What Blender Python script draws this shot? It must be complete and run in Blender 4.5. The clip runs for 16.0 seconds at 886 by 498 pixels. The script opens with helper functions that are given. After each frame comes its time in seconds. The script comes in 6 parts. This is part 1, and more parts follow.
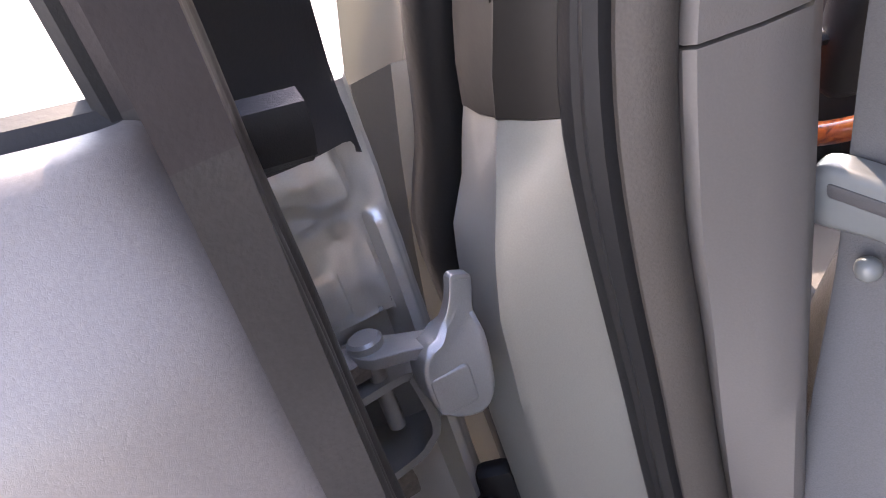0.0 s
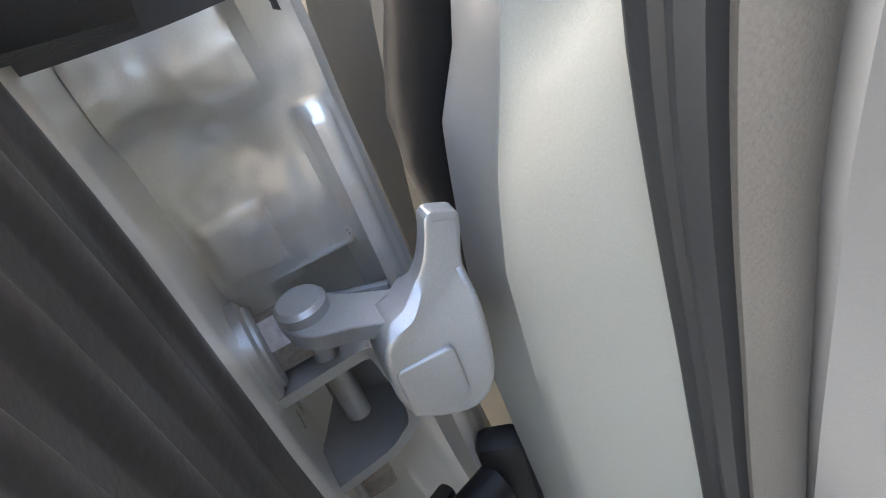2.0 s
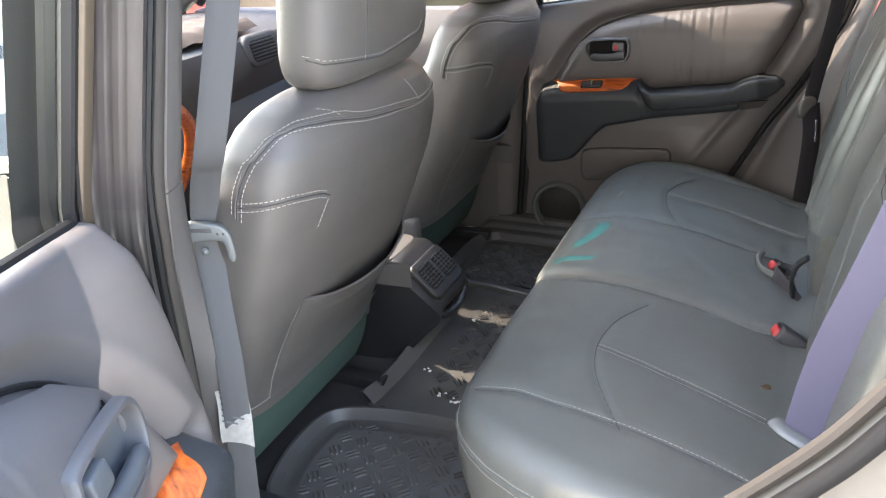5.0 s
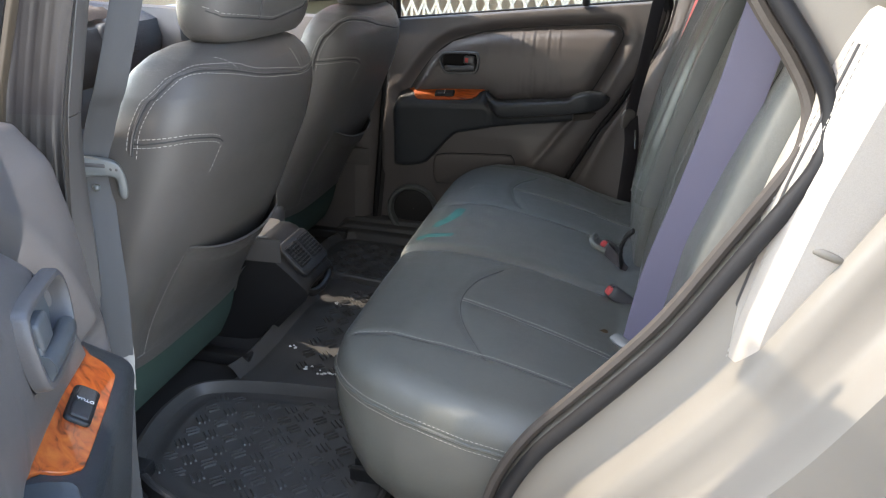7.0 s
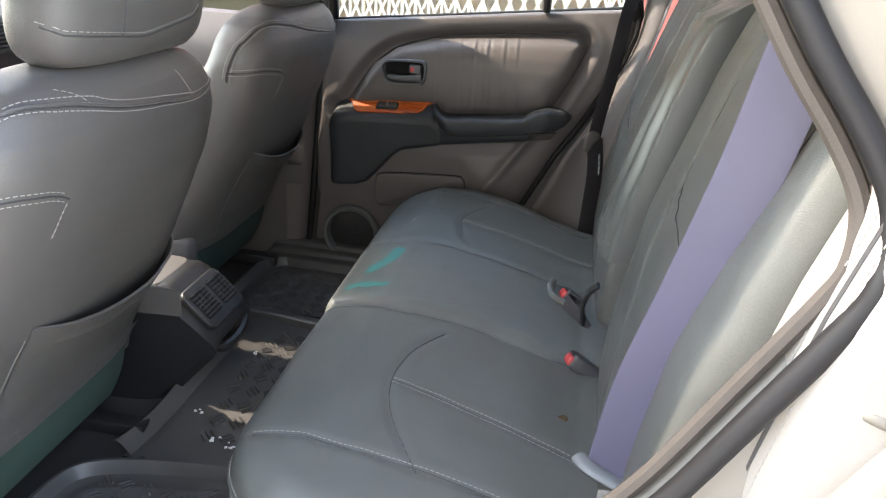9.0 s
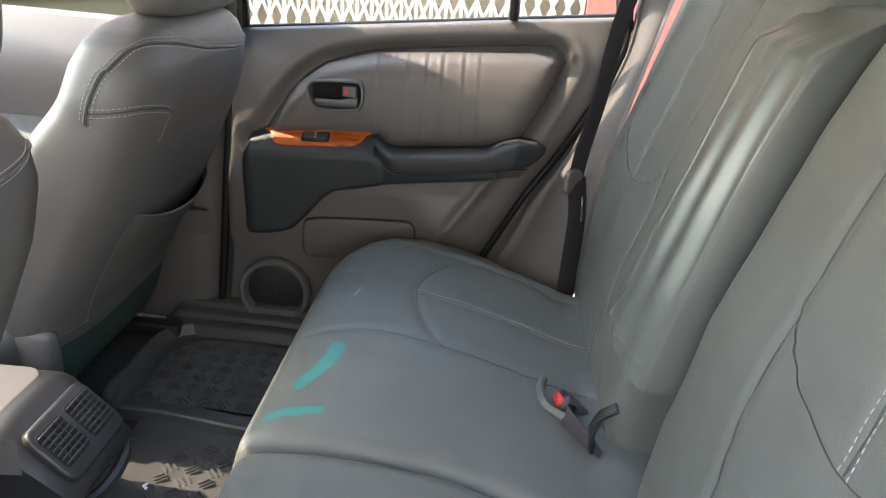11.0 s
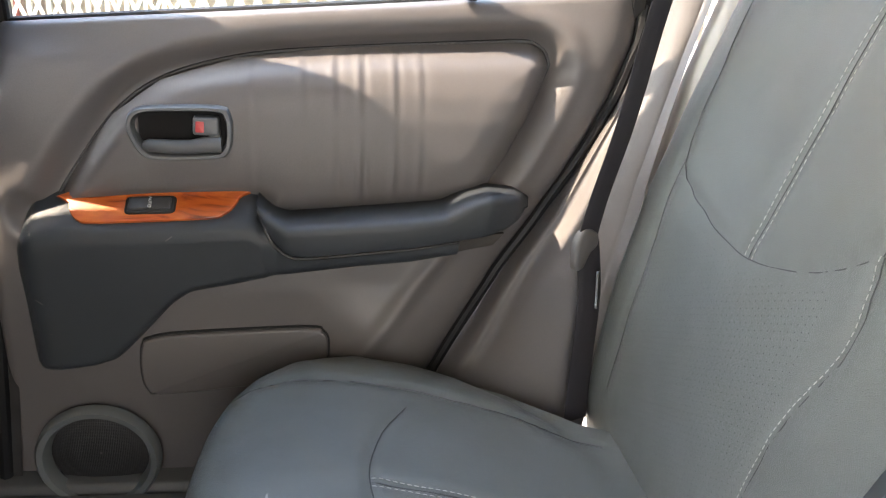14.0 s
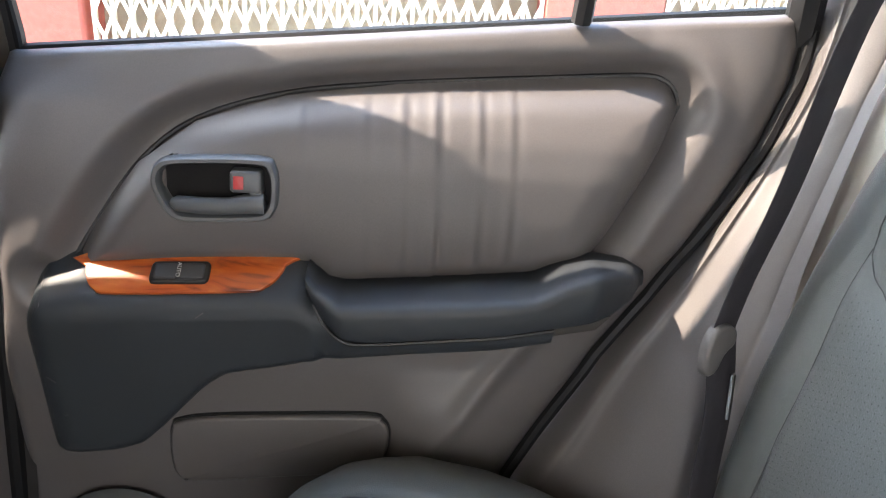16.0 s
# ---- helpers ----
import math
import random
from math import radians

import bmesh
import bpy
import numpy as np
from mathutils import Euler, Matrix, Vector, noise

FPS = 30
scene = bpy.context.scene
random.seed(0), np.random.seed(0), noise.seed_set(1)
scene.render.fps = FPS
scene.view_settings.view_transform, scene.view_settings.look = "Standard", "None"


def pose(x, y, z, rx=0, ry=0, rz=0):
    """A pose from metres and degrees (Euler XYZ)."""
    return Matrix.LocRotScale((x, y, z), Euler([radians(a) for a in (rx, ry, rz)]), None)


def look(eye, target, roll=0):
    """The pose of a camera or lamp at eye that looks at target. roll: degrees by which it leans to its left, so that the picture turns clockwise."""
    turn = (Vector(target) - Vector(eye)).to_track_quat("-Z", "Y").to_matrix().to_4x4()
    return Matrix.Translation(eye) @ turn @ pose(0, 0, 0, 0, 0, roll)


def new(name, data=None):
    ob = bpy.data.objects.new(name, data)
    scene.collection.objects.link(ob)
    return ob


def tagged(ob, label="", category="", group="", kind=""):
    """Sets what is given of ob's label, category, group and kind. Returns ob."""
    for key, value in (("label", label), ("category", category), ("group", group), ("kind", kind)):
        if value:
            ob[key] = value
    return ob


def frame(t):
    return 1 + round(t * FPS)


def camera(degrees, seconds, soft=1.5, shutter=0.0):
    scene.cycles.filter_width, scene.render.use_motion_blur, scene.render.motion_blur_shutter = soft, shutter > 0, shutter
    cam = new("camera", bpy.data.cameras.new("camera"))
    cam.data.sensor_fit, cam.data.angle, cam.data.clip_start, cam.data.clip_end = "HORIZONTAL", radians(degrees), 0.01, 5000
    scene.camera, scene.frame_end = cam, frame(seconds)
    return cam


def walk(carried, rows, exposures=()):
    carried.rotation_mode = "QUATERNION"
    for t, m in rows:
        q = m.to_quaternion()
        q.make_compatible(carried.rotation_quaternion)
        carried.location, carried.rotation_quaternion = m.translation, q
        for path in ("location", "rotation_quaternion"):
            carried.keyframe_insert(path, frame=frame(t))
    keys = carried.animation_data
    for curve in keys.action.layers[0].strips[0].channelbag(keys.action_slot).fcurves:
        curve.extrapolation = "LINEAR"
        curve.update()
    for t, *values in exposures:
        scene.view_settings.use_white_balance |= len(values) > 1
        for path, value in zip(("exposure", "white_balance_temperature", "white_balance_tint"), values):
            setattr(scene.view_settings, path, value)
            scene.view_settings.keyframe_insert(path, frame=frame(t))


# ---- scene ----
cam = camera(62.1, 16.0, soft=1.1)
PATH = [
    (0, (0.076, -0.779, 1.125), (-1.671, -0.946, 0.167), -16.4),
    (0.5, (0.000, -0.774, 1.097), (-1.668, -1.052, 0.030), -18.4),
    (1, (-0.024, -0.773, 1.086), (-1.610, -1.135, -0.077), -18.8),
    (1.5, (-0.027, -0.775, 1.082), (-1.569, -1.163, -0.130), -19.5),
    (2, (-0.022, -0.771, 1.084), (-1.559, -1.096, -0.154), -19.4),
    (2.5, (0.039, -0.768, 1.116), (-1.556, -0.785, -0.090), -16.9),
    (2.8, (0.126, -0.787, 1.160), (-1.483, -0.525, 0.002), -14.5),
    (3, (0.187, -0.833, 1.196), (-1.379, -0.351, 0.048), -12.7),
    (3.5, (0.339, -1.005, 1.283), (-1.022, 0.002, 0.217), -9.6),
    (4, (0.436, -1.062, 1.32), (-0.691, 0.26, 0.329), -7.0),
    (4.5, (0.511, -1.193, 1.339), (-0.452, 0.302, 0.424), -5.4),
    (5, (0.536, -1.325, 1.36), (-0.264, 0.289, 0.49), -4.3),
    (5.2, (0.542, -1.37, 1.35), (-0.198, 0.288, 0.512), -3.8),
    (7.3, (0.509, -1.5, 1.27), (0.155, 0.313, 0.502), 2.8),
    (7.5, (0.501, -1.471, 1.271), (0.167, 0.345, 0.501), 3.1),
    (8, (0.494, -1.372, 1.283), (0.179, 0.44, 0.496), 3.5),
    (8.5, (0.498, -1.282, 1.296), (0.196, 0.527, 0.498), 3.9),
    (9, (0.502, -1.223, 1.294), (0.229, 0.593, 0.501), 4.2),
    (9.5, (0.495, -1.132, 1.297), (0.268, 0.693, 0.509), 4.5),
    (9.7, (0.478, -1.088, 1.296), (0.279, 0.742, 0.514), 4.8),
    (11.8, (0.365, -0.653, 1.267), (0.332, 1.173, 0.451), 4.6),
    (12, (0.354, -0.614, 1.25), (0.34, 1.216, 0.443), 4.6),
    (12.5, (0.307, -0.509, 1.199), (0.371, 1.338, 0.434), 5.2),
    (13, (0.268, -0.394, 1.166), (0.43, 1.456, 0.425), 5.3),
    (13.5, (0.26, -0.291, 1.167), (0.518, 1.547, 0.422), 5.1),
    (14, (0.245, -0.212, 1.169), (0.569, 1.619, 0.431), 5.0),
    (14.5, (0.25, -0.138, 1.184), (0.563, 1.689, 0.435), 4.4),
    (15, (0.257, -0.068, 1.194), (0.514, 1.76, 0.422), 4.1),
    (15.5, (0.259, -0.015, 1.191), (0.441, 1.816, 0.408), 4.4),
    (16, (0.256, 0.008, 1.196), (0.376, 1.84, 0.401), 4.7),
]
EXPOSURES = [(0, 3.8, 7300, 28), (0.5, 4.55, 7300, 24), (1.2, 4.6, 7250, 12), (2.5, 4.3, 7400, 12), (3.5, 3.35, 7370, 10), (4.2, 4.10, 6770, 9), (5, 3.90, 7070, 14), (7.5, 3.00, 6770, 12), (8.4, 3.25, 6870, 12), (9.5, 3.80, 7070, 13), (12, 4.05, 7070, 10), (13, 4.45, 7170, 13), (14.5, 4.50, 7070, 14), (16, 4.40, 6770, 14)]
walk(cam, [(t, look(eye, target, roll)) for t, eye, target, roll in PATH],
     exposures=EXPOSURES)

# ---- light ----
world = bpy.data.worlds.new("sky")
scene.world = world
world.use_nodes = True
SUN_UP, SUN_TURN = 46.0, -90.5     # degrees; the turn is from +y, clockwise seen from above
wn = world.node_tree.nodes
wl = world.node_tree.links
sky = wn.new("ShaderNodeTexSky")
sky.sky_type = "NISHITA"
sky.sun_disc = False
sky.sun_elevation, sky.sun_rotation = radians(SUN_UP), radians(SUN_TURN)
wl.new(sky.outputs[0], wn["Background"].inputs[0])
wn["Background"].inputs[1].default_value = 0.15
sun = new("sun", bpy.data.lights.new("sun", "SUN"))
sun.data.energy, sun.data.angle, sun.data.color = 0.9, radians(0.5), (1.0, 0.89, 0.74)
sdir = Vector((math.sin(radians(SUN_TURN)) * math.cos(radians(SUN_UP)), math.cos(radians(SUN_TURN)) * math.cos(radians(SUN_UP)), math.sin(radians(SUN_UP))))
sun.matrix_world = look(sdir * 30, (0, 0, 0))

doorway = new("doorway_skylight", bpy.data.lights.new("doorway_skylight", "AREA"))
doorway.data.shape, doorway.data.size, doorway.data.size_y = "RECTANGLE", 0.75, 0.85
doorway.data.energy, doorway.data.color = 0.66, (0.91, 0.955, 1.0)
doorway.matrix_world = look((0.30, -0.95, 1.08), (0.40, 0.5, 0.80))


front_light = new("windscreen_skylight", bpy.data.lights.new("windscreen_skylight", "AREA"))
front_light.data.shape, front_light.data.size, front_light.data.size_y = "RECTANGLE", 1.15, 0.55
front_light.data.energy, front_light.data.color = 0.92, (1.0, 0.95, 0.87)
front_light.matrix_world = look((-1.08, 0.04, 1.27), (0.6, 0.04, 0.85))


# ---- materials ----
def material(name, color, rough=0.5, metal=0.0, grain=0.0, scale=200.0, wear=0.12, wear_scale=6.0, bump=0.15, coat=0.0, spec=0.5, creases=0.0, sheen=0.0, wrinkle=0.0):
    m = bpy.data.materials.new(name)
    m.use_nodes = True
    n, l = m.node_tree.nodes, m.node_tree.links
    b = n["Principled BSDF"]
    b.inputs["Roughness"].default_value, b.inputs["Metallic"].default_value = rough, metal
    b.inputs["Coat Weight"].default_value, b.inputs["Specular IOR Level"].default_value = coat, spec
    b.inputs["Coat Roughness"].default_value = 0.08
    b.inputs["Sheen Weight"].default_value = sheen
    co = n.new("ShaderNodeTexCoord")
    big = n.new("ShaderNodeTexNoise")
    big.inputs["Scale"].default_value, big.inputs["Detail"].default_value = wear_scale, 6
    l.new(co.outputs["Object"], big.inputs["Vector"])
    fine = n.new("ShaderNodeTexNoise")
    fine.inputs["Scale"].default_value, fine.inputs["Detail"].default_value = scale, 3
    l.new(co.outputs["Object"], fine.inputs["Vector"])
    mix = n.new("ShaderNodeMix")
    mix.data_type = "RGBA"
    c = Vector(color)
    mix.inputs[6].default_value = (*(c * (1 - wear)), 1)
    mix.inputs[7].default_value = (*(c * (1 + wear)), 1)
    l.new(big.outputs["Fac"], mix.inputs[0])
    mix2 = n.new("ShaderNodeMix")
    mix2.data_type, mix2.blend_type = "RGBA", "MULTIPLY"
    mix2.inputs[0].default_value = grain
    l.new(mix.outputs[2], mix2.inputs[6])
    l.new(fine.outputs["Fac"], mix2.inputs[7])
    l.new(mix2.outputs[2], b.inputs["Base Color"])
    rr = n.new("ShaderNodeMapRange")
    rr.inputs["To Min"].default_value, rr.inputs["To Max"].default_value = max(0.02, rough - 0.08), min(1, rough + 0.08)
    l.new(big.outputs["Fac"], rr.inputs["Value"])
    l.new(rr.outputs[0], b.inputs["Roughness"])
    if bump:
        bp = n.new("ShaderNodeBump")
        bp.inputs["Strength"].default_value, bp.inputs["Distance"].default_value = bump, 0.0006
        src = fine.outputs["Fac"]
        if creases:
            v = n.new("ShaderNodeTexVoronoi")
            v.feature = "DISTANCE_TO_EDGE"
            v.inputs["Scale"].default_value = creases
            l.new(co.outputs["Object"], v.inputs["Vector"])
            mr = n.new("ShaderNodeMapRange")
            mr.inputs["From Max"].default_value = 0.12
            l.new(v.outputs["Distance"], mr.inputs["Value"])
            ad = n.new("ShaderNodeMath")
            l.new(mr.outputs[0], ad.inputs[0])
            l.new(src, ad.inputs[1])
            src = ad.outputs[0]
        l.new(src, bp.inputs["Height"])
        if wrinkle:
            soft = n.new("ShaderNodeTexNoise")
            soft.inputs["Scale"].default_value, soft.inputs["Detail"].default_value, soft.inputs["Roughness"].default_value = 48, 2, 0.4
            l.new(co.outputs["Object"], soft.inputs["Vector"])
            b2 = n.new("ShaderNodeBump")
            b2.inputs["Strength"].default_value, b2.inputs["Distance"].default_value = wrinkle, 0.002
            l.new(soft.outputs["Fac"], b2.inputs["Height"])
            l.new(b2.outputs[0], bp.inputs["Normal"])
        l.new(bp.outputs[0], b.inputs["Normal"])
    return m


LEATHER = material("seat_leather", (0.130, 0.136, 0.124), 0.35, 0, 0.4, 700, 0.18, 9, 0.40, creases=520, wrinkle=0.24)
# the seat leather again in a sunlit colour, also used for a pale scuff
LEATHER_LIT_SCUFF = material("seat_leather_lit_scuff", (0.36, 0.335, 0.295), 0.48, 0, 0.25, 900, 0.10, 7, 0.16, creases=1100)
COVER = material("glossy_armrest_cover", (0.105, 0.114, 0.107), 0.33, 0, 0.25, 900, 0.10, 7, 0.12, creases=1100)
SEAT_BACK = material("seat_back_vinyl", (0.108, 0.101, 0.095), 0.37, 0, 0.35, 700, 0.16, 7, 0.36, creases=520, wrinkle=0.22)
TRIM = material("grey_door_plastic", (0.138, 0.126, 0.123), 0.42, 0, 0.35, 900, 0.12, 7, 0.14, creases=1500, wrinkle=0.10)
TRIM_DARK = material("slate_door_plastic", (0.040, 0.046, 0.053), 0.38, 0, 0.35, 800, 0.18, 9, 0.35, creases=900)
TRIM_PALE = material("pale_grey_pillar_plastic", (0.100, 0.093, 0.089), 0.5, 0, 0.15, 900, 0.05, 5, 0.15)
# near-black that stands for the shade inside the closed door's handle cup
CUP_SHADE = material("handle_cup_shade", (0.016, 0.015, 0.015), 0.85, 0, 0.3, 600, 0.2, 12, 0.2, spec=0.2)
HANDLE_GREY = material("slate_grey_handle_plastic", (0.112, 0.118, 0.124), 0.42, 0, 0.2, 800, 0.08, 9, 0.15, creases=900)
PLASTIC_BLACK = material("black_plastic", (0.018, 0.018, 0.019), 0.42, 0, 0.2, 600, 0.15, 8, 0.2, creases=900)
PLASTIC_DARK = material("charcoal_plastic", (0.055, 0.055, 0.058), 0.5, 0, 0.2, 600, 0.12, 8, 0.25, creases=900)
RUBBER = material("black_rubber", (0.013, 0.013, 0.014), 0.55, 0, 0.2, 500, 0.2, 10, 0.2, spec=0.28)
# black rubber lifted to grey, a veil of haze put into the colour
STRIP = material("door_rubber_hazed", (0.046, 0.043, 0.042), 0.36, 0, 0.4, 600, 0.35, 25, 0.2)
CAP = material("satin_black_cap", (0.062, 0.060, 0.061), 0.32, 0, 0.2, 600, 0.15, 12, 0.15)
CAP_DARK = material("mauve_black_frame_plastic", (0.034, 0.030, 0.031), 0.4, 0, 0.2, 600, 0.3, 40, 0.15)
RUBBER_BROWN = material("faded_weatherstrip", (0.060, 0.052, 0.045), 0.75, 0, 0.5, 900, 0.25, 14, 0.3)
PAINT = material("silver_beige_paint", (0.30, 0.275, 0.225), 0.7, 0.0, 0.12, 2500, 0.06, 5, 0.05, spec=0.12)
PAINT_DUSTY = material("dusty_jamb_paint", (0.265, 0.258, 0.238), 0.44, 0.35, 0.18, 1500, 0.08, 9, 0.12, coat=0.2)
SASH = material("bronze_window_frame_paint", (0.085, 0.068, 0.050), 0.36, 0.3, 0.1, 900, 0.12, 10, 0.08)
# same paint lightened, its brightness makes up for the shaded door gap
PAINT_LIFTED = material("silver_paint_lifted_for_shade", (0.78, 0.76, 0.71), 0.30, 0.50, 0.15, 1500, 0.12, 20, 0.06, coat=0.2)
# car paint once more, darkened to offset the direct sun on the jamb
PAINT_JAMB_DIMMED = material("jamb_paint_dimmed_for_sun", (0.180, 0.168, 0.143), 0.5, 0.1, 0.15, 1500, 0.08, 9, 0.10, coat=0.15)
BLACKOUT = material("black_pillar_film", (0.022, 0.019, 0.017), 0.55, 0, 0.2, 300, 0.3, 30, 0.15, spec=0.3)
STEEL = material("bare_hinge_steel", (0.37, 0.37, 0.365), 0.36, 0.55, 0.2, 1600, 0.16, 45, 0.12)
CHROME = material("chrome", (0.8, 0.8, 0.8), 0.12, 1.0, 0, 200, 0.02, 5, 0)
BELT = material("grey_belt_webbing", (0.078, 0.080, 0.084), 0.72, 0, 0.4, 1400, 0.06, 8, 0.4)
BELT_BLACK = material("dark_belt_webbing", (0.03, 0.027, 0.032), 0.75, 0, 0.4, 1400, 0.08, 8, 0.4)
BELT_PURPLE = material("violet_grey_belt_webbing", (0.090, 0.085, 0.130), 0.6, 0, 0.3, 1400, 0.06, 8, 0.3)
BUCKLE = material("grey_belt_plastic", (0.12, 0.13, 0.13), 0.4, 0, 0.1, 500, 0.06, 8, 0.08)
RED = material("red_release_button", (0.55, 0.05, 0.05), 0.4, 0, 0.3, 300, 0.15, 60, 0.1)
THREAD = material("pale_thread", (0.38, 0.37, 0.34), 0.8, 0, 0.2, 900, 0.1, 30, 0)
SEAM = material("seam_shadow_thread", (0.05, 0.05, 0.05), 0.8, 0, 0.2, 900, 0.1, 30, 0)
CARPET = material("charcoal_carpet", (0.045, 0.044, 0.043), 0.95, 0, 0.7, 500, 0.25, 12, 0.9)
MAT = material("black_rubber_mat", (0.072, 0.070, 0.068), 0.44, 0, 0.3, 400, 0.35, 9, 0.25)
FOAM = material("teal_seat_lining", (0.045, 0.085, 0.07), 0.8, 0, 0.4, 700, 0.15, 10, 0.5)
TEAL = material("teal_paint_smudge", (0.04, 0.21, 0.19), 0.5, 0, 0.3, 300, 0.25, 40, 0.2)
PAPER = material("printed_paper_tag", (0.34, 0.325, 0.30), 0.8, 0, 0.3, 120, 0.2, 60, 0.1)
INK = material("tag_print", (0.12, 0.12, 0.13), 0.8, 0, 0.2, 300, 0.1, 30, 0)
WHITE = material("white_print", (0.7, 0.7, 0.7), 0.5, 0, 0, 300, 0.05, 30, 0)
HEADLINER = material("beige_headliner", (0.62, 0.58, 0.50), 0.95, 0, 0.3, 600, 0.06, 5, 0.4)
FUR = material("brown_dash_cover", (0.10, 0.075, 0.065), 0.95, 0, 0.8, 260, 0.3, 30, 1.0)
CONCRETE = material("dusty_concrete", (0.58, 0.51, 0.40), 0.9, 0, 0.35, 40, 0.2, 0.8, 0.5)
GATE_WHITE = material("white_gate_enamel", (0.72, 0.66, 0.55), 0.6, 0, 0.2, 60, 0.12, 3, 0.1)
GATE_RED = material("red_painted_masonry", (0.52, 0.13, 0.10), 0.8, 0, 0.4, 50, 0.15, 2.5, 0.4)
BEHIND = material("shop_wall_cream", (0.50, 0.43, 0.33), 0.85, 0, 0.3, 40, 0.15, 2, 0.3)
FACADE = material("tan_facade_plaster", (0.50, 0.38, 0.24), 0.9, 0, 0.3, 30, 0.15, 1.0, 0.3)
FACADE_DARK = material("dark_facade_window", (0.05, 0.05, 0.05), 0.2, 0, 0.1, 30, 0.1, 2, 0)


def wood_material():
    m = bpy.data.materials.new("burl_wood_lacquer")
    m.use_nodes = True
    n, l = m.node_tree.nodes, m.node_tree.links
    b = n["Principled BSDF"]
    b.inputs["Roughness"].default_value, b.inputs["Coat Weight"].default_value, b.inputs["Coat Roughness"].default_value = 0.3, 1.0, 0.04
    co = n.new("ShaderNodeTexCoord")
    mp = n.new("ShaderNodeMapping")
    mp.inputs["Scale"].default_value = (9, 30, 60)
    l.new(co.outputs["Object"], mp.inputs[0])
    tex = n.new("ShaderNodeTexNoise")
    tex.inputs["Scale"].default_value, tex.inputs["Detail"].default_value, tex.inputs["Distortion"].default_value = 1.6, 7, 1.4
    l.new(mp.outputs[0], tex.inputs["Vector"])
    ramp = n.new("ShaderNodeValToRGB")
    e = ramp.color_ramp.elements
    e[0].position, e[0].color = 0.28, (0.10, 0.014, 0.003, 1)
    e[1].position, e[1].color = 0.72, (0.62, 0.16, 0.028, 1)
    mid = e.new(0.46)
    mid.color = (0.48, 0.085, 0.012, 1)
    l.new(tex.outputs["Fac"], ramp.inputs[0])
    l.new(ramp.outputs[0], b.inputs["Base Color"])
    return m


WOOD = wood_material()


def glass_material(name, tint, rough=0.0):
    m = bpy.data.materials.new(name)
    m.use_nodes = True
    n, l = m.node_tree.nodes, m.node_tree.links
    n.remove(n["Principled BSDF"])
    clear = n.new("ShaderNodeBsdfTransparent")
    clear.inputs[0].default_value = (*tint, 1)
    shine = n.new("ShaderNodeBsdfGlossy")
    shine.inputs["Roughness"].default_value = rough
    edge = n.new("ShaderNodeLayerWeight")
    power = n.new("ShaderNodeMath")
    power.operation = "POWER"
    power.inputs[1].default_value = 4.5
    l.new(edge.outputs["Facing"], power.inputs[0])
    fac = n.new("ShaderNodeMath")
    fac.operation = "MULTIPLY_ADD"
    fac.inputs[1].default_value, fac.inputs[2].default_value = 0.35, 0.045
    l.new(power.outputs[0], fac.inputs[0])
    mix = n.new("ShaderNodeMixShader")
    l.new(fac.outputs[0], mix.inputs[0])
    l.new(clear.outputs[0], mix.inputs[1])
    l.new(shine.outputs[0], mix.inputs[2])
    l.new(mix.outputs[0], n["Material Output"].inputs[0])
    return m


GLASS = glass_material("tempered_glass", (0.86, 0.92, 0.87))


def grille_material():
    m = material("speaker_mesh", (0.028, 0.027, 0.027), 0.5, 0.2, 0, 300, 0.1, 10, 0)
    n, l = m.node_tree.nodes, m.node_tree.links
    v = n.new("ShaderNodeTexVoronoi")
    v.inputs["Scale"].default_value, v.inputs["Randomness"].default_value = 420, 0.0
    co = n.new("ShaderNodeTexCoord")
    l.new(co.outputs["Object"], v.inputs["Vector"])
    bp = n.new("ShaderNodeBump")
    bp.inputs["Strength"].default_value, bp.inputs["Distance"].default_value = 1.0, 0.001
    l.new(v.outputs["Distance"], bp.inputs["Height"])
    l.new(bp.outputs[0], n["Principled BSDF"].inputs["Normal"])
    return m


GRILLE = grille_material()


# ---- mesh tools ----
def thing(name, label, category, group="", kind="", at=(0, 0, 0)):
    ob = tagged(new(name), label, category, group, kind)
    ob.location = at
    ob.empty_display_size = 0.05
    return ob


def part(name, bm, mat, parent=None, label="", smooth=True, fix=True, kind=""):
    if fix:
        bmesh.ops.recalc_face_normals(bm, faces=bm.faces)
    me = bpy.data.meshes.new(name)
    bm.to_mesh(me)
    bm.free()
    if smooth:
        me.polygons.foreach_set("use_smooth", [True] * len(me.polygons))
        me.set_sharp_from_angle(angle=radians(42))
    me.materials.append(mat)
    ob = new(name, me)
    if parent is not None:
        ob.parent = parent
        if parent.parent is None:
            ob.matrix_parent_inverse = Matrix.Translation(-Vector(parent.location))
    return tagged(ob, label, kind=kind)


def bend(bm, f):
    for v in bm.verts:
        v.co = f(v.co)
    return bm


def curve(pts, n=8, closed=False):
    """A smooth line through the points, n steps between two of them."""
    p = [Vector(q) for q in pts]
    out, k = [], len(p)
    for i in range(k if closed else k - 1):
        if closed:
            a, b, c, d = p[i - 1], p[i], p[(i + 1) % k], p[(i + 2) % k]
        else:
            a, b, c, d = p[max(i - 1, 0)], p[i], p[i + 1], p[min(i + 2, k - 1)]
        for j in range(n):
            t = j / n
            out.append(0.5 * ((2 * b) + (c - a) * t + (2 * a - 5 * b + 4 * c - d) * t * t + (3 * b - a - 3 * c + d) * t ** 3))
    if not closed:
        out.append(p[-1])
    return out


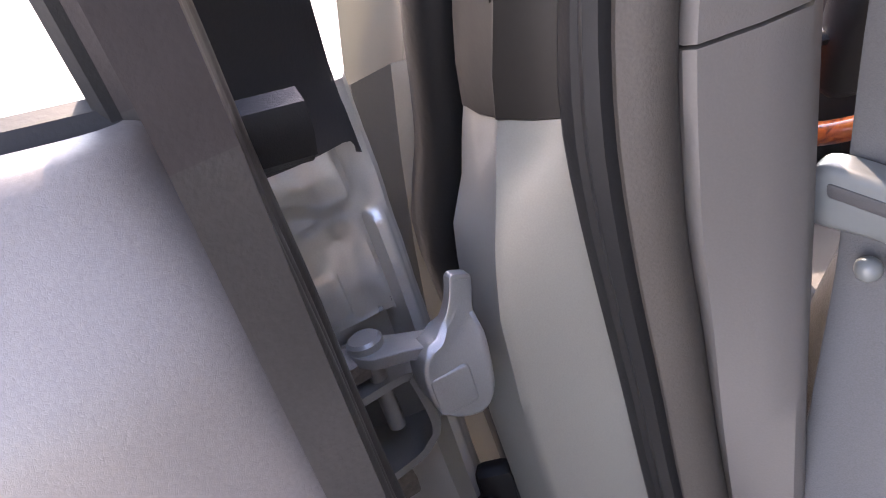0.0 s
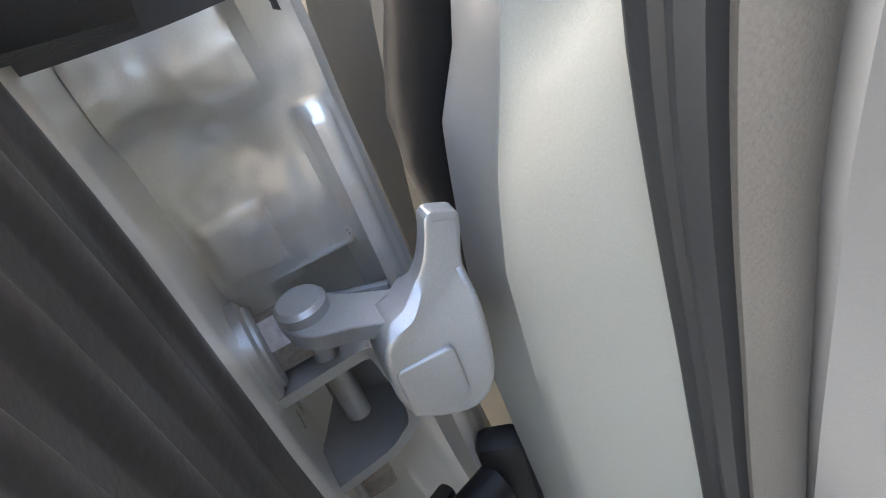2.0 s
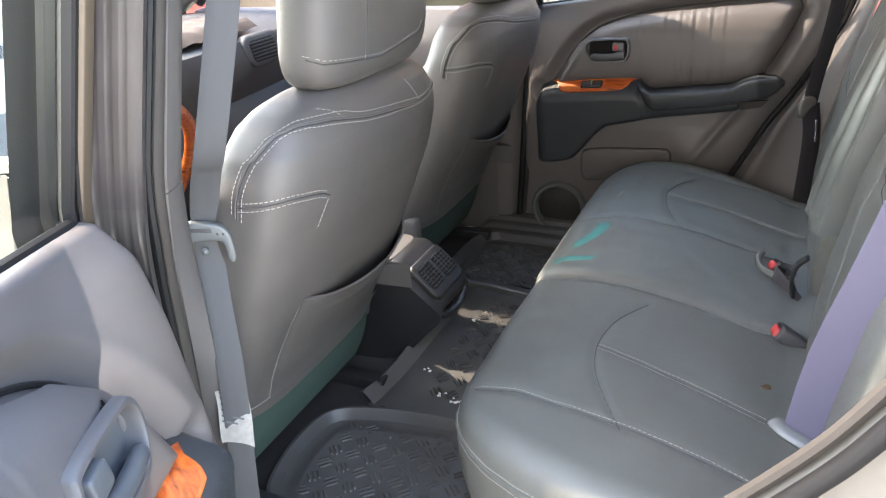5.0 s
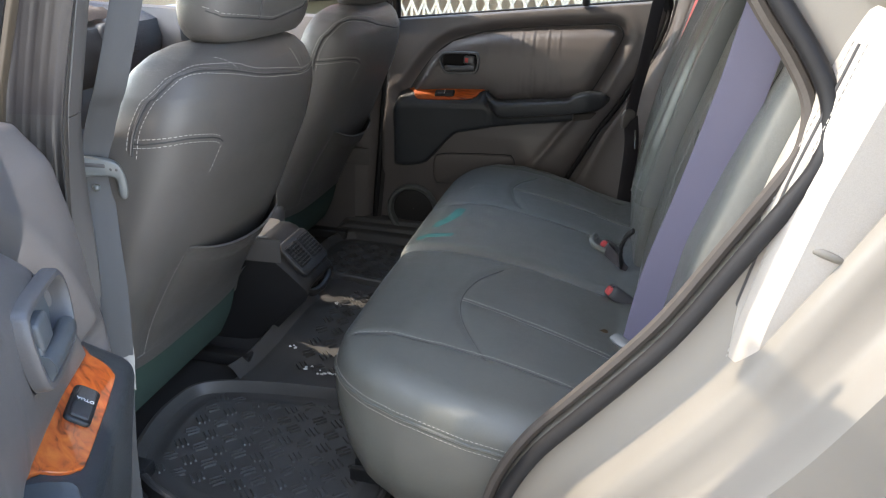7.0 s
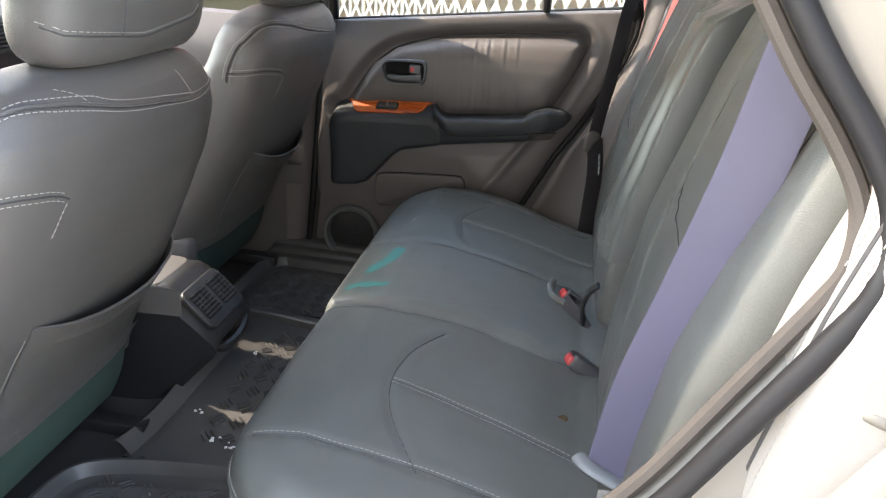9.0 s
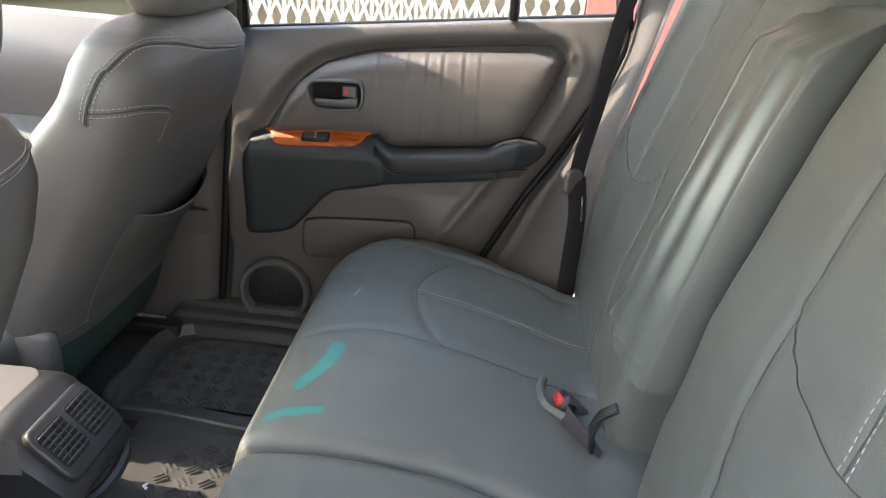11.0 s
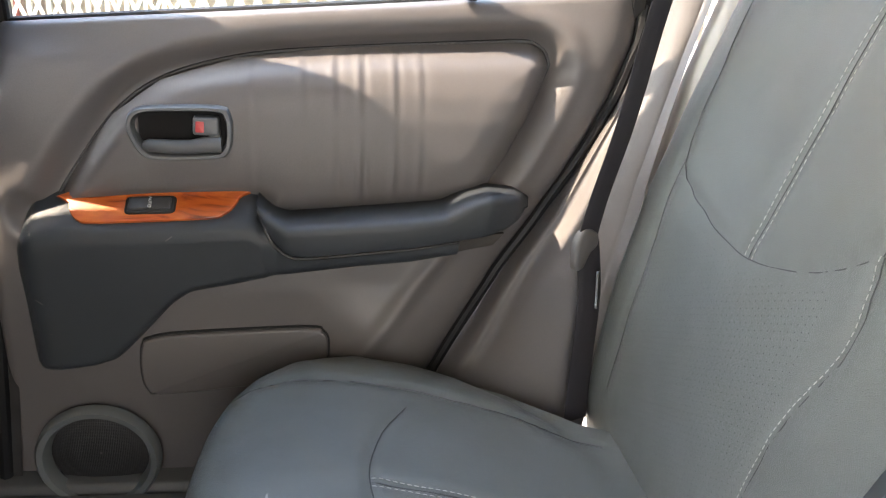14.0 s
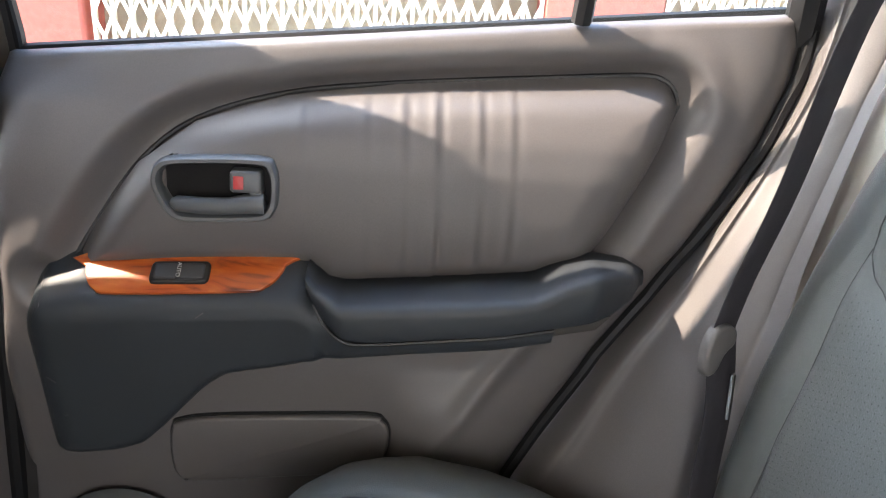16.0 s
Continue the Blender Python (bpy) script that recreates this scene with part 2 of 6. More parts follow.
def skin(rings, closed=True, caps=True, bm=None):
    """Joins rows of points, each of the same length, into a sheet."""
    bm = bm or bmesh.new()
    rows = [[bm.verts.new(p) for p in r] for r in rings]
    m = len(rows[0])
    for a, b in zip(rows, rows[1:]):
        for j in range(m if closed else m - 1):
            k = (j + 1) % m
            bm.faces.new((a[j], a[k], b[k], b[j]))
    if caps and closed:
        bm.faces.new(rows[0][::-1])
        bm.faces.new(rows[-1])
    return bm


def tube(pts, r, n=8, closed=False, flat=1.0, up=(0, 0, 1), bm=None):
    """A round or flattened rod along a line; r may be a function of the share of the way."""
    p = [Vector(q) for q in pts]
    rings = []
    for i, c in enumerate(p):
        a = p[i - 1] if (i or closed) else p[0]
        b = p[(i + 1) % len(p)] if (closed or i + 1 < len(p)) else p[-1]
        d = (b - a).normalized()
        s = d.cross(Vector(up))
        s = s.normalized() if s.length > 1e-5 else d.orthogonal().normalized()
        t = s.cross(d)
        rr = r(i / max(1, len(p) - 1)) if callable(r) else r
        rings.append([c + s * rr * math.cos(2 * math.pi * j / n) + t * rr * flat * math.sin(2 * math.pi * j / n) for j in range(n)])
    if closed:
        rings.append(rings[0])
    bm = skin(rings, True, not closed, bm)
    bmesh.ops.remove_doubles(bm, verts=bm.verts, dist=1e-6)
    return bm


def ribbon(pts, widths, thick, across):
    """A strap along a line, with its width along 'across' (a vector or a list of them)."""
    p = [Vector(q) for q in pts]
    rings = []
    for i, c in enumerate(p):
        a, b = p[max(i - 1, 0)], p[min(i + 1, len(p) - 1)]
        d = (b - a).normalized()
        w = Vector(across[i] if isinstance(across, list) else across)
        w = (w - d * w.dot(d)).normalized()
        n = w.cross(d)
        h = (widths[i] if isinstance(widths, list) else widths) / 2
        k = thick / 2
        rings.append([c + w * h + n * k * 0.3, c + w * h * 0.94 + n * k, c + w * h * 0.3 + n * k, c - w * h * 0.3 + n * k, c - w * h * 0.94 + n * k, c - w * h + n * k * 0.3,
                      c - w * h - n * k * 0.3, c - w * h * 0.94 - n * k, c - w * h * 0.3 - n * k, c + w * h * 0.3 - n * k, c + w * h * 0.94 - n * k, c + w * h - n * k * 0.3])
    return skin(rings)


def block(size, at=(0, 0, 0), r=0.004, seg=2, turn=None):
    bm = bmesh.new()
    bmesh.ops.create_cube(bm, size=1)
    bmesh.ops.scale(bm, vec=size, verts=bm.verts)
    if r:
        bmesh.ops.bevel(bm, geom=list(bm.edges), offset=min(r, min(size) * 0.45), segments=seg, affect="EDGES", profile=0.5)
    if turn is not None:
        bmesh.ops.transform(bm, matrix=turn, verts=bm.verts)
    bmesh.ops.translate(bm, vec=at, verts=bm.verts)
    return bm


def join(*many):
    bm = many[0]
    for other in many[1:]:
        me = bpy.data.meshes.new("join")
        other.to_mesh(me)
        other.free()
        bm.from_mesh(me)
        bpy.data.meshes.remove(me)
    return bm


def plate(outline, thick, r, f, steps=3):
    """A plate with a rounded rim: outline of (a, b); f maps (a, b, height) into the place."""
    bm = bmesh.new()
    n = len(outline)
    cen = [sum(p[i] for p in outline) / n for i in (0, 1)]

    def inset(d):
        out = []
        for i, p in enumerate(outline):
            a, b = outline[i - 1], outline[(i + 1) % n]
            t = Vector((b[0] - a[0], b[1] - a[1]))
            t = t.normalized() if t.length else Vector((1, 0))
            nn = Vector((-t.y, t.x))
            out.append((p[0] + nn.x * d, p[1] + nn.y * d))
        return out
    area = sum(outline[i - 1][0] * p[1] - p[0] * outline[i - 1][1] for i, p in enumerate(outline))
    sign = 1 if area > 0 else -1
    rings = [[f(*p, 0.0) for p in outline]]
    for k in range(steps + 1):
        g = math.pi / 2 * k / steps
        rings.append([f(*p, thick - r + r * math.sin(g)) for p in inset(sign * r * (1 - math.cos(g)))])
    return skin(rings)


def rounded(x0, y0, x1, y1, r, n=4):
    out = []
    for cx, cy, a in ((x1 - r, y1 - r, 0), (x0 + r, y1 - r, 90), (x0 + r, y0 + r, 180), (x1 - r, y0 + r, 270)):
        for k in range(n + 1):
            g = radians(a + 90 * k / n)
            out.append((cx + r * math.cos(g), cy + r * math.sin(g)))
    return out


def lerp(table, x):
    return float(np.interp(x, [t[0] for t in table], [t[1] for t in table]))


def smooth01(x):
    x = min(1.0, max(0.0, x))
    return x * x * (3 - 2 * x)


def text_mesh(body, size):
    c = bpy.data.curves.new("writing", "FONT")
    c.body, c.size, c.align_x, c.align_y, c.extrude = body, size, "CENTER", "CENTER", 0.0002
    ob = new("writing", c)
    bpy.context.view_layer.update()
    me = bpy.data.meshes.new_from_object(ob.evaluated_get(bpy.context.evaluated_depsgraph_get()))
    bpy.data.objects.remove(ob)
    bm = bmesh.new()
    bm.from_mesh(me)
    bpy.data.meshes.remove(me)
    return bm


# ---- surroundings ----
bm = bmesh.new()
bmesh.ops.create_grid(bm, x_segments=40, y_segments=40, size=60)
part("ground", bm, CONCRETE, None, "dusty sunlit concrete ground", smooth=False).location = (0, 0, 0)
tagged(bpy.data.objects["ground"], category="ground", kind="structure")

GATE_Y = 3.6
wall = part("backdrop_wall", block((9.0, 0.25, 3.6), (-0.2, GATE_Y + 0.6, 1.8), 0.01), BEHIND, None, "cream shop wall behind the folding gate")
tagged(wall, category="wall", kind="structure")
for gx, gw in ((-1.75, 1.0), (1.15, 0.55), (-4.4, 1.0), (3.9, 1.0)):
    pier = part("gate_pier", block((gw, 0.3, 3.4), (gx, GATE_Y + 0.1, 1.7), 0.012), GATE_RED, None, "red painted masonry pier beside the folding gate")
    tagged(pier, category="pier", group="gate piers", kind="structure")


def folding_gate(x0, x1):
    g = thing("folding_gate", "white enamelled steel folding lattice gate across a shop front", "gate", "shop gates", at=(x0, GATE_Y, 0))
    n = int((x1 - x0) / 0.085)
    step = (x1 - x0) / n
    bars = bmesh.new()
    for i in range(n + 1):
        x = x0 + i * step
        b = block((0.018, 0.03, 2.5), (x, GATE_Y, 1.3), 0)
        bars = join(bars, b)
    part("upright", bars, GATE_WHITE, g, smooth=False, kind="stuff")
    lat = bmesh.new()
    for i in range(n):
        x = x0 + (i + 0.5) * step
        for k in range(13):
            z = 0.15 + k * 0.19
            for s in (-1, 1):
                m = Matrix.Rotation(s * math.atan2(0.19, step), 4, "Y")
                lat = join(lat, block((math.hypot(0.19, step), 0.004, 0.016), (x, GATE_Y - 0.02 - s * 0.003, z + 0.095), 0, turn=m))
    part("lattice", lat, GATE_WHITE, g, smooth=False, kind="stuff")
    part("top_rail", block((x1 - x0, 0.05, 0.05), ((x0 + x1) / 2, GATE_Y, 2.56), 0.004), GATE_WHITE, g)
    part("bottom_rail", block((x1 - x0, 0.05, 0.04), ((x0 + x1) / 2, GATE_Y, 0.03), 0.004), GATE_WHITE, g)


folding_gate(-1.2, 0.86)
folding_gate(1.45, 3.35)

house = thing("tan_building", "tan plastered building with balconies across the street", "building", at=(0, -11, 0))
part("wall", block((22, 1.0, 9), (-3, -11.5, 4.5), 0.02), FACADE, house)
for i in range(7):
    for k in range(3):
        x, z = -12 + i * 3.0, 1.6 + k * 2.9
        w = part("window", block((1.2, 0.12, 1.4), (x, -10.98, z), 0.01), FACADE_DARK, house)
        part("sill", block((1.4, 0.3, 0.1), (x, -10.9, z - 0.78), 0.01), BEHIND, w)
    part("balcony", block((2.4, 0.9, 0.14), (-12 + i * 3.0, -10.6, 3.4), 0.02), BEHIND, house)

# ---- car shell ----
MID = 0.04                      # the car's middle line
body = thing("car_body", "silver-beige car body with its rear side doorway open", "car body", kind="structure", at=(0, MID, 0))

# floor pan and sills
part("floor_pan", block((2.9, 1.5, 0.05), (0.05, MID, 0.325), 0.01), CARPET, body, "charcoal carpeted floor")
rings = []
for y in np.linspace(-0.24, 0.24, 13):
    h = 0.045 * (0.5 + 0.5 * math.cos(math.pi * y / 0.24))
    rings.append([Vector((x, MID + y, 0.352 + h)) for x in np.linspace(-1.2, 0.4, 9)])
part("tunnel", skin(rings, closed=False), CARPET, body, "carpeted centre tunnel")
# roof, pillars and glass round the cabin
roof_rings = []
for x in np.linspace(-0.75, 1.75, 12):
    t = (x + 0.75) / 2.5
    top = 1.60 - 0.05 * (2 * t - 1) ** 2
    row = []
    for v in np.linspace(-1, 1, 15):
        row.append(Vector((x, MID + (0.60 if v > 0 else 0.58) * v, top - 0.055 * abs(v) ** 3)))
    roof_rings.append(row + [p + Vector((0, 0, 0.04)) for p in row[::-1]])
part("roof", skin(roof_rings), HEADLINER, body, "roof with beige headliner")
for s in (-1, 1):
    rail = [(x, MID + s * (lerp([(-0.8, 0.60), (0.2, 0.625), (1.7, 0.58)], x) - (0.022 if s < 0 else 0.0)), lerp([(-0.8, 1.48), (-0.3, 1.525), (0.5, 1.53), (1.7, 1.46)], x)) for x in np.linspace(-0.8, 1.75, 20)]
    part("roof_rail", tube(rail, 0.035, 10), PAINT, body)
    part("windscreen_pillar", tube(curve([(-0.78, MID + s * 0.60, 1.49), (-1.1, MID + s * 0.67, 1.28), (-1.5, MID + s * 0.73, 1.05)], 6), 0.035, 10), TRIM, body)
part("tailgate", block((0.08, 1.4, 0.75), (1.85, MID, 0.72), 0.03), TRIM, body)
part("cargo_floor", block((1.0, 1.4, 0.05), (1.35, MID, 0.62), 0.01), CARPET, body)
part("bulkhead", block((0.06, 1.5, 0.75), (-1.50, MID, 0.68), 0.02), CARPET, body)
ws = part("windscreen", skin([[Vector((-0.80 + 0.02 * abs(v), MID + 0.58 * v, 1.50)) for v in (-1, -0.5, 0, 0.5, 1)], [Vector((-1.48 + 0.1 * v * v, MID + 0.70 * v, 1.05)) for v in (-1, -0.5, 0, 0.5, 1)]], closed=False), GLASS, body, "windscreen glass")
ws.visible_shadow = False
part("bonnet", block((0.9, 1.5, 0.08), (-1.95, MID, 0.98), 0.03, turn=None), PAINT, body)
part("cowl", block((0.12, 1.46, 0.06), (-1.5, MID, 1.04), 0.02), PLASTIC_BLACK, body)

# far body side between doors: pillar behind the far door's leading edge
def far_pillar():
    rows = []
    for z in np.linspace(0.36, 1.50, 16):
        x = -0.160 + (z - 1.06) * 0.075
        y = 0.722 + max(0, z - 1.06) * -0.33
        rows.append([Vector((x - 0.0, y + 0.05, z)), Vector((x - 0.012, y + 0.012, z)), Vector((x - 0.03, y, z)), Vector((x - 0.10, y - 0.005, z)), Vector((x - 0.13, y + 0.02, z)), Vector((x - 0.13, y + 0.09, z))])
    return skin(rows)


part("far_pillar", far_pillar(), TRIM, body, "grey plastic pillar trim")
seal = [(-0.153 + (z - 1.06) * 0.075, 0.738 - max(0, z - 1.06) * 0.33, z) for z in np.linspace(0.36, 1.5, 18)]
part("far_pillar_seal", tube(seal, 0.010, 8), RUBBER, body, "black rubber door seal")
part("far_sill", block((0.85, 0.08, 0.06), (0.22, 0.83, 0.35), 0.012), TRIM, body)
# far body side skin in front of and behind the door
part("far_quarter", skin([[Vector((x, 0.86 - 0.30 * max(0, z - 1.1), z)) for z in (0.25, 0.7, 1.1)] for x in (0.80, 1.2, 1.85)], closed=False), PAINT, body)
part("near_quarter", skin([[Vector((x, -0.80 + 0.33 * max(0, z - 1.1), z)) for z in (0.25, 0.7, 1.1)] for x in (1.05, 1.4, 1.85)], closed=False), PAINT, body)

# near doorway: centre pillar, as lines up its face: (z, x, y)
PILLAR_EDGE = [(0.30, -0.202, -0.727), (0.70, -0.187, -0.734), (0.80, -0.184, -0.737), (0.90, -0.180, -0.7415), (0.95, -0.174, -0.745), (1.0, -0.167, -0.748), (1.035, -0.159, -0.7495), (1.06, -0.154, -0.747), (1.09, -0.152, -0.740), (1.11, -0.149, -0.736), (1.3, -0.136, -0.684), (1.52, -0.122, -0.612)]
SEAL_EDGE = [(0.30, -0.200, -0.712), (0.72, -0.176, -0.720), (0.80, -0.168, -0.725), (0.864, -0.159, -0.730), (0.915, -0.152, -0.733), (0.961, -0.143, -0.737), (1.0, -0.134, -0.740), (1.04, -0.130, -0.7405), (1.08, -0.128, -0.736), (1.11, -0.124, -0.731), (1.3, -0.110, -0.678), (1.52, -0.096, -0.606)]
STRIP_EDGE = [(0.30, -0.215, -0.686), (0.70, -0.190, -0.694), (0.80, -0.178, -0.700), (0.874, -0.166, -0.707), (0.934, -0.160, -0.710), (0.977, -0.151, -0.715), (1.02, -0.142, -0.7165), (1.06, -0.136, -0.716), (1.10, -0.130, -0.710), (1.3, -0.116, -0.657), (1.52, -0.102, -0.585)]
TRIM_EDGE = [(0.30, -0.170, -0.676), (0.75, -0.156, -0.677), (0.883, -0.155, -0.674), (0.978, -0.161, -0.667), (1.05, -0.155, -0.667), (1.09, -0.140, -0.672), (1.3, -0.125, -0.620), (1.52, -0.110, -0.550)]


def up_line(table, z):
    """A place on one of the pillar's lines, with its corners eased."""
    w = 0.018
    return Vector([sum(float(np.interp(z + d, [t[0] for t in table], [t[i] for t in table])) for d in (-w, -w / 2, 0, w / 2, w)) / 5 for i in (1, 2)] + [z])


def bx(z):
    return up_line(PILLAR_EDGE, z).x


def by(z):
    return up_line(PILLAR_EDGE, z).y


def rows_of(zs, profile):
    return [[Vector((p[0], p[1], z)) for p in profile(z)] for z in zs]


def offsets(table, z):
    return [lerp([(t[0], t[i]) for t in table], z) for i in (1, 2)]


CREASE = [(0.34, 0.0, -0.050), (0.70, 0.002, -0.050), (0.90, 0.004, -0.046), (0.95, 0.003, -0.042), (0.98, 0.0, -0.036), (1.007, -0.005, -0.028), (1.033, -0.014, -0.021), (1.074, -0.010, -0.019), (1.11, -0.006, -0.020), (1.5, -0.006, -0.020)]
GAP_EDGE = [(0.34, -0.006, -0.066), (0.89, -0.010, -0.064), (0.93, -0.024, -0.060), (0.960, -0.044, -0.056), (0.975, -0.044, -0.053), (1.0, -0.042, -0.042), (1.033, -0.040, -0.033), (1.1, -0.038, -0.032), (1.5, -0.038, -0.030)]


def pillar_face(z):
    e = up_line(PILLAR_EDGE, z)
    c, g = Vector((*offsets(CREASE, z), 0)), Vector((*offsets(GAP_EDGE, z), 0))
    out = [g + Vector((-0.10, 0.012, 0)), g + Vector((-0.016, 0.003, 0)), g + Vector((-0.004, 0.0, 0)), g, g.lerp(c, 0.12), g.lerp(c, 0.5) + Vector((0.001, -0.001, 0)), g.lerp(c, 0.85), c + Vector((-0.001, -0.0015, 0)), c.lerp(Vector(), 0.06), c.lerp(Vector(), 0.15), c.lerp(Vector(), 0.5) + Vector((0.0015, 0, 0)), c.lerp(Vector(), 0.9), Vector((0.0, 0.002, 0)), Vector((-0.004, 0.02, 0)), Vector((-0.14, 0.03, 0))]
    return [e + p for p in out]


part("pillar_skin", skin(rows_of(np.linspace(0.30, 1.033, 90), pillar_face)), PAINT_DUSTY, body, "silver painted centre pillar")
part("pillar_blackout", skin(rows_of(np.linspace(1.0338, 1.52, 30), lambda z: [p + Vector((0.0006, -0.0006, 0)) for p in pillar_face(z)])), BLACKOUT, body, "black film on the upper centre pillar")


def strip_on(z, a, b, h):
    """Beside the crease of the upper pillar: a share of the way from the gap, h proud of the film."""
    e = up_line(PILLAR_EDGE, z)
    c, g = Vector((*offsets(CREASE, z), 0)), Vector((*offsets(GAP_EDGE, z), 0))
    n = Vector((c.y - g.y, g.x - c.x, 0)).normalized()
    n = n if n.y < 0 else -n
    return [e + g.lerp(c, t) + n * k for t, k in ((a, 0.0), (a, h), (b, h), (b, 0.0))]


part("pillar_trim_strip", skin(rows_of(np.linspace(1.075, 1.5, 12), lambda z: strip_on(z, 0.66, 0.86, 0.0016))), BLACKOUT, body, "worn black film strip")


def seal_profile(z):
    a, b = up_line(PILLAR_EDGE, z), up_line(SEAL_EDGE, z)
    u = b - a
    n = Vector((u.y, -u.x, 0)).normalized()
    return [a + Vector((-0.004, 0.006, 0)), a, a + u * 0.10 + n * 0.004, a + u * 0.32 + n * 0.0065, a + u * 0.52 + n * 0.0055, a + u * 0.60 + n * 0.0015, a + u * 0.68 + n * 0.0050, a + u * 0.84 + n * 0.0062, a + u * 0.97 + n * 0.003, b + Vector((-0.002, 0.001, 0)), b + Vector((-0.012, 0.010, 0))]


def strip_profile(z):
    a, b = up_line(SEAL_EDGE, z), up_line(STRIP_EDGE, z)
    u = b - a
    n = Vector((u.y, -u.x, 0)).normalized()
    return [a + Vector((-0.012, 0.004, 0)), a + Vector((-0.003, 0.001, 0)), a + u * 0.06 + n * 0.001, a + u * 0.2 + n * 0.005, a + u * 0.45 + n * 0.0065, a + u * 0.7 + n * 0.005, a + u * 0.9 + n * 0.001, b + Vector((-0.003, 0, 0)), b + Vector((-0.014, 0.0, 0))]


def trim_profile(z):
    a, b = up_line(STRIP_EDGE, z), up_line(TRIM_EDGE, z)
    u = b - a
    n = Vector((u.y, -u.x, 0)).normalized()
    return [a + Vector((-0.010, -0.001, 0)), a + u * 0.02 + n * -0.001, a + u * 0.07 + n * 0.0025, a + u * 0.5 + n * 0.004, a + u * 0.90 + n * 0.0025, b + n * -0.0015, b + Vector((-0.006, 0.004, 0)), b + Vector((-0.07, 0.016, 0)), a + Vector((-0.07, 0.0, 0))]


part("pillar_seal", skin(rows_of(np.linspace(0.34, 1.5, 70), seal_profile)), RUBBER, body, "black rubber door seal")
part("pillar_weatherstrip", skin(rows_of(np.linspace(0.34, 1.5, 70), strip_profile)), RUBBER_BROWN, body, "faded brown weatherstrip")
part("pillar_trim_lower", skin(rows_of(np.linspace(0.36, 1.0530, 40), trim_profile)), TRIM_PALE, body, "pale grey lower pillar trim")
part("pillar_trim_upper", skin(rows_of(np.linspace(1.0545, 1.5, 24), trim_profile)), TRIM_PALE, body, "pale grey upper pillar trim")
# rubber-sealed gap in front of the pillar
part("front_gap_seal", tube([(bx(z) + offsets(GAP_EDGE, max(z, 0.96))[0] - 0.026, by(z) + offsets(GAP_EDGE, max(z, 0.96))[1] - 0.007, z) for z in np.linspace(0.4, 1.45, 60)], 0.013, 12), RUBBER, body, "dark rubber seal in the door gap")


# near doorway: rear jamb
SEAL_C = [(0.55, 1.46), (0.605, 1.345), (0.668, 1.243), (0.711, 1.186), (0.735, 1.147), (0.742, 1.115), (0.738, 1.080), (0.724, 1.046), (0.682, 0.965), (0.632, 0.870), (0.586, 0.802), (0.532, 0.731), (0.482, 0.664), (0.445, 0.585), (0.424, 0.49), (0.395, 0.425), (0.34, 0.395), (0.1, 0.39), (-0.2, 0.39)]
seal_c = curve([(x, 0, z) for x, z in SEAL_C], 5)


def jamb_line(d, y, lift=0.0):
    out = []
    for i, p in enumerate(seal_c):
        a, b = seal_c[max(i - 1, 0)], seal_c[min(i + 1, len(seal_c) - 1)]
        t = (b - a).normalized()
        nn = Vector((-t.z, 0, t.x)) * -1
        # keeps away from the opening's middle
        if nn.dot(p - Vector((0.2, 0, 0.95))) < 0:
            nn = -nn
        q = p + nn * d
        out.append(Vector((q.x, y + 0.30 * max(0, p.z - 1.08), q.z + lift)))
    return out


jam = [jamb_line(-0.012, -0.672), jamb_line(0.0, -0.692), jamb_line(0.014, -0.697), jamb_line(0.040, -0.706), jamb_line(0.060, -0.712), jamb_line(0.067, -0.720), jamb_line(0.072, -0.745), jamb_line(0.080, -0.756), jamb_line(0.100, -0.761),
       jamb_line(0.128, -0.768), jamb_line(0.137, -0.780), jamb_line(0.142, -0.806), jamb_line(0.152, -0.818), jamb_line(0.20, -0.824), jamb_line(0.34, -0.820)]
part("rear_jamb", skin(jam, closed=False), PAINT_JAMB_DIMMED, body, "silver-beige painted door jamb and wheel-arch edge")
part("jamb_seal", tube(jamb_line(0.000, -0.707), 0.0105, 10, up=(0, 1, 0)), RUBBER, body, "black rubber door seal")
part("jamb_weatherstrip", tube(jamb_line(-0.016, -0.684), 0.0080, 8, up=(0, 1, 0)), RUBBER_BROWN, body, "beige edge strip inside the seal")
# inner quarter panel between the jamb and the seat
part("near_inner_quarter", skin([jamb_line(-0.014, -0.676), jamb_line(0.03, -0.674), jamb_line(0.14, -0.665), jamb_line(0.3, -0.65)], closed=False), TRIM, body)

striker = thing("door_striker", "worn painted steel door striker loop on the jamb", "striker", at=(0.784, -0.715, 0.96))
STRIKE = pose(0.784, -0.716, 0.962, 0, 18, -8)
part("plate", bend(plate(rounded(-0.016, -0.030, 0.016, 0.030, 0.012), 0.005, 0.002, lambda a, b, h: Vector((a, -h, b))), lambda c: STRIKE @ c), PAINT_JAMB_DIMMED, striker)
part("loop", bend(tube(curve([(-0.006, 0.0, 0.014), (-0.012, -0.014, 0.018), (-0.030, -0.022, 0.020), (-0.046, -0.020, 0.018), (-0.046, -0.014, 0.010), (-0.030, -0.013, 0.004), (-0.008, 0.0, -0.002)], 5), 0.0048, 10), lambda c: STRIKE @ c), PAINT_JAMB_DIMMED, striker)
for dz in (-0.020, 0.024):
    part("screw", bend(tube([(0.004, -0.003, dz), (0.004, -0.008, dz)], 0.0065, 12), lambda c: STRIKE @ c), STEEL, striker)


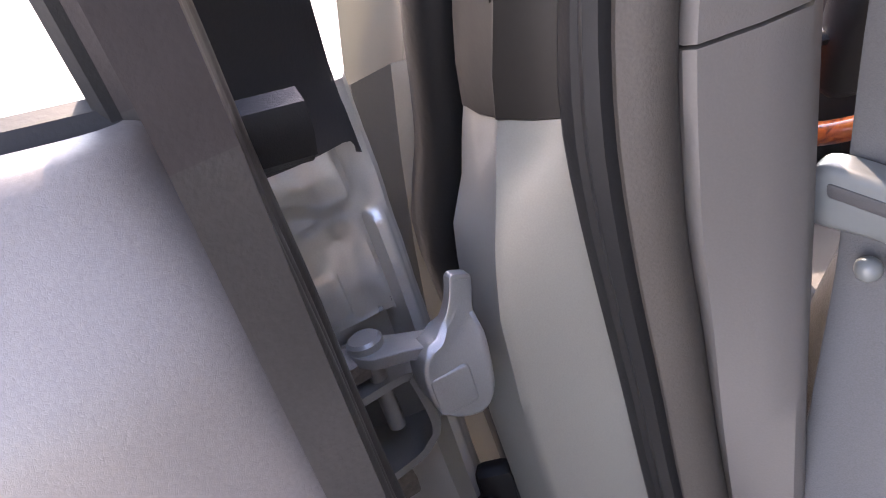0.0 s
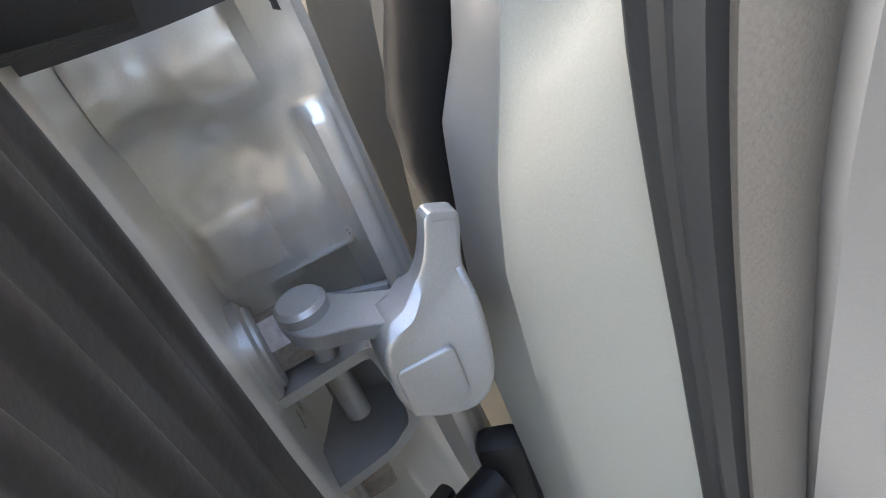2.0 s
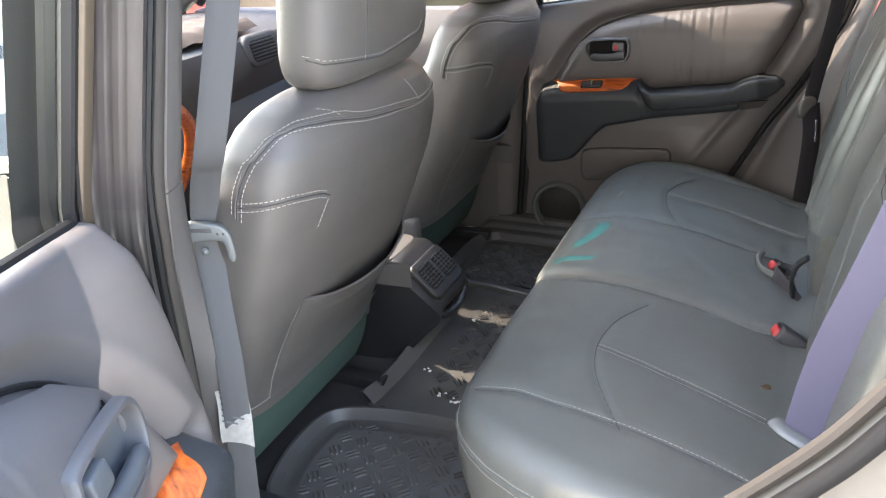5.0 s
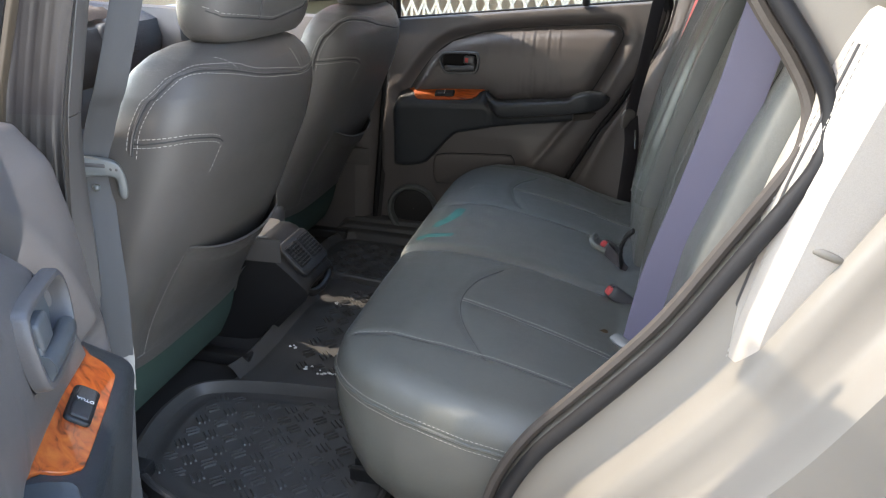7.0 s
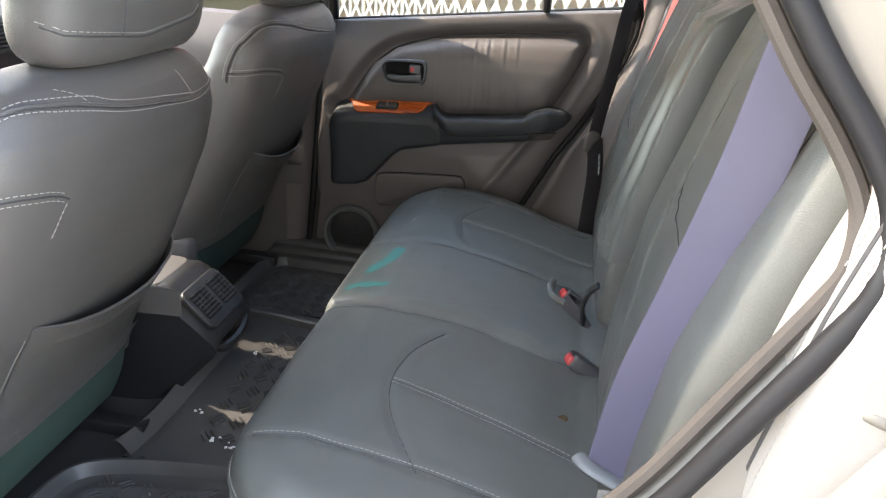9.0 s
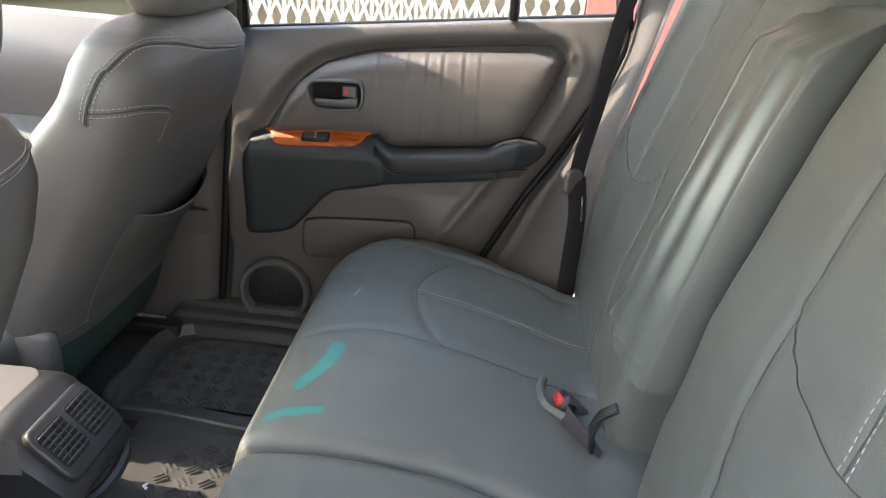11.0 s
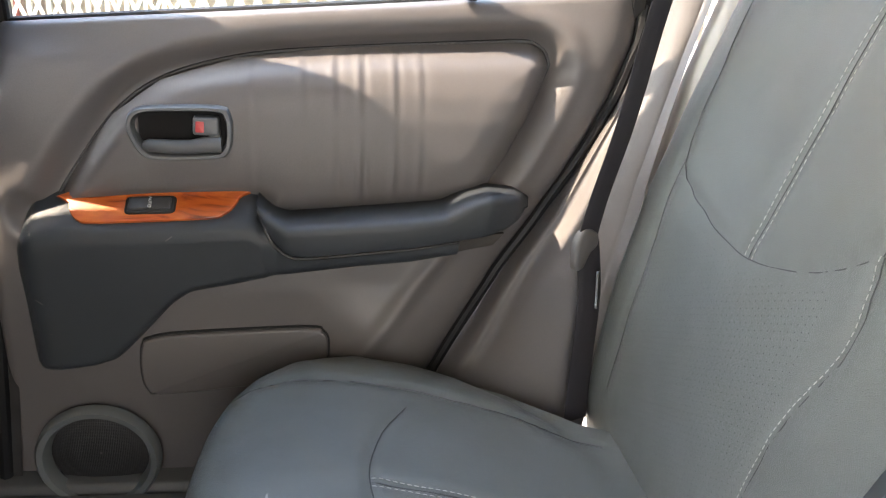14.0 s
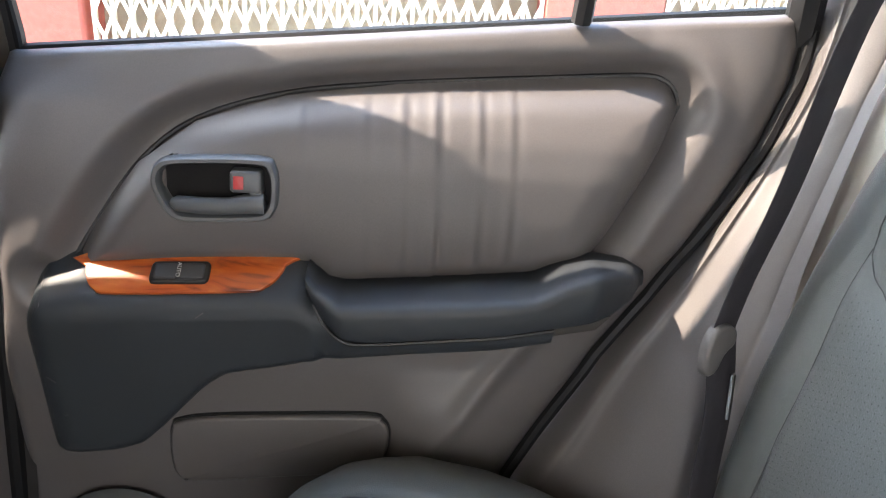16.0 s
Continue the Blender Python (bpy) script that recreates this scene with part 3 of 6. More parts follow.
# ---- rear side doors: built at the far side, the near one mirrored and swung open ----
PAD_HI = [(-0.092, 0.836), (-0.066, 0.882), (-0.016, 0.954), (0.043, 0.999), (0.133, 1.029), (0.244, 1.046), (0.412, 1.063), (0.500, 1.071), (0.522, 1.069), (0.535, 1.060), (0.541, 1.046)]
PAD_LO = [(-0.092, 0.832), (0.15, 0.846), (0.168, 0.829), (0.379, 0.848), (0.422, 0.858), (0.466, 0.879), (0.506, 0.957), (0.530, 1.012), (0.541, 1.040)]
FRONT = [(0.33, -0.208), (0.586, -0.183), (0.835, -0.165), (0.95, -0.159), (1.02, -0.152), (1.05, -0.146), (1.075, -0.140)]
REAR = [(0.33, 0.372), (0.45, 0.375), (0.573, 0.400), (0.757, 0.490), (0.842, 0.545), (1.008, 0.628), (1.08, 0.650), (1.15, 0.655)]
pad_rim = [Vector((x, 0, z)) for x, z in PAD_HI] + [Vector((x, 0, z)) for x, z in PAD_LO[::-1]]
PAD_RIM = np.array([(p.x, p.z) for p in curve(pad_rim, 40, True)])


def sill_z(x):
    return 1.046 + 0.118 * (x + 0.144)


def rim_distance(x, z):
    return float(np.sqrt(((PAD_RIM - (x, z)) ** 2).sum(1).min()))


def door_y(x, z):
    """The inner face of the door trim."""
    y = lerp([(0.33, 0.752), (0.42, 0.742), (0.60, 0.732), (0.72, 0.728), (0.85, 0.736), (0.95, 0.746), (1.03, 0.760), (1.15, 0.776)], z)
    d = rim_distance(x, z)
    wide = 0.013 + 0.014 * smooth01((0.14 - x) / 0.14)
    y += 0.020 * math.exp(-(d / wide) ** 2) - 0.005 * math.exp(-((d - 0.034) / 0.014) ** 2)
    y -= 0.17 * max(0.0, x - 0.50) * smooth01((z - 0.84) / 0.06)
    # front edge rolls away, lower rear pulls back round the wheel arch
    y -= 0.022 * smooth01((0.02 - x) / 0.14) * smooth01((1.06 - z) / 0.05) * smooth01((z - 0.55) / 0.2)
    y += 0.022 * math.exp(-((x - lerp(FRONT, z)) / 0.006))
    y += 0.022 * math.exp(-((lerp(REAR, z) - x) / 0.018))
    y -= 0.020 * smooth01((x - 0.22) / 0.10) * smooth01((0.44 - x) / 0.10) * smooth01((0.74 - z) / 0.08) * smooth01((z - 0.42) / 0.12)
    # pressed ridge running down and forwards below the armrest
    k = (0.79 - z) / 0.19
    if -0.1 < k < 1.3:
        y -= 0.009 * math.exp(-((x - 0.415 + 0.135 * k) / 0.017) ** 2) * smooth01((k + 0.1) / 0.15) * smooth01((1.3 - k) / 0.3)
    return y


def door_trim():
    rows = []
    for s in np.linspace(0, 1, 190):
        row = []
        for v in np.linspace(0, 1, 170):
            z = 0.33 + v * 0.76
            x = lerp(FRONT, z) * (1 - s) + lerp(REAR, z) * s
            z = 0.33 + v * (sill_z(x) - 0.33)
            x = lerp(FRONT, z) * (1 - s) + lerp(REAR, z) * s
            row.append(Vector((x, door_y(x, z), z)))
        x, y, z = row[-1]
        row += [Vector((x, y + 0.004, z + 0.004)), Vector((x, y + 0.016, z + 0.006)), Vector((x, y + 0.026, z + 0.004)), Vector((x, y + 0.032, z - 0.01))]
        rows.append(row)
    return skin(rows, closed=False)


FOLDS = ((0.148, 0.4, 0.6), (0.212, 0.5, 0.5), (0.251, 0.7, 0.7), (0.284, 1.0, 1.0), (0.328, 0.8, 0.7), (0.361, 0.6, 0.8))


def door_pad():
    rows = []
    for s in np.linspace(0, 1, 300):
        x = -0.092 + 0.633 * (0.5 - 0.5 * math.cos(math.pi * (0.03 + 0.94 * s))) 
        lo, hi = lerp(PAD_LO, x), lerp(PAD_HI, x)
        row = []
        for v in np.linspace(0, 1, 46):
            w = 0.5 - 0.5 * math.cos(math.pi * v)
            z = lo + (hi - lo) * w
            d = min(rim_distance(x, z), 0.07)
            h = 0.026 * (1 - (1 - min(1, d / 0.034)) ** 2.2)
            h += 0.006 * smooth01(d / 0.06)
            for fx, amp, low in FOLDS:
                ridge = math.exp(-((x - fx - 0.006 * math.sin(9 * z)) / 0.0046) ** 2) - 0.9 * math.exp(-((x - fx - 0.0075 - 0.006 * math.sin(9 * z)) / 0.0044) ** 2)
                h += 0.0019 * amp * ridge * (smooth01((z - hi + 0.10) / 0.08) + low * smooth01((lo + 0.13 - z) / 0.09)) * smooth01(d / 0.012)
            y = lerp([(0.82, 0.735), (0.92, 0.735), (0.97, 0.738), (1.0, 0.744), (1.03, 0.756), (1.06, 0.770), (1.09, 0.780)], z) - 0.006 * smooth01((0.05 - x) / 0.12)
            dent = smooth01((x - 0.018) / 0.006) * smooth01((0.126 - x) / 0.006) * smooth01((z - 0.917) / 0.004) * smooth01((0.969 - z) / 0.004)
            row.append(Vector((x, y + 0.012 - h + 0.024 * dent, z)))
        rows.append(row)
    return skin(rows, closed=False)


CON_HI = [(-0.134, 0.815), (-0.127, 0.836), (-0.112, 0.848), (-0.073, 0.858), (0.15, 0.871), (0.160, 0.868), (0.172, 0.856)]
CON_LO = [(-0.134, 0.601), (-0.097, 0.603), (-0.055, 0.610), (-0.025, 0.622), (0.005, 0.655), (0.03, 0.686), (0.052, 0.712), (0.075, 0.730), (0.137, 0.744), (0.172, 0.754), (0.2, 0.764), (0.272, 0.777), (0.422, 0.801)]


def console_y(x, drop):
    """How far out the slate console stands, by the drop below its top edge."""
    return lerp([(0, 0.738), (0.006, 0.728), (0.034, 0.687), (0.042, 0.681), (0.055, 0.679), (0.13, 0.690), (0.24, 0.704), (0.30, 0.71)], drop)


ARM_OUT = [(0.163, 0.684), (0.20, 0.664), (0.36, 0.656), (0.46, 0.668), (0.51, 0.700), (0.524, 0.722)]


def door_console():
    rows = []
    xs = list(np.linspace(-0.134, 0.172, 56)) + list(np.linspace(0.18, 0.422, 30))
    for x in xs:
        hi = lerp(CON_HI, x) if x <= 0.172 else lerp([(0.172, 0.856), (0.2, 0.808), (0.422, 0.832)], x)
        lo = lerp(CON_LO, x)
        front = 0.030 * math.exp(-((x + 0.134) / 0.010))
        row = [Vector((x, 0.742, hi))]
        for v in np.linspace(0, 1, 40):
            z = hi - 0.001 - (hi - lo - 0.001) * v
            top = 0.868 if x > 0.172 else hi
            y = console_y(x, top - z) + front
            near = min(z - lo, 0.016)
            y += 0.022 * (1 - math.sqrt(max(0, 1 - (1 - near / 0.016) ** 2)))
            if x > 0.172:
                edge = lerp(ARM_OUT, x) + 0.009 + 0.010 * smooth01((0.820 - z) / 0.06) + 0.010 * (1 - math.sqrt(max(0, 1 - (1 - near / 0.016) ** 2)))
                y += (edge - y) * smooth01((x - 0.165) / 0.03)
            row.append(Vector((x, y, z)))
        row.append(Vector((x, 0.745, lo)))
        rows.append(row)
    rows.insert(0, [Vector((-0.1345, 0.745, p.z)) for p in rows[0]])
    return skin(rows, closed=False)


def door_armrest():
    rows = []
    for x in np.linspace(0.163, 0.524, 48):
        t = (x - 0.163) / 0.361
        top = lerp([(0.163, 0.866), (0.172, 0.852), (0.20, 0.838), (0.40, 0.860), (0.43, 0.877), (0.46, 0.886), (0.50, 0.883), (0.524, 0.870)], x)
        bot = lerp([(0.163, 0.842), (0.18, 0.815), (0.20, 0.799), (0.23, 0.797), (0.422, 0.824), (0.49, 0.834), (0.512, 0.846), (0.524, 0.860)], x)
        out = lerp(ARM_OUT, x)
        h = top - bot
        prof = [(0.748, top - 0.004), (0.735, top), ((0.735 + out) / 2, top + 0.001), (out + 0.014, top), (out + 0.0055, top - 0.0022), (out + 0.0015, top - 0.0065), (out, top - 0.013), (out + 0.004, bot + 0.007), (out + 0.0055, bot + 0.002), (out + 0.009, bot), (0.748, bot)]
        rows.append([Vector((x, y, z)) for y, z in prof])
    return skin(rows)


def on_slope(x, s, h=0.0):
    """A place on the console's sloping top: s metres down from its upper edge, h above it."""
    top = lerp(CON_HI, x)
    k = 0.62
    return Vector((x, 0.731 - s * math.cos(k) - h * math.sin(k), top - 0.003 - s * math.sin(k) + h * math.cos(k)))


WOOD_RIM = [(-0.069, 0.001), (0.140, 0.001), (0.139, 0.016), (0.132, 0.032), (0.120, 0.043), (0.100, 0.048), (-0.030, 0.050), (-0.052, 0.046), (-0.063, 0.034), (-0.068, 0.018)]


def car_door(place, label, category, group, at, open_door):
    door = thing("rear_car_door", label, category, group, at=at)

    def add(name, bm, mat, parent=door, text="", smooth=True, kind=""):
        return part(name, bend(bm, place), mat, parent, text, smooth, kind=kind)

    trim = add("trim_panel", door_trim(), TRIM, text="grey grained plastic door trim")
    pad = add("padded_insert", door_pad(), TRIM, text="creased grey vinyl padded insert")
    rim = [Vector((p[0], door_y(p[0], p[1]) - 0.001, p[1])) for p in PAD_RIM[::8]]
    add("piping", tube(rim, 0.0028, 6, True, up=(0, 1, 0)), PLASTIC_BLACK, pad)
    con = add("slate_console", door_console(), TRIM_DARK, text="slate-blue grained plastic door console")
    add("armrest", door_armrest(), TRIM_DARK, text="padded slate-blue armrest with a worn edge")
    for mark in (((-0.126, 0.722), (-0.112, 0.721), (-0.105, 0.716)), ((-0.120, 0.668), (-0.100, 0.670)), ((0.052, 0.812), (0.060, 0.818)), ((-0.118, 0.842), (-0.113, 0.826), (-0.108, 0.812))):
        add("scuff", tube([Vector((x, console_y(x, lerp(CON_HI, x) - z) + 0.030 * math.exp(-((x + 0.134) / 0.010)) - 0.0001, z)) for x, z in mark], 0.0007, 4), TRIM_PALE, con, "pale scuff mark")
    line = [(0.172, 0.832), (0.182, 0.812), (0.203, 0.7975), (0.23, 0.796), (0.33, 0.810), (0.422, 0.823)]
    add("armrest_seam", tube([Vector((p.x, lerp(ARM_OUT, p.x) + 0.0065, p.z)) for p in curve([(a, 0, b) for a, b in line], 5)], 0.0022, 6), PLASTIC_BLACK, con)
    wood = add("wood_insert", plate([(p.x, p.y) for p in curve([(a, b, 0) for a, b in WOOD_RIM], 3, True)], 0.004, 0.0015, on_slope), WOOD, door, "glossy orange burl-wood insert")
    # window switch
    add("window_switch", plate(rounded(0.001, 0.014, 0.062, 0.040, 0.006), 0.0085, 0.003, on_slope), PLASTIC_BLACK, wood, "black window switch")
    for x0, x1, hh in ((0.006, 0.030, 0.0115), (0.032, 0.057, 0.0105)):
        part("switch_key", bend(plate(rounded(x0, 0.018, x1, 0.036, 0.003), hh, 0.002, on_slope), place), PLASTIC_DARK, wood)
    tx = text_mesh("AUTO", 0.0062)
    bend(tx, lambda c: on_slope(0.0315 + c.y, 0.027 + c.x, 0.0124 + c.z))
    add("switch_writing", tx, WHITE, wood, smooth=False)

    # pull handle
    def on_pad(x, z, h):
        return Vector((x, 0.7175 - 0.14 * (0.95 - z) - h, z))
    bez_o = curve([(a, b, 0) for a, b in ((0.014, 0.930), (0.008, 0.950), (0.014, 0.966), (0.035, 0.973), (0.115, 0.977), (0.130, 0.968), (0.133, 0.945), (0.129, 0.922), (0.112, 0.913), (0.045, 0.909), (0.026, 0.914))], 5, True)
    cen = Vector((0.072, 0.943, 0))
    rings = []
    for k, h in ((1.0, 0.0), (1.0, 0.007), (0.98, 0.011), (0.95, 0.0125), (0.87, 0.0125), (0.84, 0.010), (0.825, 0.004), (0.815, -0.006)):
        rings.append([on_pad(cen.x + (p.x - cen.x) * (1 - (1 - k) * 0.72), cen.y + (p.y - cen.y) * (1 - (1 - k) * 1.25), h) for p in bez_o])
    # open door's surround and cup coloured paler, as brighter light shows them
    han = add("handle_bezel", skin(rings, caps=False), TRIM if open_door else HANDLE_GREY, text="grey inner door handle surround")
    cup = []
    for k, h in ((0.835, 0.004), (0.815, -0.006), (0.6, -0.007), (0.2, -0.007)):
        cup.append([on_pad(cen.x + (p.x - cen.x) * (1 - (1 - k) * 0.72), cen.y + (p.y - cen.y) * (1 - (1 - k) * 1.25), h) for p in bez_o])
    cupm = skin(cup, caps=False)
    # closed cup blackened, recess shade put into the colour
    add("handle_cup", cupm, HANDLE_GREY if open_door else CUP_SHADE, han)
    lev = tube([on_pad(x, z, h) for x, z, h in ((0.028, 0.927, 0.007), (0.034, 0.9265, 0.0085), (0.06, 0.926, 0.009), (0.085, 0.927, 0.009), (0.100, 0.930, 0.009), (0.120, 0.931, 0.008))], lambda t: 0.0045 + 0.0045 * smooth01(t * 4) + 0.002 * smooth01((t - 0.6) * 3), 10, flat=1.0, up=(0, 1, 0))
    add("handle_lever", lev, HANDLE_GREY, han)
    add("lock_tab", plate(rounded(0.086, 0.942, 0.117, 0.964, 0.004), 0.014, 0.003, on_pad), HANDLE_GREY, han)
    if not open_door:
        add("lock_mark", plate(rounded(0.090, 0.946, 0.100, 0.959, 0.001), 0.0148, 0.0004, on_pad), RED, han, "red lock mark")
    add("lock_stem", plate(rounded(0.105, 0.928, 0.118, 0.948, 0.003), 0.012, 0.002, on_pad), HANDLE_GREY, han)

    # map pocket, speaker, bracket scrap
    def on_low(x, z, h):
        return Vector((x, door_y(x, z) - h, z))
    pocket = [(0.004, 0.640), (0.012, 0.648), (0.06, 0.657), (0.225, 0.667), (0.248, 0.663), (0.256, 0.648), (0.254, 0.615), (0.240, 0.592), (0.205, 0.577), (0.03, 0.556), (0.008, 0.560), (0.0, 0.580), (0.0, 0.62)]
    pk = curve([(a, b, 0) for a, b in pocket], 4, True)
    add("pocket_lid", plate([(p.x, p.y) for p in pk], 0.007, 0.004, lambda x, z, h: on_low(x, z, h + 0.004 * smooth01((z - 0.555) / 0.10))), TRIM, text="grey lower pocket lid")
    add("pocket_seam", tube([on_low(p.x, p.y, 0.0008) for p in pk], 0.0024, 6, True, up=(0, 1, 0)), PLASTIC_BLACK, trim)
    sx, sz, sr = -0.066, 0.458, 0.080
    ring = []
    for r, h in ((sr + 0.006, -0.002), (sr + 0.005, 0.010), (sr + 0.001, 0.015), (sr - 0.007, 0.014), (sr - 0.011, 0.006), (sr - 0.013, -0.006)):
        ring.append([Vector((sx + r * math.cos(g), 0.722 - h, sz + r * math.sin(g))) for g in np.linspace(0, 2 * math.pi, 49)[:-1]])
    spk = add("speaker_ring", skin(ring, caps=False), BUCKLE, text="round grey door speaker ring")
    gr = []
    for r, h in ((sr - 0.010, 0.000), (sr * 0.6, 0.005), (sr * 0.3, 0.007), (0.002, 0.0075)):
        gr.append([Vector((sx + r * math.cos(g), 0.735 - h, sz + r * math.sin(g))) for g in np.linspace(0, 2 * math.pi, 49)[:-1]])
    add("speaker_grille", skin(gr, caps=False), GRILLE, spk, "black speaker mesh")
    if not open_door:
        add("worn_bracket", plate([(0.426, 0.795), (0.476, 0.806), (0.490, 0.824), (0.426, 0.816)], 0.006, 0.001, lambda a, b, h: Vector((a, 0.712 - h, b))), RUBBER_BROWN, trim, "bare worn bracket below the armrest")

    # shell, window frame and glass
    outer = []
    for x in np.linspace(-0.240, 0.66, 26):
        row = []
        for z in np.linspace(0.32, 1.0, 18):
            xx = max(lerp(FRONT, z) - 0.070, min(x, lerp(REAR, z) + 0.05))
            row.append(Vector((xx, 0.892 - 0.05 * ((z - 0.78) / 0.4) ** 2, z)))
        outer.append(row)
    add("outer_skin", skin(outer, closed=False), PAINT, text="silver-beige painted outer door skin")
    # hinge-side end: a flat mounting face, then the pressed inside of the overhanging skin
    endp = []
    for z in list(np.linspace(0.33, 0.90, 30)) + list(np.linspace(0.905, 1.032, 96)):
        row = []
        xf = lerp([(0.33, -0.212), (0.586, -0.190), (0.835, -0.173), (1.0, -0.166), (1.08, -0.160)], z)
        sk = 0.858 - 0.030 * ((z - 0.75) / 0.4) ** 2
        for s in np.linspace(0, 1, 84):
            if s < 0.42:
                k = s / 0.42
                p = Vector((xf + 0.005 * (1 - smooth01(k / 0.2)), 0.791 + (sk - 0.791) * k, z))
            else:
                k = (s - 0.42) / 0.58
                p = Vector((xf - 0.054 * k, sk - 0.004 * k, z))
                top = smooth01((z - 0.9905 - 0.003 * math.sin(9 * k)) / 0.010)
                p.y -= 0.009 * top * smooth01((0.74 - k) / 0.10) * (1 - 0.6 * smooth01((z - 1.004) / 0.016))
                p.y += 0.0060 * math.exp(-((k - 0.40) / 0.30) ** 2) * math.exp(-((z - 0.984) / 0.012) ** 2)
                rib = smooth01((0.9875 - z) / 0.006)
                p.y -= 0.0055 * rib * smooth01((k - 0.755) / 0.03) * smooth01((0.93 - k) / 0.07)
                p.y += 0.0020 * rib * math.exp(-((k - 0.745) / 0.018) ** 2)
                p.y += 0.006 * smooth01((k - 0.93) / 0.07)
                pad = smooth01((k - 0.05) / 0.03) * smooth01((0.42 - k) / 0.03) * smooth01((z - 0.950) / 0.002) * smooth01((0.970 - z) / 0.002)
                p.y -= 0.0018 * pad
                p.y += 0.010 * smooth01((0.947 - z) / 0.004) * smooth01((0.74 - k) / 0.03)
                for dz, dk, zz, amp in ((0.0035, 0.10, 0.9965, 0.0011), (0.0022, 0.07, 0.9885, -0.0012), (0.0020, 0.05, 0.9800, 0.0009), (0.0030, 0.06, 1.006, -0.0010)):
                    p.y += amp * math.exp(-((z - zz + 0.006 * (k - 0.4)) / dz) ** 2) * math.exp(-((k - 0.46 - 8 * amp * 10) / dk) ** 2)
                p.y += 0.0022 * noise.noise(Vector((p.x * 55, z * 38, 4.0))) + 0.0005 * noise.noise(Vector((p.x * 190, z * 150, 9.0)))
            row.append(p)
        endp.append(row)
    add("end_panel", skin(endp, closed=False), PAINT_LIFTED, text="dusty silver pressed hinge-side panel, paint lightened against shade")
    cap = []
    for z in np.linspace(1.014, 1.48, 50):
        k = min(1.0, (z - 1.014) / 0.10)
        row = []
        for a in np.linspace(0, 1, 14):
            x = -0.158 - 0.054 * a + 0.06 * (z - 1.03)
            row.append(Vector((x, 0.800 + 0.040 * a - 0.004 * math.sin(math.pi * a) - 0.36 * max(0.0, z - 1.04), z + (0.011 - 0.0115 * a - 0.006 * smooth01((a - 0.90) / 0.10)) * (1 - k))))
        row += [row[-1] + Vector((0.006, 0.016, 0)), row[-1] + Vector((0.04, 0.03, 0))]
        cap.append(row)
    add("end_cap", skin(cap, closed=False), CAP, text="black plastic cap at the belt line")
    # ribbed rubber down the hinge side, running smooth above the belt line
    band = []
    for z in np.linspace(0.33, 1.475, 110):
        x0 = lerp([(0.33, -0.207), (0.586, -0.184), (0.835, -0.168), (0.95, -0.162), (1.06, -0.160), (1.48, -0.135)], z)
        y0 = 0.769 - 0.165 * (z - 1.03 + math.sqrt((z - 1.03) ** 2 + 0.004))
        ribs = 0.0026 * (1 - 0.8 * smooth01((z - 1.0) / 0.06))
        row = [Vector((x0 + 0.020, y0 - 0.034, z))]
        for dy in np.linspace(-0.033, 0.0275, 56):
            x = x0 + 0.007 - 0.0105 * smooth01((dy + 0.030) / 0.05)
            x -= ribs * max(0.0, math.cos(2 * math.pi * (dy - 0.019) / 0.0150)) ** 0.6
            x += 0.008 * smooth01((dy - 0.0225) / 0.005) ** 2
            row.append(Vector((x, y0 + dy, z)))
        band.append(row + [Vector((x0 + 0.020, y0 + 0.0285, z))])
    add("edge_strip", skin(band[:70], closed=False), STRIP, text="ribbed black rubber strip, greyed as by haze")
    add("frame_strip", skin(band[69:], closed=False), CAP_DARK, text="dark mauve plastic strip on the window frame")
    add("edge_strip", tube([(lerp(REAR, z) + 0.006, door_y(lerp(REAR, z), z) - 0.004, z) for z in np.linspace(0.40, 1.13, 30)], 0.008, 8), RUBBER)
    # sash
    def sash(pts, r, name="window_frame", mat=PLASTIC_BLACK, flat=1.0):
        add(name, tube(curve(pts, 6), r, 8, flat=flat), mat)

    def glass_y(z):
        return 0.802 - 0.36 * max(0, z - 1.05)
    def upright(name, mat, edges, label=""):
        add(name, skin([[Vector((x + 0.06 * (z - 1.03), glass_y(z) + dy, z)) for x, dy in edges] for z in np.linspace(1.034, 1.475, 14)]), mat, text=label)
    upright("glass_channel", RUBBER, ((-0.1365, -0.002), (-0.1365, -0.011), (-0.139, -0.0135), (-0.146, -0.0135), (-0.148, -0.010), (-0.148, 0.006)), "black rubber glass channel")
    upright("window_frame", SASH, ((-0.1475, -0.004), (-0.1480, -0.0165), (-0.150, -0.019), (-0.1625, -0.021), (-0.165, -0.018), (-0.165, 0.008)), "bronze painted window frame")
    sash([(-0.205, glass_y(1.47), 1.475), (0.1, glass_y(1.50), 1.50), (0.40, glass_y(1.49), 1.49), (0.53, glass_y(1.45), 1.455)], 0.018)
    sash([(0.655, glass_y(1.12), 1.12), (0.62, glass_y(1.25), 1.25), (0.53, glass_y(1.46), 1.46)], 0.018)
    sash([(0.426, glass_y(1.12) - 0.006, 1.122), (0.42, glass_y(1.3) - 0.006, 1.3), (0.40, glass_y(1.49) - 0.006, 1.49)], 0.011, "division_bar")
    add("belt_moulding", tube([(x, 0.797, sill_z(x) - 0.007) for x in np.linspace(-0.185, 0.65, 24)], 0.008, 8, flat=1.2), PLASTIC_BLACK, text="black rubber window sill strip")
    add("sill_ledge", tube([(x, 0.7915, sill_z(x) + 0.0045) for x in np.linspace(-0.150, 0.64, 24)], 0.0075, 8, flat=0.9), RUBBER)
    add("bright_strip", tube([(x, 0.806, sill_z(x) - 0.002) for x in np.linspace(-0.14, 0.65, 24)], 0.004, 6), CHROME)
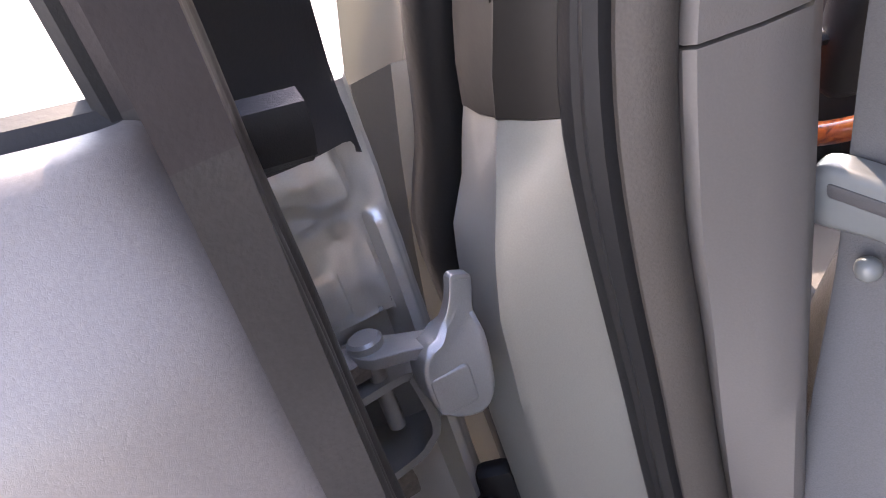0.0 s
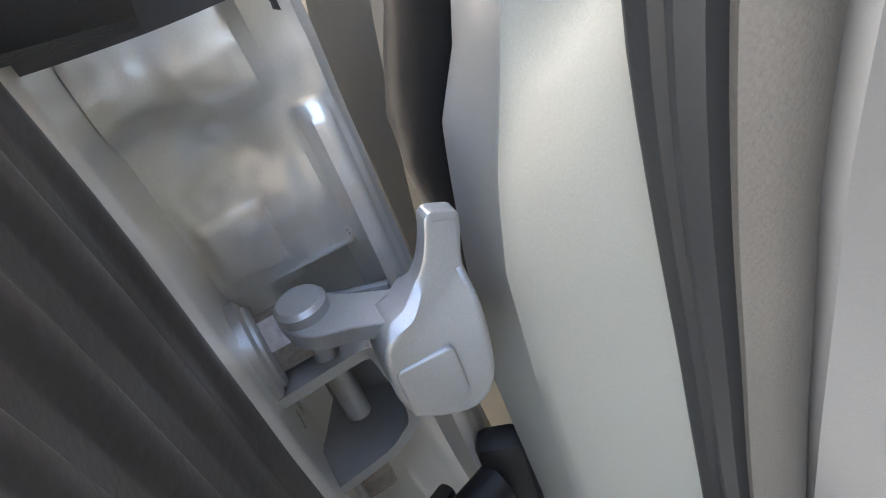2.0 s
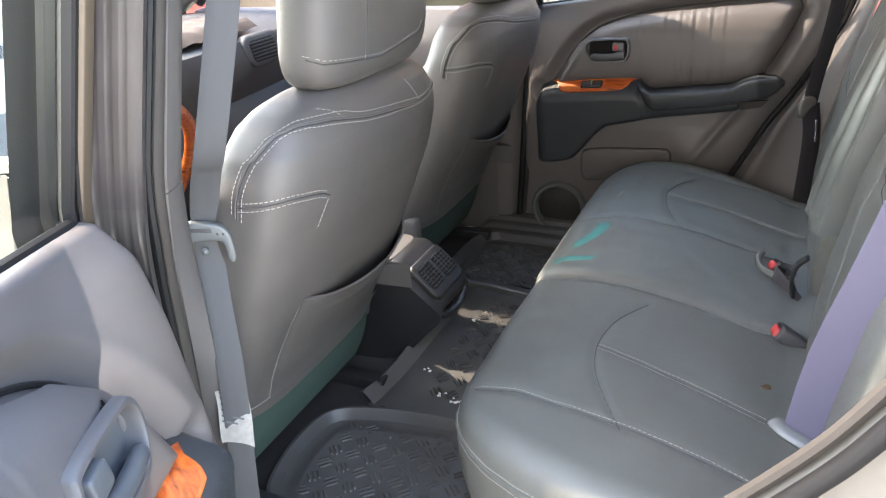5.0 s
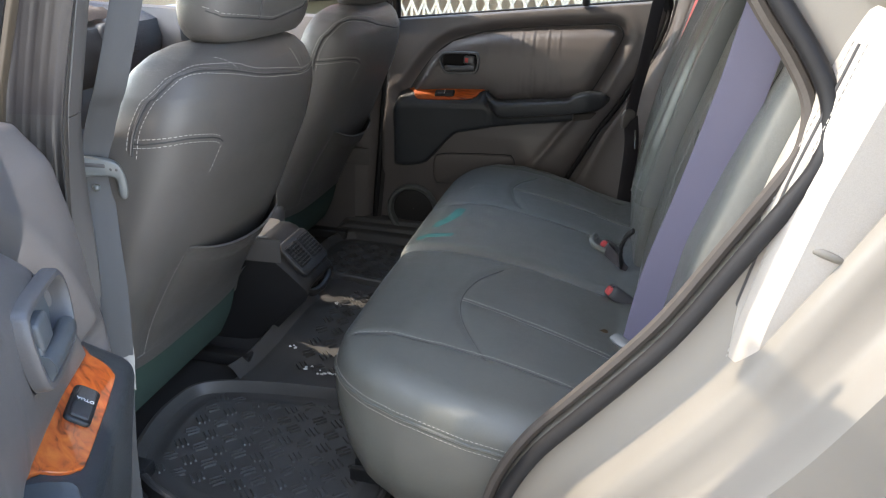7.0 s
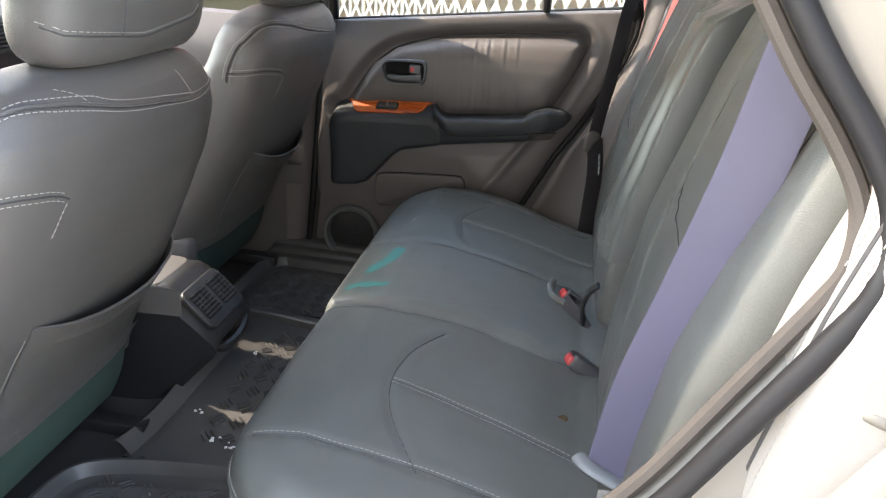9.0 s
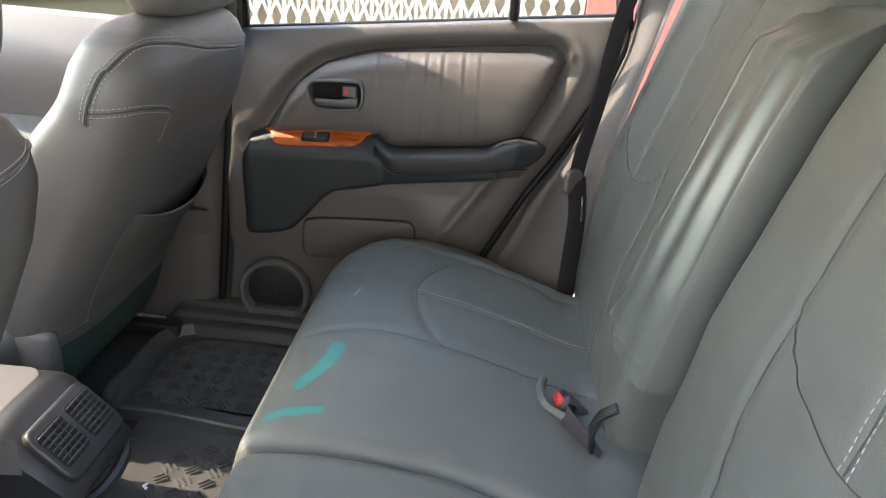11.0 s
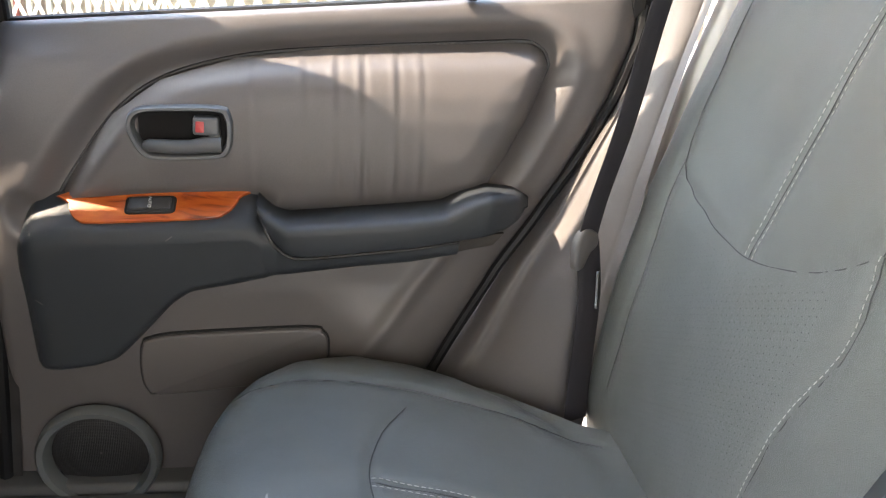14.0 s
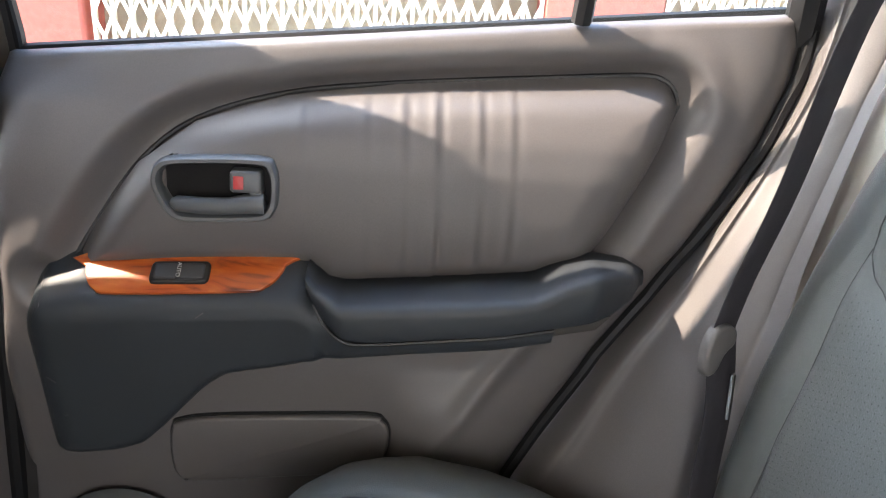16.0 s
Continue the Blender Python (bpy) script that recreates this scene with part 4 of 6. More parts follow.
    gl = [[Vector((lerp([(1.0, -0.146), (1.47, -0.118)], z) * (1 - s) + lerp([(1.0, 0.66), (1.12, 0.655), (1.25, 0.62), (1.49, 0.51)], z) * s, glass_y(z), z)) for s in np.linspace(0, 1, 6)] for z in np.linspace(1.02, 1.49, 8)]
    pane = add("window_glass", skin(gl, closed=False), GLASS, text="clear tempered window glass")
    pane.visible_shadow = False
    return door


car_door(lambda c: c.copy(), "closed rear car door with grey vinyl trim and orange wood insert", "car door", "rear doors", (0.25, 0.78, 0.33), False)
SWING = radians(62.3)


def swung(c):
    k = 1.036
    return Vector((0.6843 + k * (c.x * math.cos(SWING) - c.y * math.sin(SWING)), -0.6144 - k * (c.x * math.sin(SWING) + c.y * math.cos(SWING)), c.z - 0.009 + 0.208 * max(0.0, c.z - 0.86)))


near_door = car_door(swung, "rear car door swung open, grey vinyl trim and wood insert", "car door", "rear doors", tuple(swung(Vector((0.25, 0.78, 0.33)))), True)




# ---- seats ----
from mathutils.bvhtree import BVHTree


def tree_of(*obs):
    verts, polys = [], []
    for ob in obs:
        k = len(verts)
        verts += [v.co.copy() for v in ob.data.vertices]
        polys += [[i + k for i in p.vertices] for p in ob.data.polygons]
    return BVHTree.FromPolygons(verts, polys)


def laid(tree, pts, way, lift=0.0004, back=0.3):
    """Drops a line of points onto a surface along a direction."""
    w = Vector(way).normalized()
    out = []
    for p in pts:
        hit, n, _, _ = tree.ray_cast(Vector(p) - w * back, w)
        if hit is not None:
            out.append((hit + n * (lift if n.dot(w) < 0 else -lift), n if n.dot(w) < 0 else -n))
    return out


def even(pts, step):
    """Points at even steps along a line."""
    p = [Vector(q) for q in pts]
    d = [0.0]
    for a, b in zip(p, p[1:]):
        d.append(d[-1] + (b - a).length)
    return [Vector([float(np.interp(s, d, [q[i] for q in p])) for i in range(3)]) for s in np.arange(0, d[-1], step)]


def stitching(tree, lines, way, parent, dash=0.0048, gap=0.0026, wide=0.0013, mat=THREAD, lift=0.0006, name="stitching"):
    bm = bmesh.new()
    for pts in lines:
        row = laid(tree, even(pts, dash + gap), way, lift)
        for (a, n), (b, _) in zip(row, row[1:]):
            d = b - a
            if d.length < 1e-4 or d.length > 0.03:
                continue
            e = a + d * (dash / (dash + gap))
            s = n.cross(d).normalized() * wide / 2
            u = n * 0.0007
            v = [bm.verts.new(q) for q in (a - s, a + s, e + s, e - s, a + (e - a) * 0.2 - s * 0.6 + u, a + (e - a) * 0.2 + s * 0.6 + u, a + (e - a) * 0.8 + s * 0.6 + u, a + (e - a) * 0.8 - s * 0.6 + u)]
            for f in ((4, 5, 6, 7), (0, 1, 5, 4), (1, 2, 6, 5), (2, 3, 7, 6), (3, 0, 4, 7)):
                bm.faces.new([v[i] for i in f])
    return part(name, bm, mat, parent, smooth=False, kind="stuff")


def seam(tree, lines, way, parent, r=0.0009, mat=SEAM, name="seam", lift=0.0):
    bm = bmesh.new()
    for pts in lines:
        row = [p for p, _ in laid(tree, even(pts, 0.008), way, lift)]
        if len(row) > 2:
            bm = tube(row, r, 5, bm=bm)
    return part(name, bm, mat, parent, kind="stuff")


def groove(x, y, lines, width=0.006, depth=0.004):
    """How deep a stitched groove lies at (x, y), from lines of (x, y)."""
    best = 1.0
    for ln in lines:
        best = min(best, float(np.sqrt(((ln - (x, y)) ** 2).sum(1).min())))
    return depth * math.exp(-(best / width) ** 2)


def dense(pts, step=0.004):
    return np.array([(p.x, p.y) for p in even(curve([(a, b, 0) for a, b in pts], 6), step)])


bench = thing("rear_bench_seat", "grey leatherette rear bench seat with stitched arcs and worn spots", "bench seat", at=(0.4, MID, 0.35))
SEAT_NEAR = [[(0.352, -0.130), (0.330, -0.165), (0.312, -0.205), (0.302, -0.255), (0.301, -0.31), (0.312, -0.365), (0.335, -0.415), (0.378, -0.485)], [(0.302, -0.302), (0.63, -0.372)], [(0.150, -0.470), (0.21, -0.465), (0.27, -0.470), (0.38, -0.476), (0.50, -0.488), (0.62, -0.51)]]
SEAT_FAR = [[(0.348, 0.535), (0.320, 0.490), (0.301, 0.43), (0.299, 0.385), (0.312, 0.32), (0.335, 0.265), (0.366, 0.215)], [(0.300, 0.395), (0.62, 0.330)], [(0.135, 0.205), (0.25, 0.235), (0.43, 0.212), (0.60, 0.185)], [(0.145, 0.575), (0.25, 0.59), (0.42, 0.565), (0.60, 0.51)]]
NEAR_LINES = [dense(p) for p in SEAT_NEAR]
FAR_LINES = [dense(p) for p in SEAT_FAR]
SEAT_TOP = [(0.12, 0.640), (0.135, 0.654), (0.16, 0.662), (0.22, 0.668), (0.30, 0.664), (0.40, 0.652), (0.50, 0.634), (0.60, 0.612), (0.70, 0.60)]


NEAR_RIM = [(0.118, -0.455), (0.120, -0.475), (0.130, -0.503), (0.148, -0.530), (0.172, -0.555), (0.21, -0.582), (0.263, -0.605), (0.37, -0.628), (0.50, -0.636), (0.70, -0.636)]
FAR_RIM = [(0.110, 0.455), (0.112, 0.500), (0.120, 0.555), (0.139, 0.605), (0.170, 0.645), (0.209, 0.675), (0.25, 0.690), (0.29, 0.697), (0.37, 0.688), (0.43, 0.668), (0.50, 0.625), (0.58, 0.56), (0.70, 0.50)]


def divide(x):
    """Where the two cushions meet."""
    return -0.064 - 0.030 * smooth01((x - 0.35) / 0.25)


def cushion(y_low, y_high, r_low, r_high, lines, front):
    """A cushion between two outlines, sliced from its nose to its rear."""
    rings, n = [], 88
    xs = [front + 0.034 * (1 - math.cos(a)) for a in np.linspace(0.0, math.pi / 2, 9)] + list(np.linspace(front + 0.042, 0.70, 72))
    for k, x in enumerate(xs):
        y0, y1 = y_low(x), y_high(x)
        nose = math.sqrt(max(0.0, 1 - (1 - min(1.0, (x - front) / 0.034)) ** 2))
        under = lerp([(0.0, 0.585), (0.004, 0.56), (0.02, 0.52), (0.05, 0.47), (0.09, 0.43), (0.15, 0.415), (0.6, 0.415)], x - front)
        top = 0.622 + (lerp(SEAT_TOP, max(x, front + 0.03)) - 0.622) * nose if x < front + 0.034 else lerp(SEAT_TOP, x)
        row = []
        for i in range(n + 1):
            t = i / n
            t = t + 0.10 * math.sin(2 * math.pi * t) / (2 * math.pi) * -1
            y = y0 + (y1 - y0) * t
            e = 0.0
            for d, r in ((y - y0, r_low), (y1 - y, r_high)):
                if d < r:
                    e = max(e, (r - math.sqrt(max(0.0, r * r - (r - d) ** 2))) * min(1.0, 0.042 / r))
            z = top + 0.006 * math.cos(math.pi * (t - 0.5)) * nose - min(e, top - 0.615)
            z -= groove(x, y, lines) * nose
            z += (0.0035 * noise.noise(Vector((x * 7, y * 7, 3.0))) + 0.0012 * noise.noise(Vector((x * 26, y * 26, 5.0)))) * nose
            row.append(Vector((x, y, z)))
        for side, ye in ((1, y1), (-1, y0)):
            pts = [Vector((x, ye + side * dy, under + (0.606 - under) * q)) for dy, q in ((0.001, 1.0), (0.004, 0.72), (0.003, 0.42), (-0.008, 0.18), (-0.035, 0.0))]
            row += pts if side > 0 else pts[::-1]
        rings.append(row)
    return skin(rings)


def near_rim(x):
    return lerp(NEAR_RIM, x)


def far_rim(x):
    return lerp(FAR_RIM, x)


c_near = part("seat_cushion", cushion(near_rim, lambda x: divide(x) - 0.001, 0.055, 0.030, NEAR_LINES, 0.118), LEATHER, bench, "grey leatherette cushion, sky-blue sheen, small burn hole")
c_far = part("seat_cushion", cushion(lambda x: divide(x) + 0.001, far_rim, 0.030, 0.10, FAR_LINES, 0.110), LEATHER, bench, "grey leatherette cushion with a teal paint smudge")
t_near, t_far = tree_of(c_near), tree_of(c_far)


def xy_lines(some, z=0.7):
    return [[(p.x, p.y, z) for p in curve([(a, b, 0) for a, b in ln], 6)] for ln in some]


def shifted(ln, dx, dy):
    return [(a + dx, b + dy) for a, b in ln]


DOWN = (0, 0, -1)
seam(t_near, xy_lines(SEAT_NEAR), DOWN, c_near)
seam(t_far, xy_lines(SEAT_FAR), DOWN, c_far)
stitching(t_near, xy_lines([shifted(SEAT_NEAR[1], 0, 0.006), shifted(SEAT_NEAR[1], 0, -0.006), shifted(SEAT_NEAR[2], 0, 0.005)]), DOWN, c_near, wide=0.0009)
stitching(t_far, xy_lines([shifted(SEAT_FAR[1], 0, 0.006), shifted(SEAT_FAR[1], 0, -0.006)]), DOWN, c_far, wide=0.0009)
# welted seam with a row of stitches on either side along each cushion's nose and outer edge
def welt_line(rim, y_end, front, flip):
    """Along the nose from the division outwards, then back along the rounded outer edge."""
    out = [Vector((front, y, 0.612)) for y in np.linspace(y_end, rim[0][1], 24)]
    out += [Vector((x, y + flip * 0.002, 0.612 - 0.10 * max(0.0, x - 0.25))) for x, y in rim[1:] if x < 0.56]
    return even(curve(out, 3), 0.006)


for cu, rim, y_end, front, flip, tr in ((c_near, NEAR_RIM, -0.085, 0.118, -1, t_near), (c_far, FAR_RIM, -0.045, 0.110, 1, t_far)):
    line = welt_line(rim, y_end, front, flip)
    on = []
    for p in line:
        hit, n, _, _ = tr.find_nearest(p)
        away = p - Vector((0.4, 0.0, 0.50))
        on.append((hit, n if n.dot(away) > 0 else -n))
    part("front_piping", tube([h + n * 0.0006 for h, n in on], 0.0026, 6), LEATHER, cu, kind="stuff")
    for dz in (-0.009, 0.008):
        row = []
        for h, n in on:
            hit, m, _, _ = tr.find_nearest(h + Vector((0, 0, dz)))
            row.append(hit + (m if m.dot(n) > 0 else -m) * 0.0007)
        row = even(row, 0.0076)
        bm = bmesh.new()
        for a, b in zip(row, row[1:]):
            if (b - a).length < 0.02:
                bm = tube([a, a.lerp(b, 0.62)], 0.00065, 4, bm=bm)
        part("stitching", bm, THREAD, cu, smooth=False, kind="stuff")


def smudge(points, tree, parent, name, mat, lift=0.0007):
    bm = bmesh.new()
    ring = curve([(a, b, 0.8) for a, b in points], 5, True)
    mid = sum(ring, Vector()) / len(ring)
    rows = []
    for k in (1.0, 0.75, 0.5, 0.25, 0.02):
        row = []
        for i, p in enumerate(ring):
            q = mid + (p - mid) * k
            if k == 1.0:
                q = q + Vector((noise.noise(p * 90) * 0.004, noise.noise(p * 70) * 0.004, 0))
            got = laid(tree, [q], DOWN, lift * (0.15 if k == 1 else 1))
            row.append(got[0][0] if got else q)
        rows.append(row)
    return part(name, skin(rows, True, False, bm), mat, parent)


smudge([(0.155, 0.055), (0.172, 0.055), (0.188, 0.085), (0.205, 0.12), (0.212, 0.175), (0.190, 0.178), (0.183, 0.13), (0.166, 0.09)], t_far, c_far, "paint_smudge", TEAL)
smudge([(0.138, -0.02), (0.16, -0.012), (0.19, -0.004), (0.215, 0.006), (0.214, 0.018), (0.18, 0.014), (0.142, 0.004)], t_far, c_far, "paint_smudge", TEAL)
BURN = material("burn_hole", (0.10, 0.06, 0.02), 0.95, 0, 0.5, 300, 0.4, 80, 0.3)
smudge([(0.555, -0.274), (0.562, -0.262), (0.570, -0.262), (0.568, -0.272), (0.562, -0.277)], t_near, c_near, "burn_hole", BURN)
smudge([(0.193, 0.344), (0.197, 0.372), (0.199, 0.372), (0.196, 0.344)], t_far, c_far, "scuff", LEATHER_LIT_SCUFF)

# backrest: (z, front x)
BACK = [(0.50, 0.640), (0.58, 0.622), (0.64, 0.622), (0.72, 0.628), (0.80, 0.636), (0.92, 0.656), (1.02, 0.682), (1.10, 0.706), (1.18, 0.732), (1.235, 0.752), (1.262, 0.775), (1.27, 0.80)]


def backrest(y0, y1, lines, r=0.03, bulge=0.012):
    rings = []
    n = 72
    for i in range(n + 1):
        t = i / n
        y = y0 + (y1 - y0) * t
        d = min(y - y0, y1 - y)
        e = r - math.sqrt(max(0, r * r - (r - d) ** 2)) if d < r else 0
        row = []
        zs = list(np.linspace(0.50, 1.235, 60)) + [1.252, 1.262, 1.267, 1.268]
        for z in zs:
            x = lerp(BACK, z) + e - bulge * math.sin(math.pi * t) ** 0.5 * smooth01((z - 0.5) / 0.2)
            if z > 1.235:
                x += (z - 1.235) * 0.8
            x += groove(y, z, lines, 0.006, 0.004)
            x += 0.0035 * noise.noise(Vector((y * 7, z * 7, 11.0))) + 0.001 * noise.noise(Vector((y * 24, z * 24, 7.0)))
            row.append(Vector((x, y, z - e * 0.4 * smooth01((z - 1.0) / 0.2))))
        row += [Vector((0.84, y, 1.265 - e * 0.4)), Vector((0.90, y, 1.235 - e * 0.4)), Vector((0.92, y, 1.18)), Vector((0.80, y, 0.50))]
        rings.append(row)
    return skin(rings)


BACK_FAR = [[(0.600, 1.10), (0.592, 1.03), (0.580, 0.978), (0.555, 0.955), (0.486, 0.935), (0.43, 0.926), (0.387, 0.924), (0.323, 0.939), (0.280, 0.960), (0.248, 0.985)], [(0.388, 0.925), (0.384, 1.038), (0.388, 1.24)], [(0.600, 1.10), (0.61, 1.24)], [(0.578, 0.972), (0.572, 0.82), (0.575, 0.66)], [(0.246, 0.985), (0.232, 0.912), (0.262, 0.81), (0.289, 0.58)], [(0.248, 0.985), (0.235, 1.24)]]
BACK_NEAR = [[(-0.237, 1.06), (-0.246, 1.015), (-0.275, 0.990), (-0.316, 0.977), (-0.361, 0.970), (-0.41, 0.970), (-0.47, 0.985), (-0.53, 1.03)], [(-0.398, 0.970), (-0.388, 1.06), (-0.392, 1.24)], [(-0.237, 1.06), (-0.230, 1.24)], [(-0.246, 1.015), (-0.258, 0.904), (-0.285, 0.76), (-0.300, 0.60)], [(-0.53, 1.03), (-0.545, 1.24)]]
b_far = part("backrest", backrest(0.06, 0.655, [dense(p) for p in BACK_FAR]), LEATHER, bench, "grey perforated leatherette backrest with stitched curve")
b_near = part("backrest", backrest(-0.605, -0.078, [dense(p) for p in BACK_NEAR]), LEATHER, bench, "grey leatherette backrest with stitched curve")
t_bf, t_bn = tree_of(b_far), tree_of(b_near)


def yz_lines(some):
    return [[(0.3, p.x, p.y) for p in curve([(a, b, 0) for a, b in ln], 6)] for ln in some]


BACKWARD = (1, 0, 0)
seam(t_bf, yz_lines(BACK_FAR), BACKWARD, b_far, r=0.0006)
seam(t_bn, yz_lines(BACK_NEAR), BACKWARD, b_near)
stitching(t_bf, yz_lines([shifted(BACK_FAR[1], 0.006, 0), shifted(BACK_FAR[1], -0.006, 0), shifted(BACK_FAR[4], 0.004, 0)]), BACKWARD, b_far, wide=0.0009)
stitching(t_bn, yz_lines([shifted(BACK_NEAR[1], 0.006, 0), shifted(BACK_NEAR[1], -0.006, 0)]), BACKWARD, b_near, wide=0.0009)

# pinholes in the backrest's middle panel
bm = bmesh.new()
for i, y in enumerate(np.arange(0.275, 0.575, 0.0075)):
    for z in np.arange(0.68 + 0.00375 * (i % 2), 0.94, 0.0075):
        low = lerp([(0.25, 0.975), (0.28, 0.952), (0.323, 0.932), (0.387, 0.918), (0.486, 0.928), (0.555, 0.948), (0.58, 0.968)], y)
        if z > low - 0.006 or y > 0.566 or y < lerp([(0.66, 0.286), (0.81, 0.270), (0.912, 0.242)], z):
            continue
        for p, n in laid(t_bf, [(0.3, y, z)], BACKWARD, 0.0002):
            u = n.cross(Vector((0, 0, 1))).normalized()
            w = n.cross(u)
            bm.faces.new([bm.verts.new(p + (u * math.cos(g) + w * math.sin(g)) * 0.0008) for g in (0, 1.57, 3.14, 4.71)])
part("perforation", bm, SEAM, b_far, smooth=False, kind="stuff")

# folded centre armrest under a loose leatherette cover
def cover_edge(z):
    return lerp([(0.78, 0.166), (0.80, 0.162), (0.86, 0.130), (0.906, 0.117), (1.03, 0.106), (1.25, 0.108)], z)


arm_rows = []
for t in np.linspace(0, 1, 96):
    row = []
    for k, z in enumerate([0.784] + list(np.linspace(0.784, 1.20, 56))):
        y1 = cover_edge(z)
        y = -0.066 + (y1 + 0.066) * t
        d = min(y + 0.066, y1 - y)
        e = 0.008 - math.sqrt(max(0, 0.008 ** 2 - (0.008 - d) ** 2)) if d < 0.008 else 0
        z = z + 0.020 * (1 - t) * smooth01((0.86 - z) / 0.07)
        if k == 0:
            row.append(Vector((lerp(BACK, z) + 0.02, y, z + 0.002)))
            continue
        pull = smooth01((z - 0.784) / 0.016)
        x = lerp(BACK, z) - 0.034 * pull - 0.012 * math.sin(math.pi * t) + e
        x += 0.0045 * math.sin(20 * t + 2.0 * math.sin(3 * z)) * smooth01((0.80 - t) / 0.2) * (0.35 + 0.65 * math.sin(math.pi * (z - 0.78) / 0.5)) - 0.0022 * smooth01((t - 0.84) / 0.02) + 0.0025 * math.exp(-((t - 0.84) / 0.014) ** 2)
        x += 0.002 * math.exp(-((z - 0.806) / 0.004) ** 2) + 0.0010 * noise.noise(Vector((y * 60, z * 40, 5.0))) * smooth01((0.90 - z) / 0.08) + 0.006 * noise.noise(Vector((y * 16, z * 5, 2.0)))
        row.append(Vector((x, y, z)))
    y1 = cover_edge(1.22)
    y = -0.066 + (y1 + 0.066) * t
    row += [Vector((lerp(BACK, 1.22) - 0.012, y, 1.222)), Vector((lerp(BACK, 1.235) + 0.01, y, 1.24)), Vector((0.80, y, 1.245)), Vector((0.70, y, 0.79))]
    arm_rows.append(row)
armrest = part("centre_armrest", skin(arm_rows), COVER, bench, "folded centre armrest under a glossy wrinkled leatherette cover")
t_arm = tree_of(armrest)
stitching(t_arm, [[(0.3, y, z) for y, z in ((cover_edge(z) - 0.030, z) for z in np.linspace(0.82, 1.2, 20))]], BACKWARD, armrest, wide=0.0011, mat=SEAM, dash=0.005)
seam(t_arm, [[(0.3, cover_edge(z) - 0.018, z) for z in np.linspace(0.82, 1.2, 20)]], BACKWARD, armrest)
stitching(t_arm, [[(0.3, y, 0.832 - 0.12 * (y + 0.05)) for y in np.linspace(-0.05, 0.13, 24)]], BACKWARD, armrest, wide=0.0009)
# outer bolsters between backrest and doorway
def bolster(y_in, y_out):
    rows = []
    for t in np.linspace(0, 1, 22):
        y = y_in + (y_out - y_in) * t
        e = 0.05 * (1 - math.sin(math.pi * (0.12 + 0.76 * t)))
        row = []
        for z in np.linspace(0.56, 1.24, 30):
            x = lerp([(0.56, 0.640), (0.75, 0.648), (0.90, 0.664), (1.05, 0.694), (1.2, 0.735), (1.24, 0.75)], z) + e + 0.02 * t
            row.append(Vector((x, y, z)))
        row += [Vector((0.86, y, 1.25)), Vector((0.84, y, 0.56))]
        rows.append(row)
    return skin(rows)


# sunlight on the bolsters is put into their leather's colour
bol_n = part("side_bolster", bolster(-0.612, -0.735), LEATHER_LIT_SCUFF, bench, "stitched side bolster, leather coloured as if sunlit")
part("side_bolster", bolster(0.662, 0.745), LEATHER_LIT_SCUFF, bench, "side bolster, leather coloured as if sunlit")
t_bol = tree_of(bol_n)
stitching(t_bol, [[(0.3, y, z) for y, z in zip(np.linspace(yy, yy + 0.015, 20), np.linspace(0.66, 1.2, 20))] for yy in (-0.700, -0.716)], BACKWARD, bol_n, wide=0.001)
seam(t_bol, [[(0.3, y, z) for y, z in zip(np.linspace(-0.708, -0.693, 20), np.linspace(0.66, 1.2, 20))]], BACKWARD, bol_n, r=0.002)
# head restraint posts on the backrest's top
for y in (0.43, 0.37, -0.30, -0.24):
    part("headrest_post", tube([(0.80, y, 1.25), (0.80, y, 1.36)], 0.006, 8), CHROME, bench)


def headrest(x, y, z, w=0.145, h=0.125, d=0.06, lean=0.12, mat=SEAT_BACK, name="headrest", parent=None, label=""):
    rings = []
    for v in np.linspace(-1, 1, 26):
        k = (1 - abs(v) ** 4.5) ** (1 / 3.0)
        row = []
        for g in np.linspace(0, 2 * math.pi, 41)[:-1]:
            cx, cy = math.cos(g), math.sin(g)
            sx = math.copysign(abs(cx) ** 0.72, cx)
            sy = math.copysign(abs(cy) ** 0.62, cy)
            row.append(Vector((x + d * sx * (0.25 + 0.75 * k) + lean * v * h, y + w * sy * (0.42 + 0.58 * k) * (1 - 0.06 * v), z + h * v)))
        rings.append(row)
    return part(name, skin(rings), mat, parent, label)


for y, who in ((0.40, "far"), (-0.27, "near")):
    headrest(0.81, y, 1.42, parent=bench, mat=LEATHER)


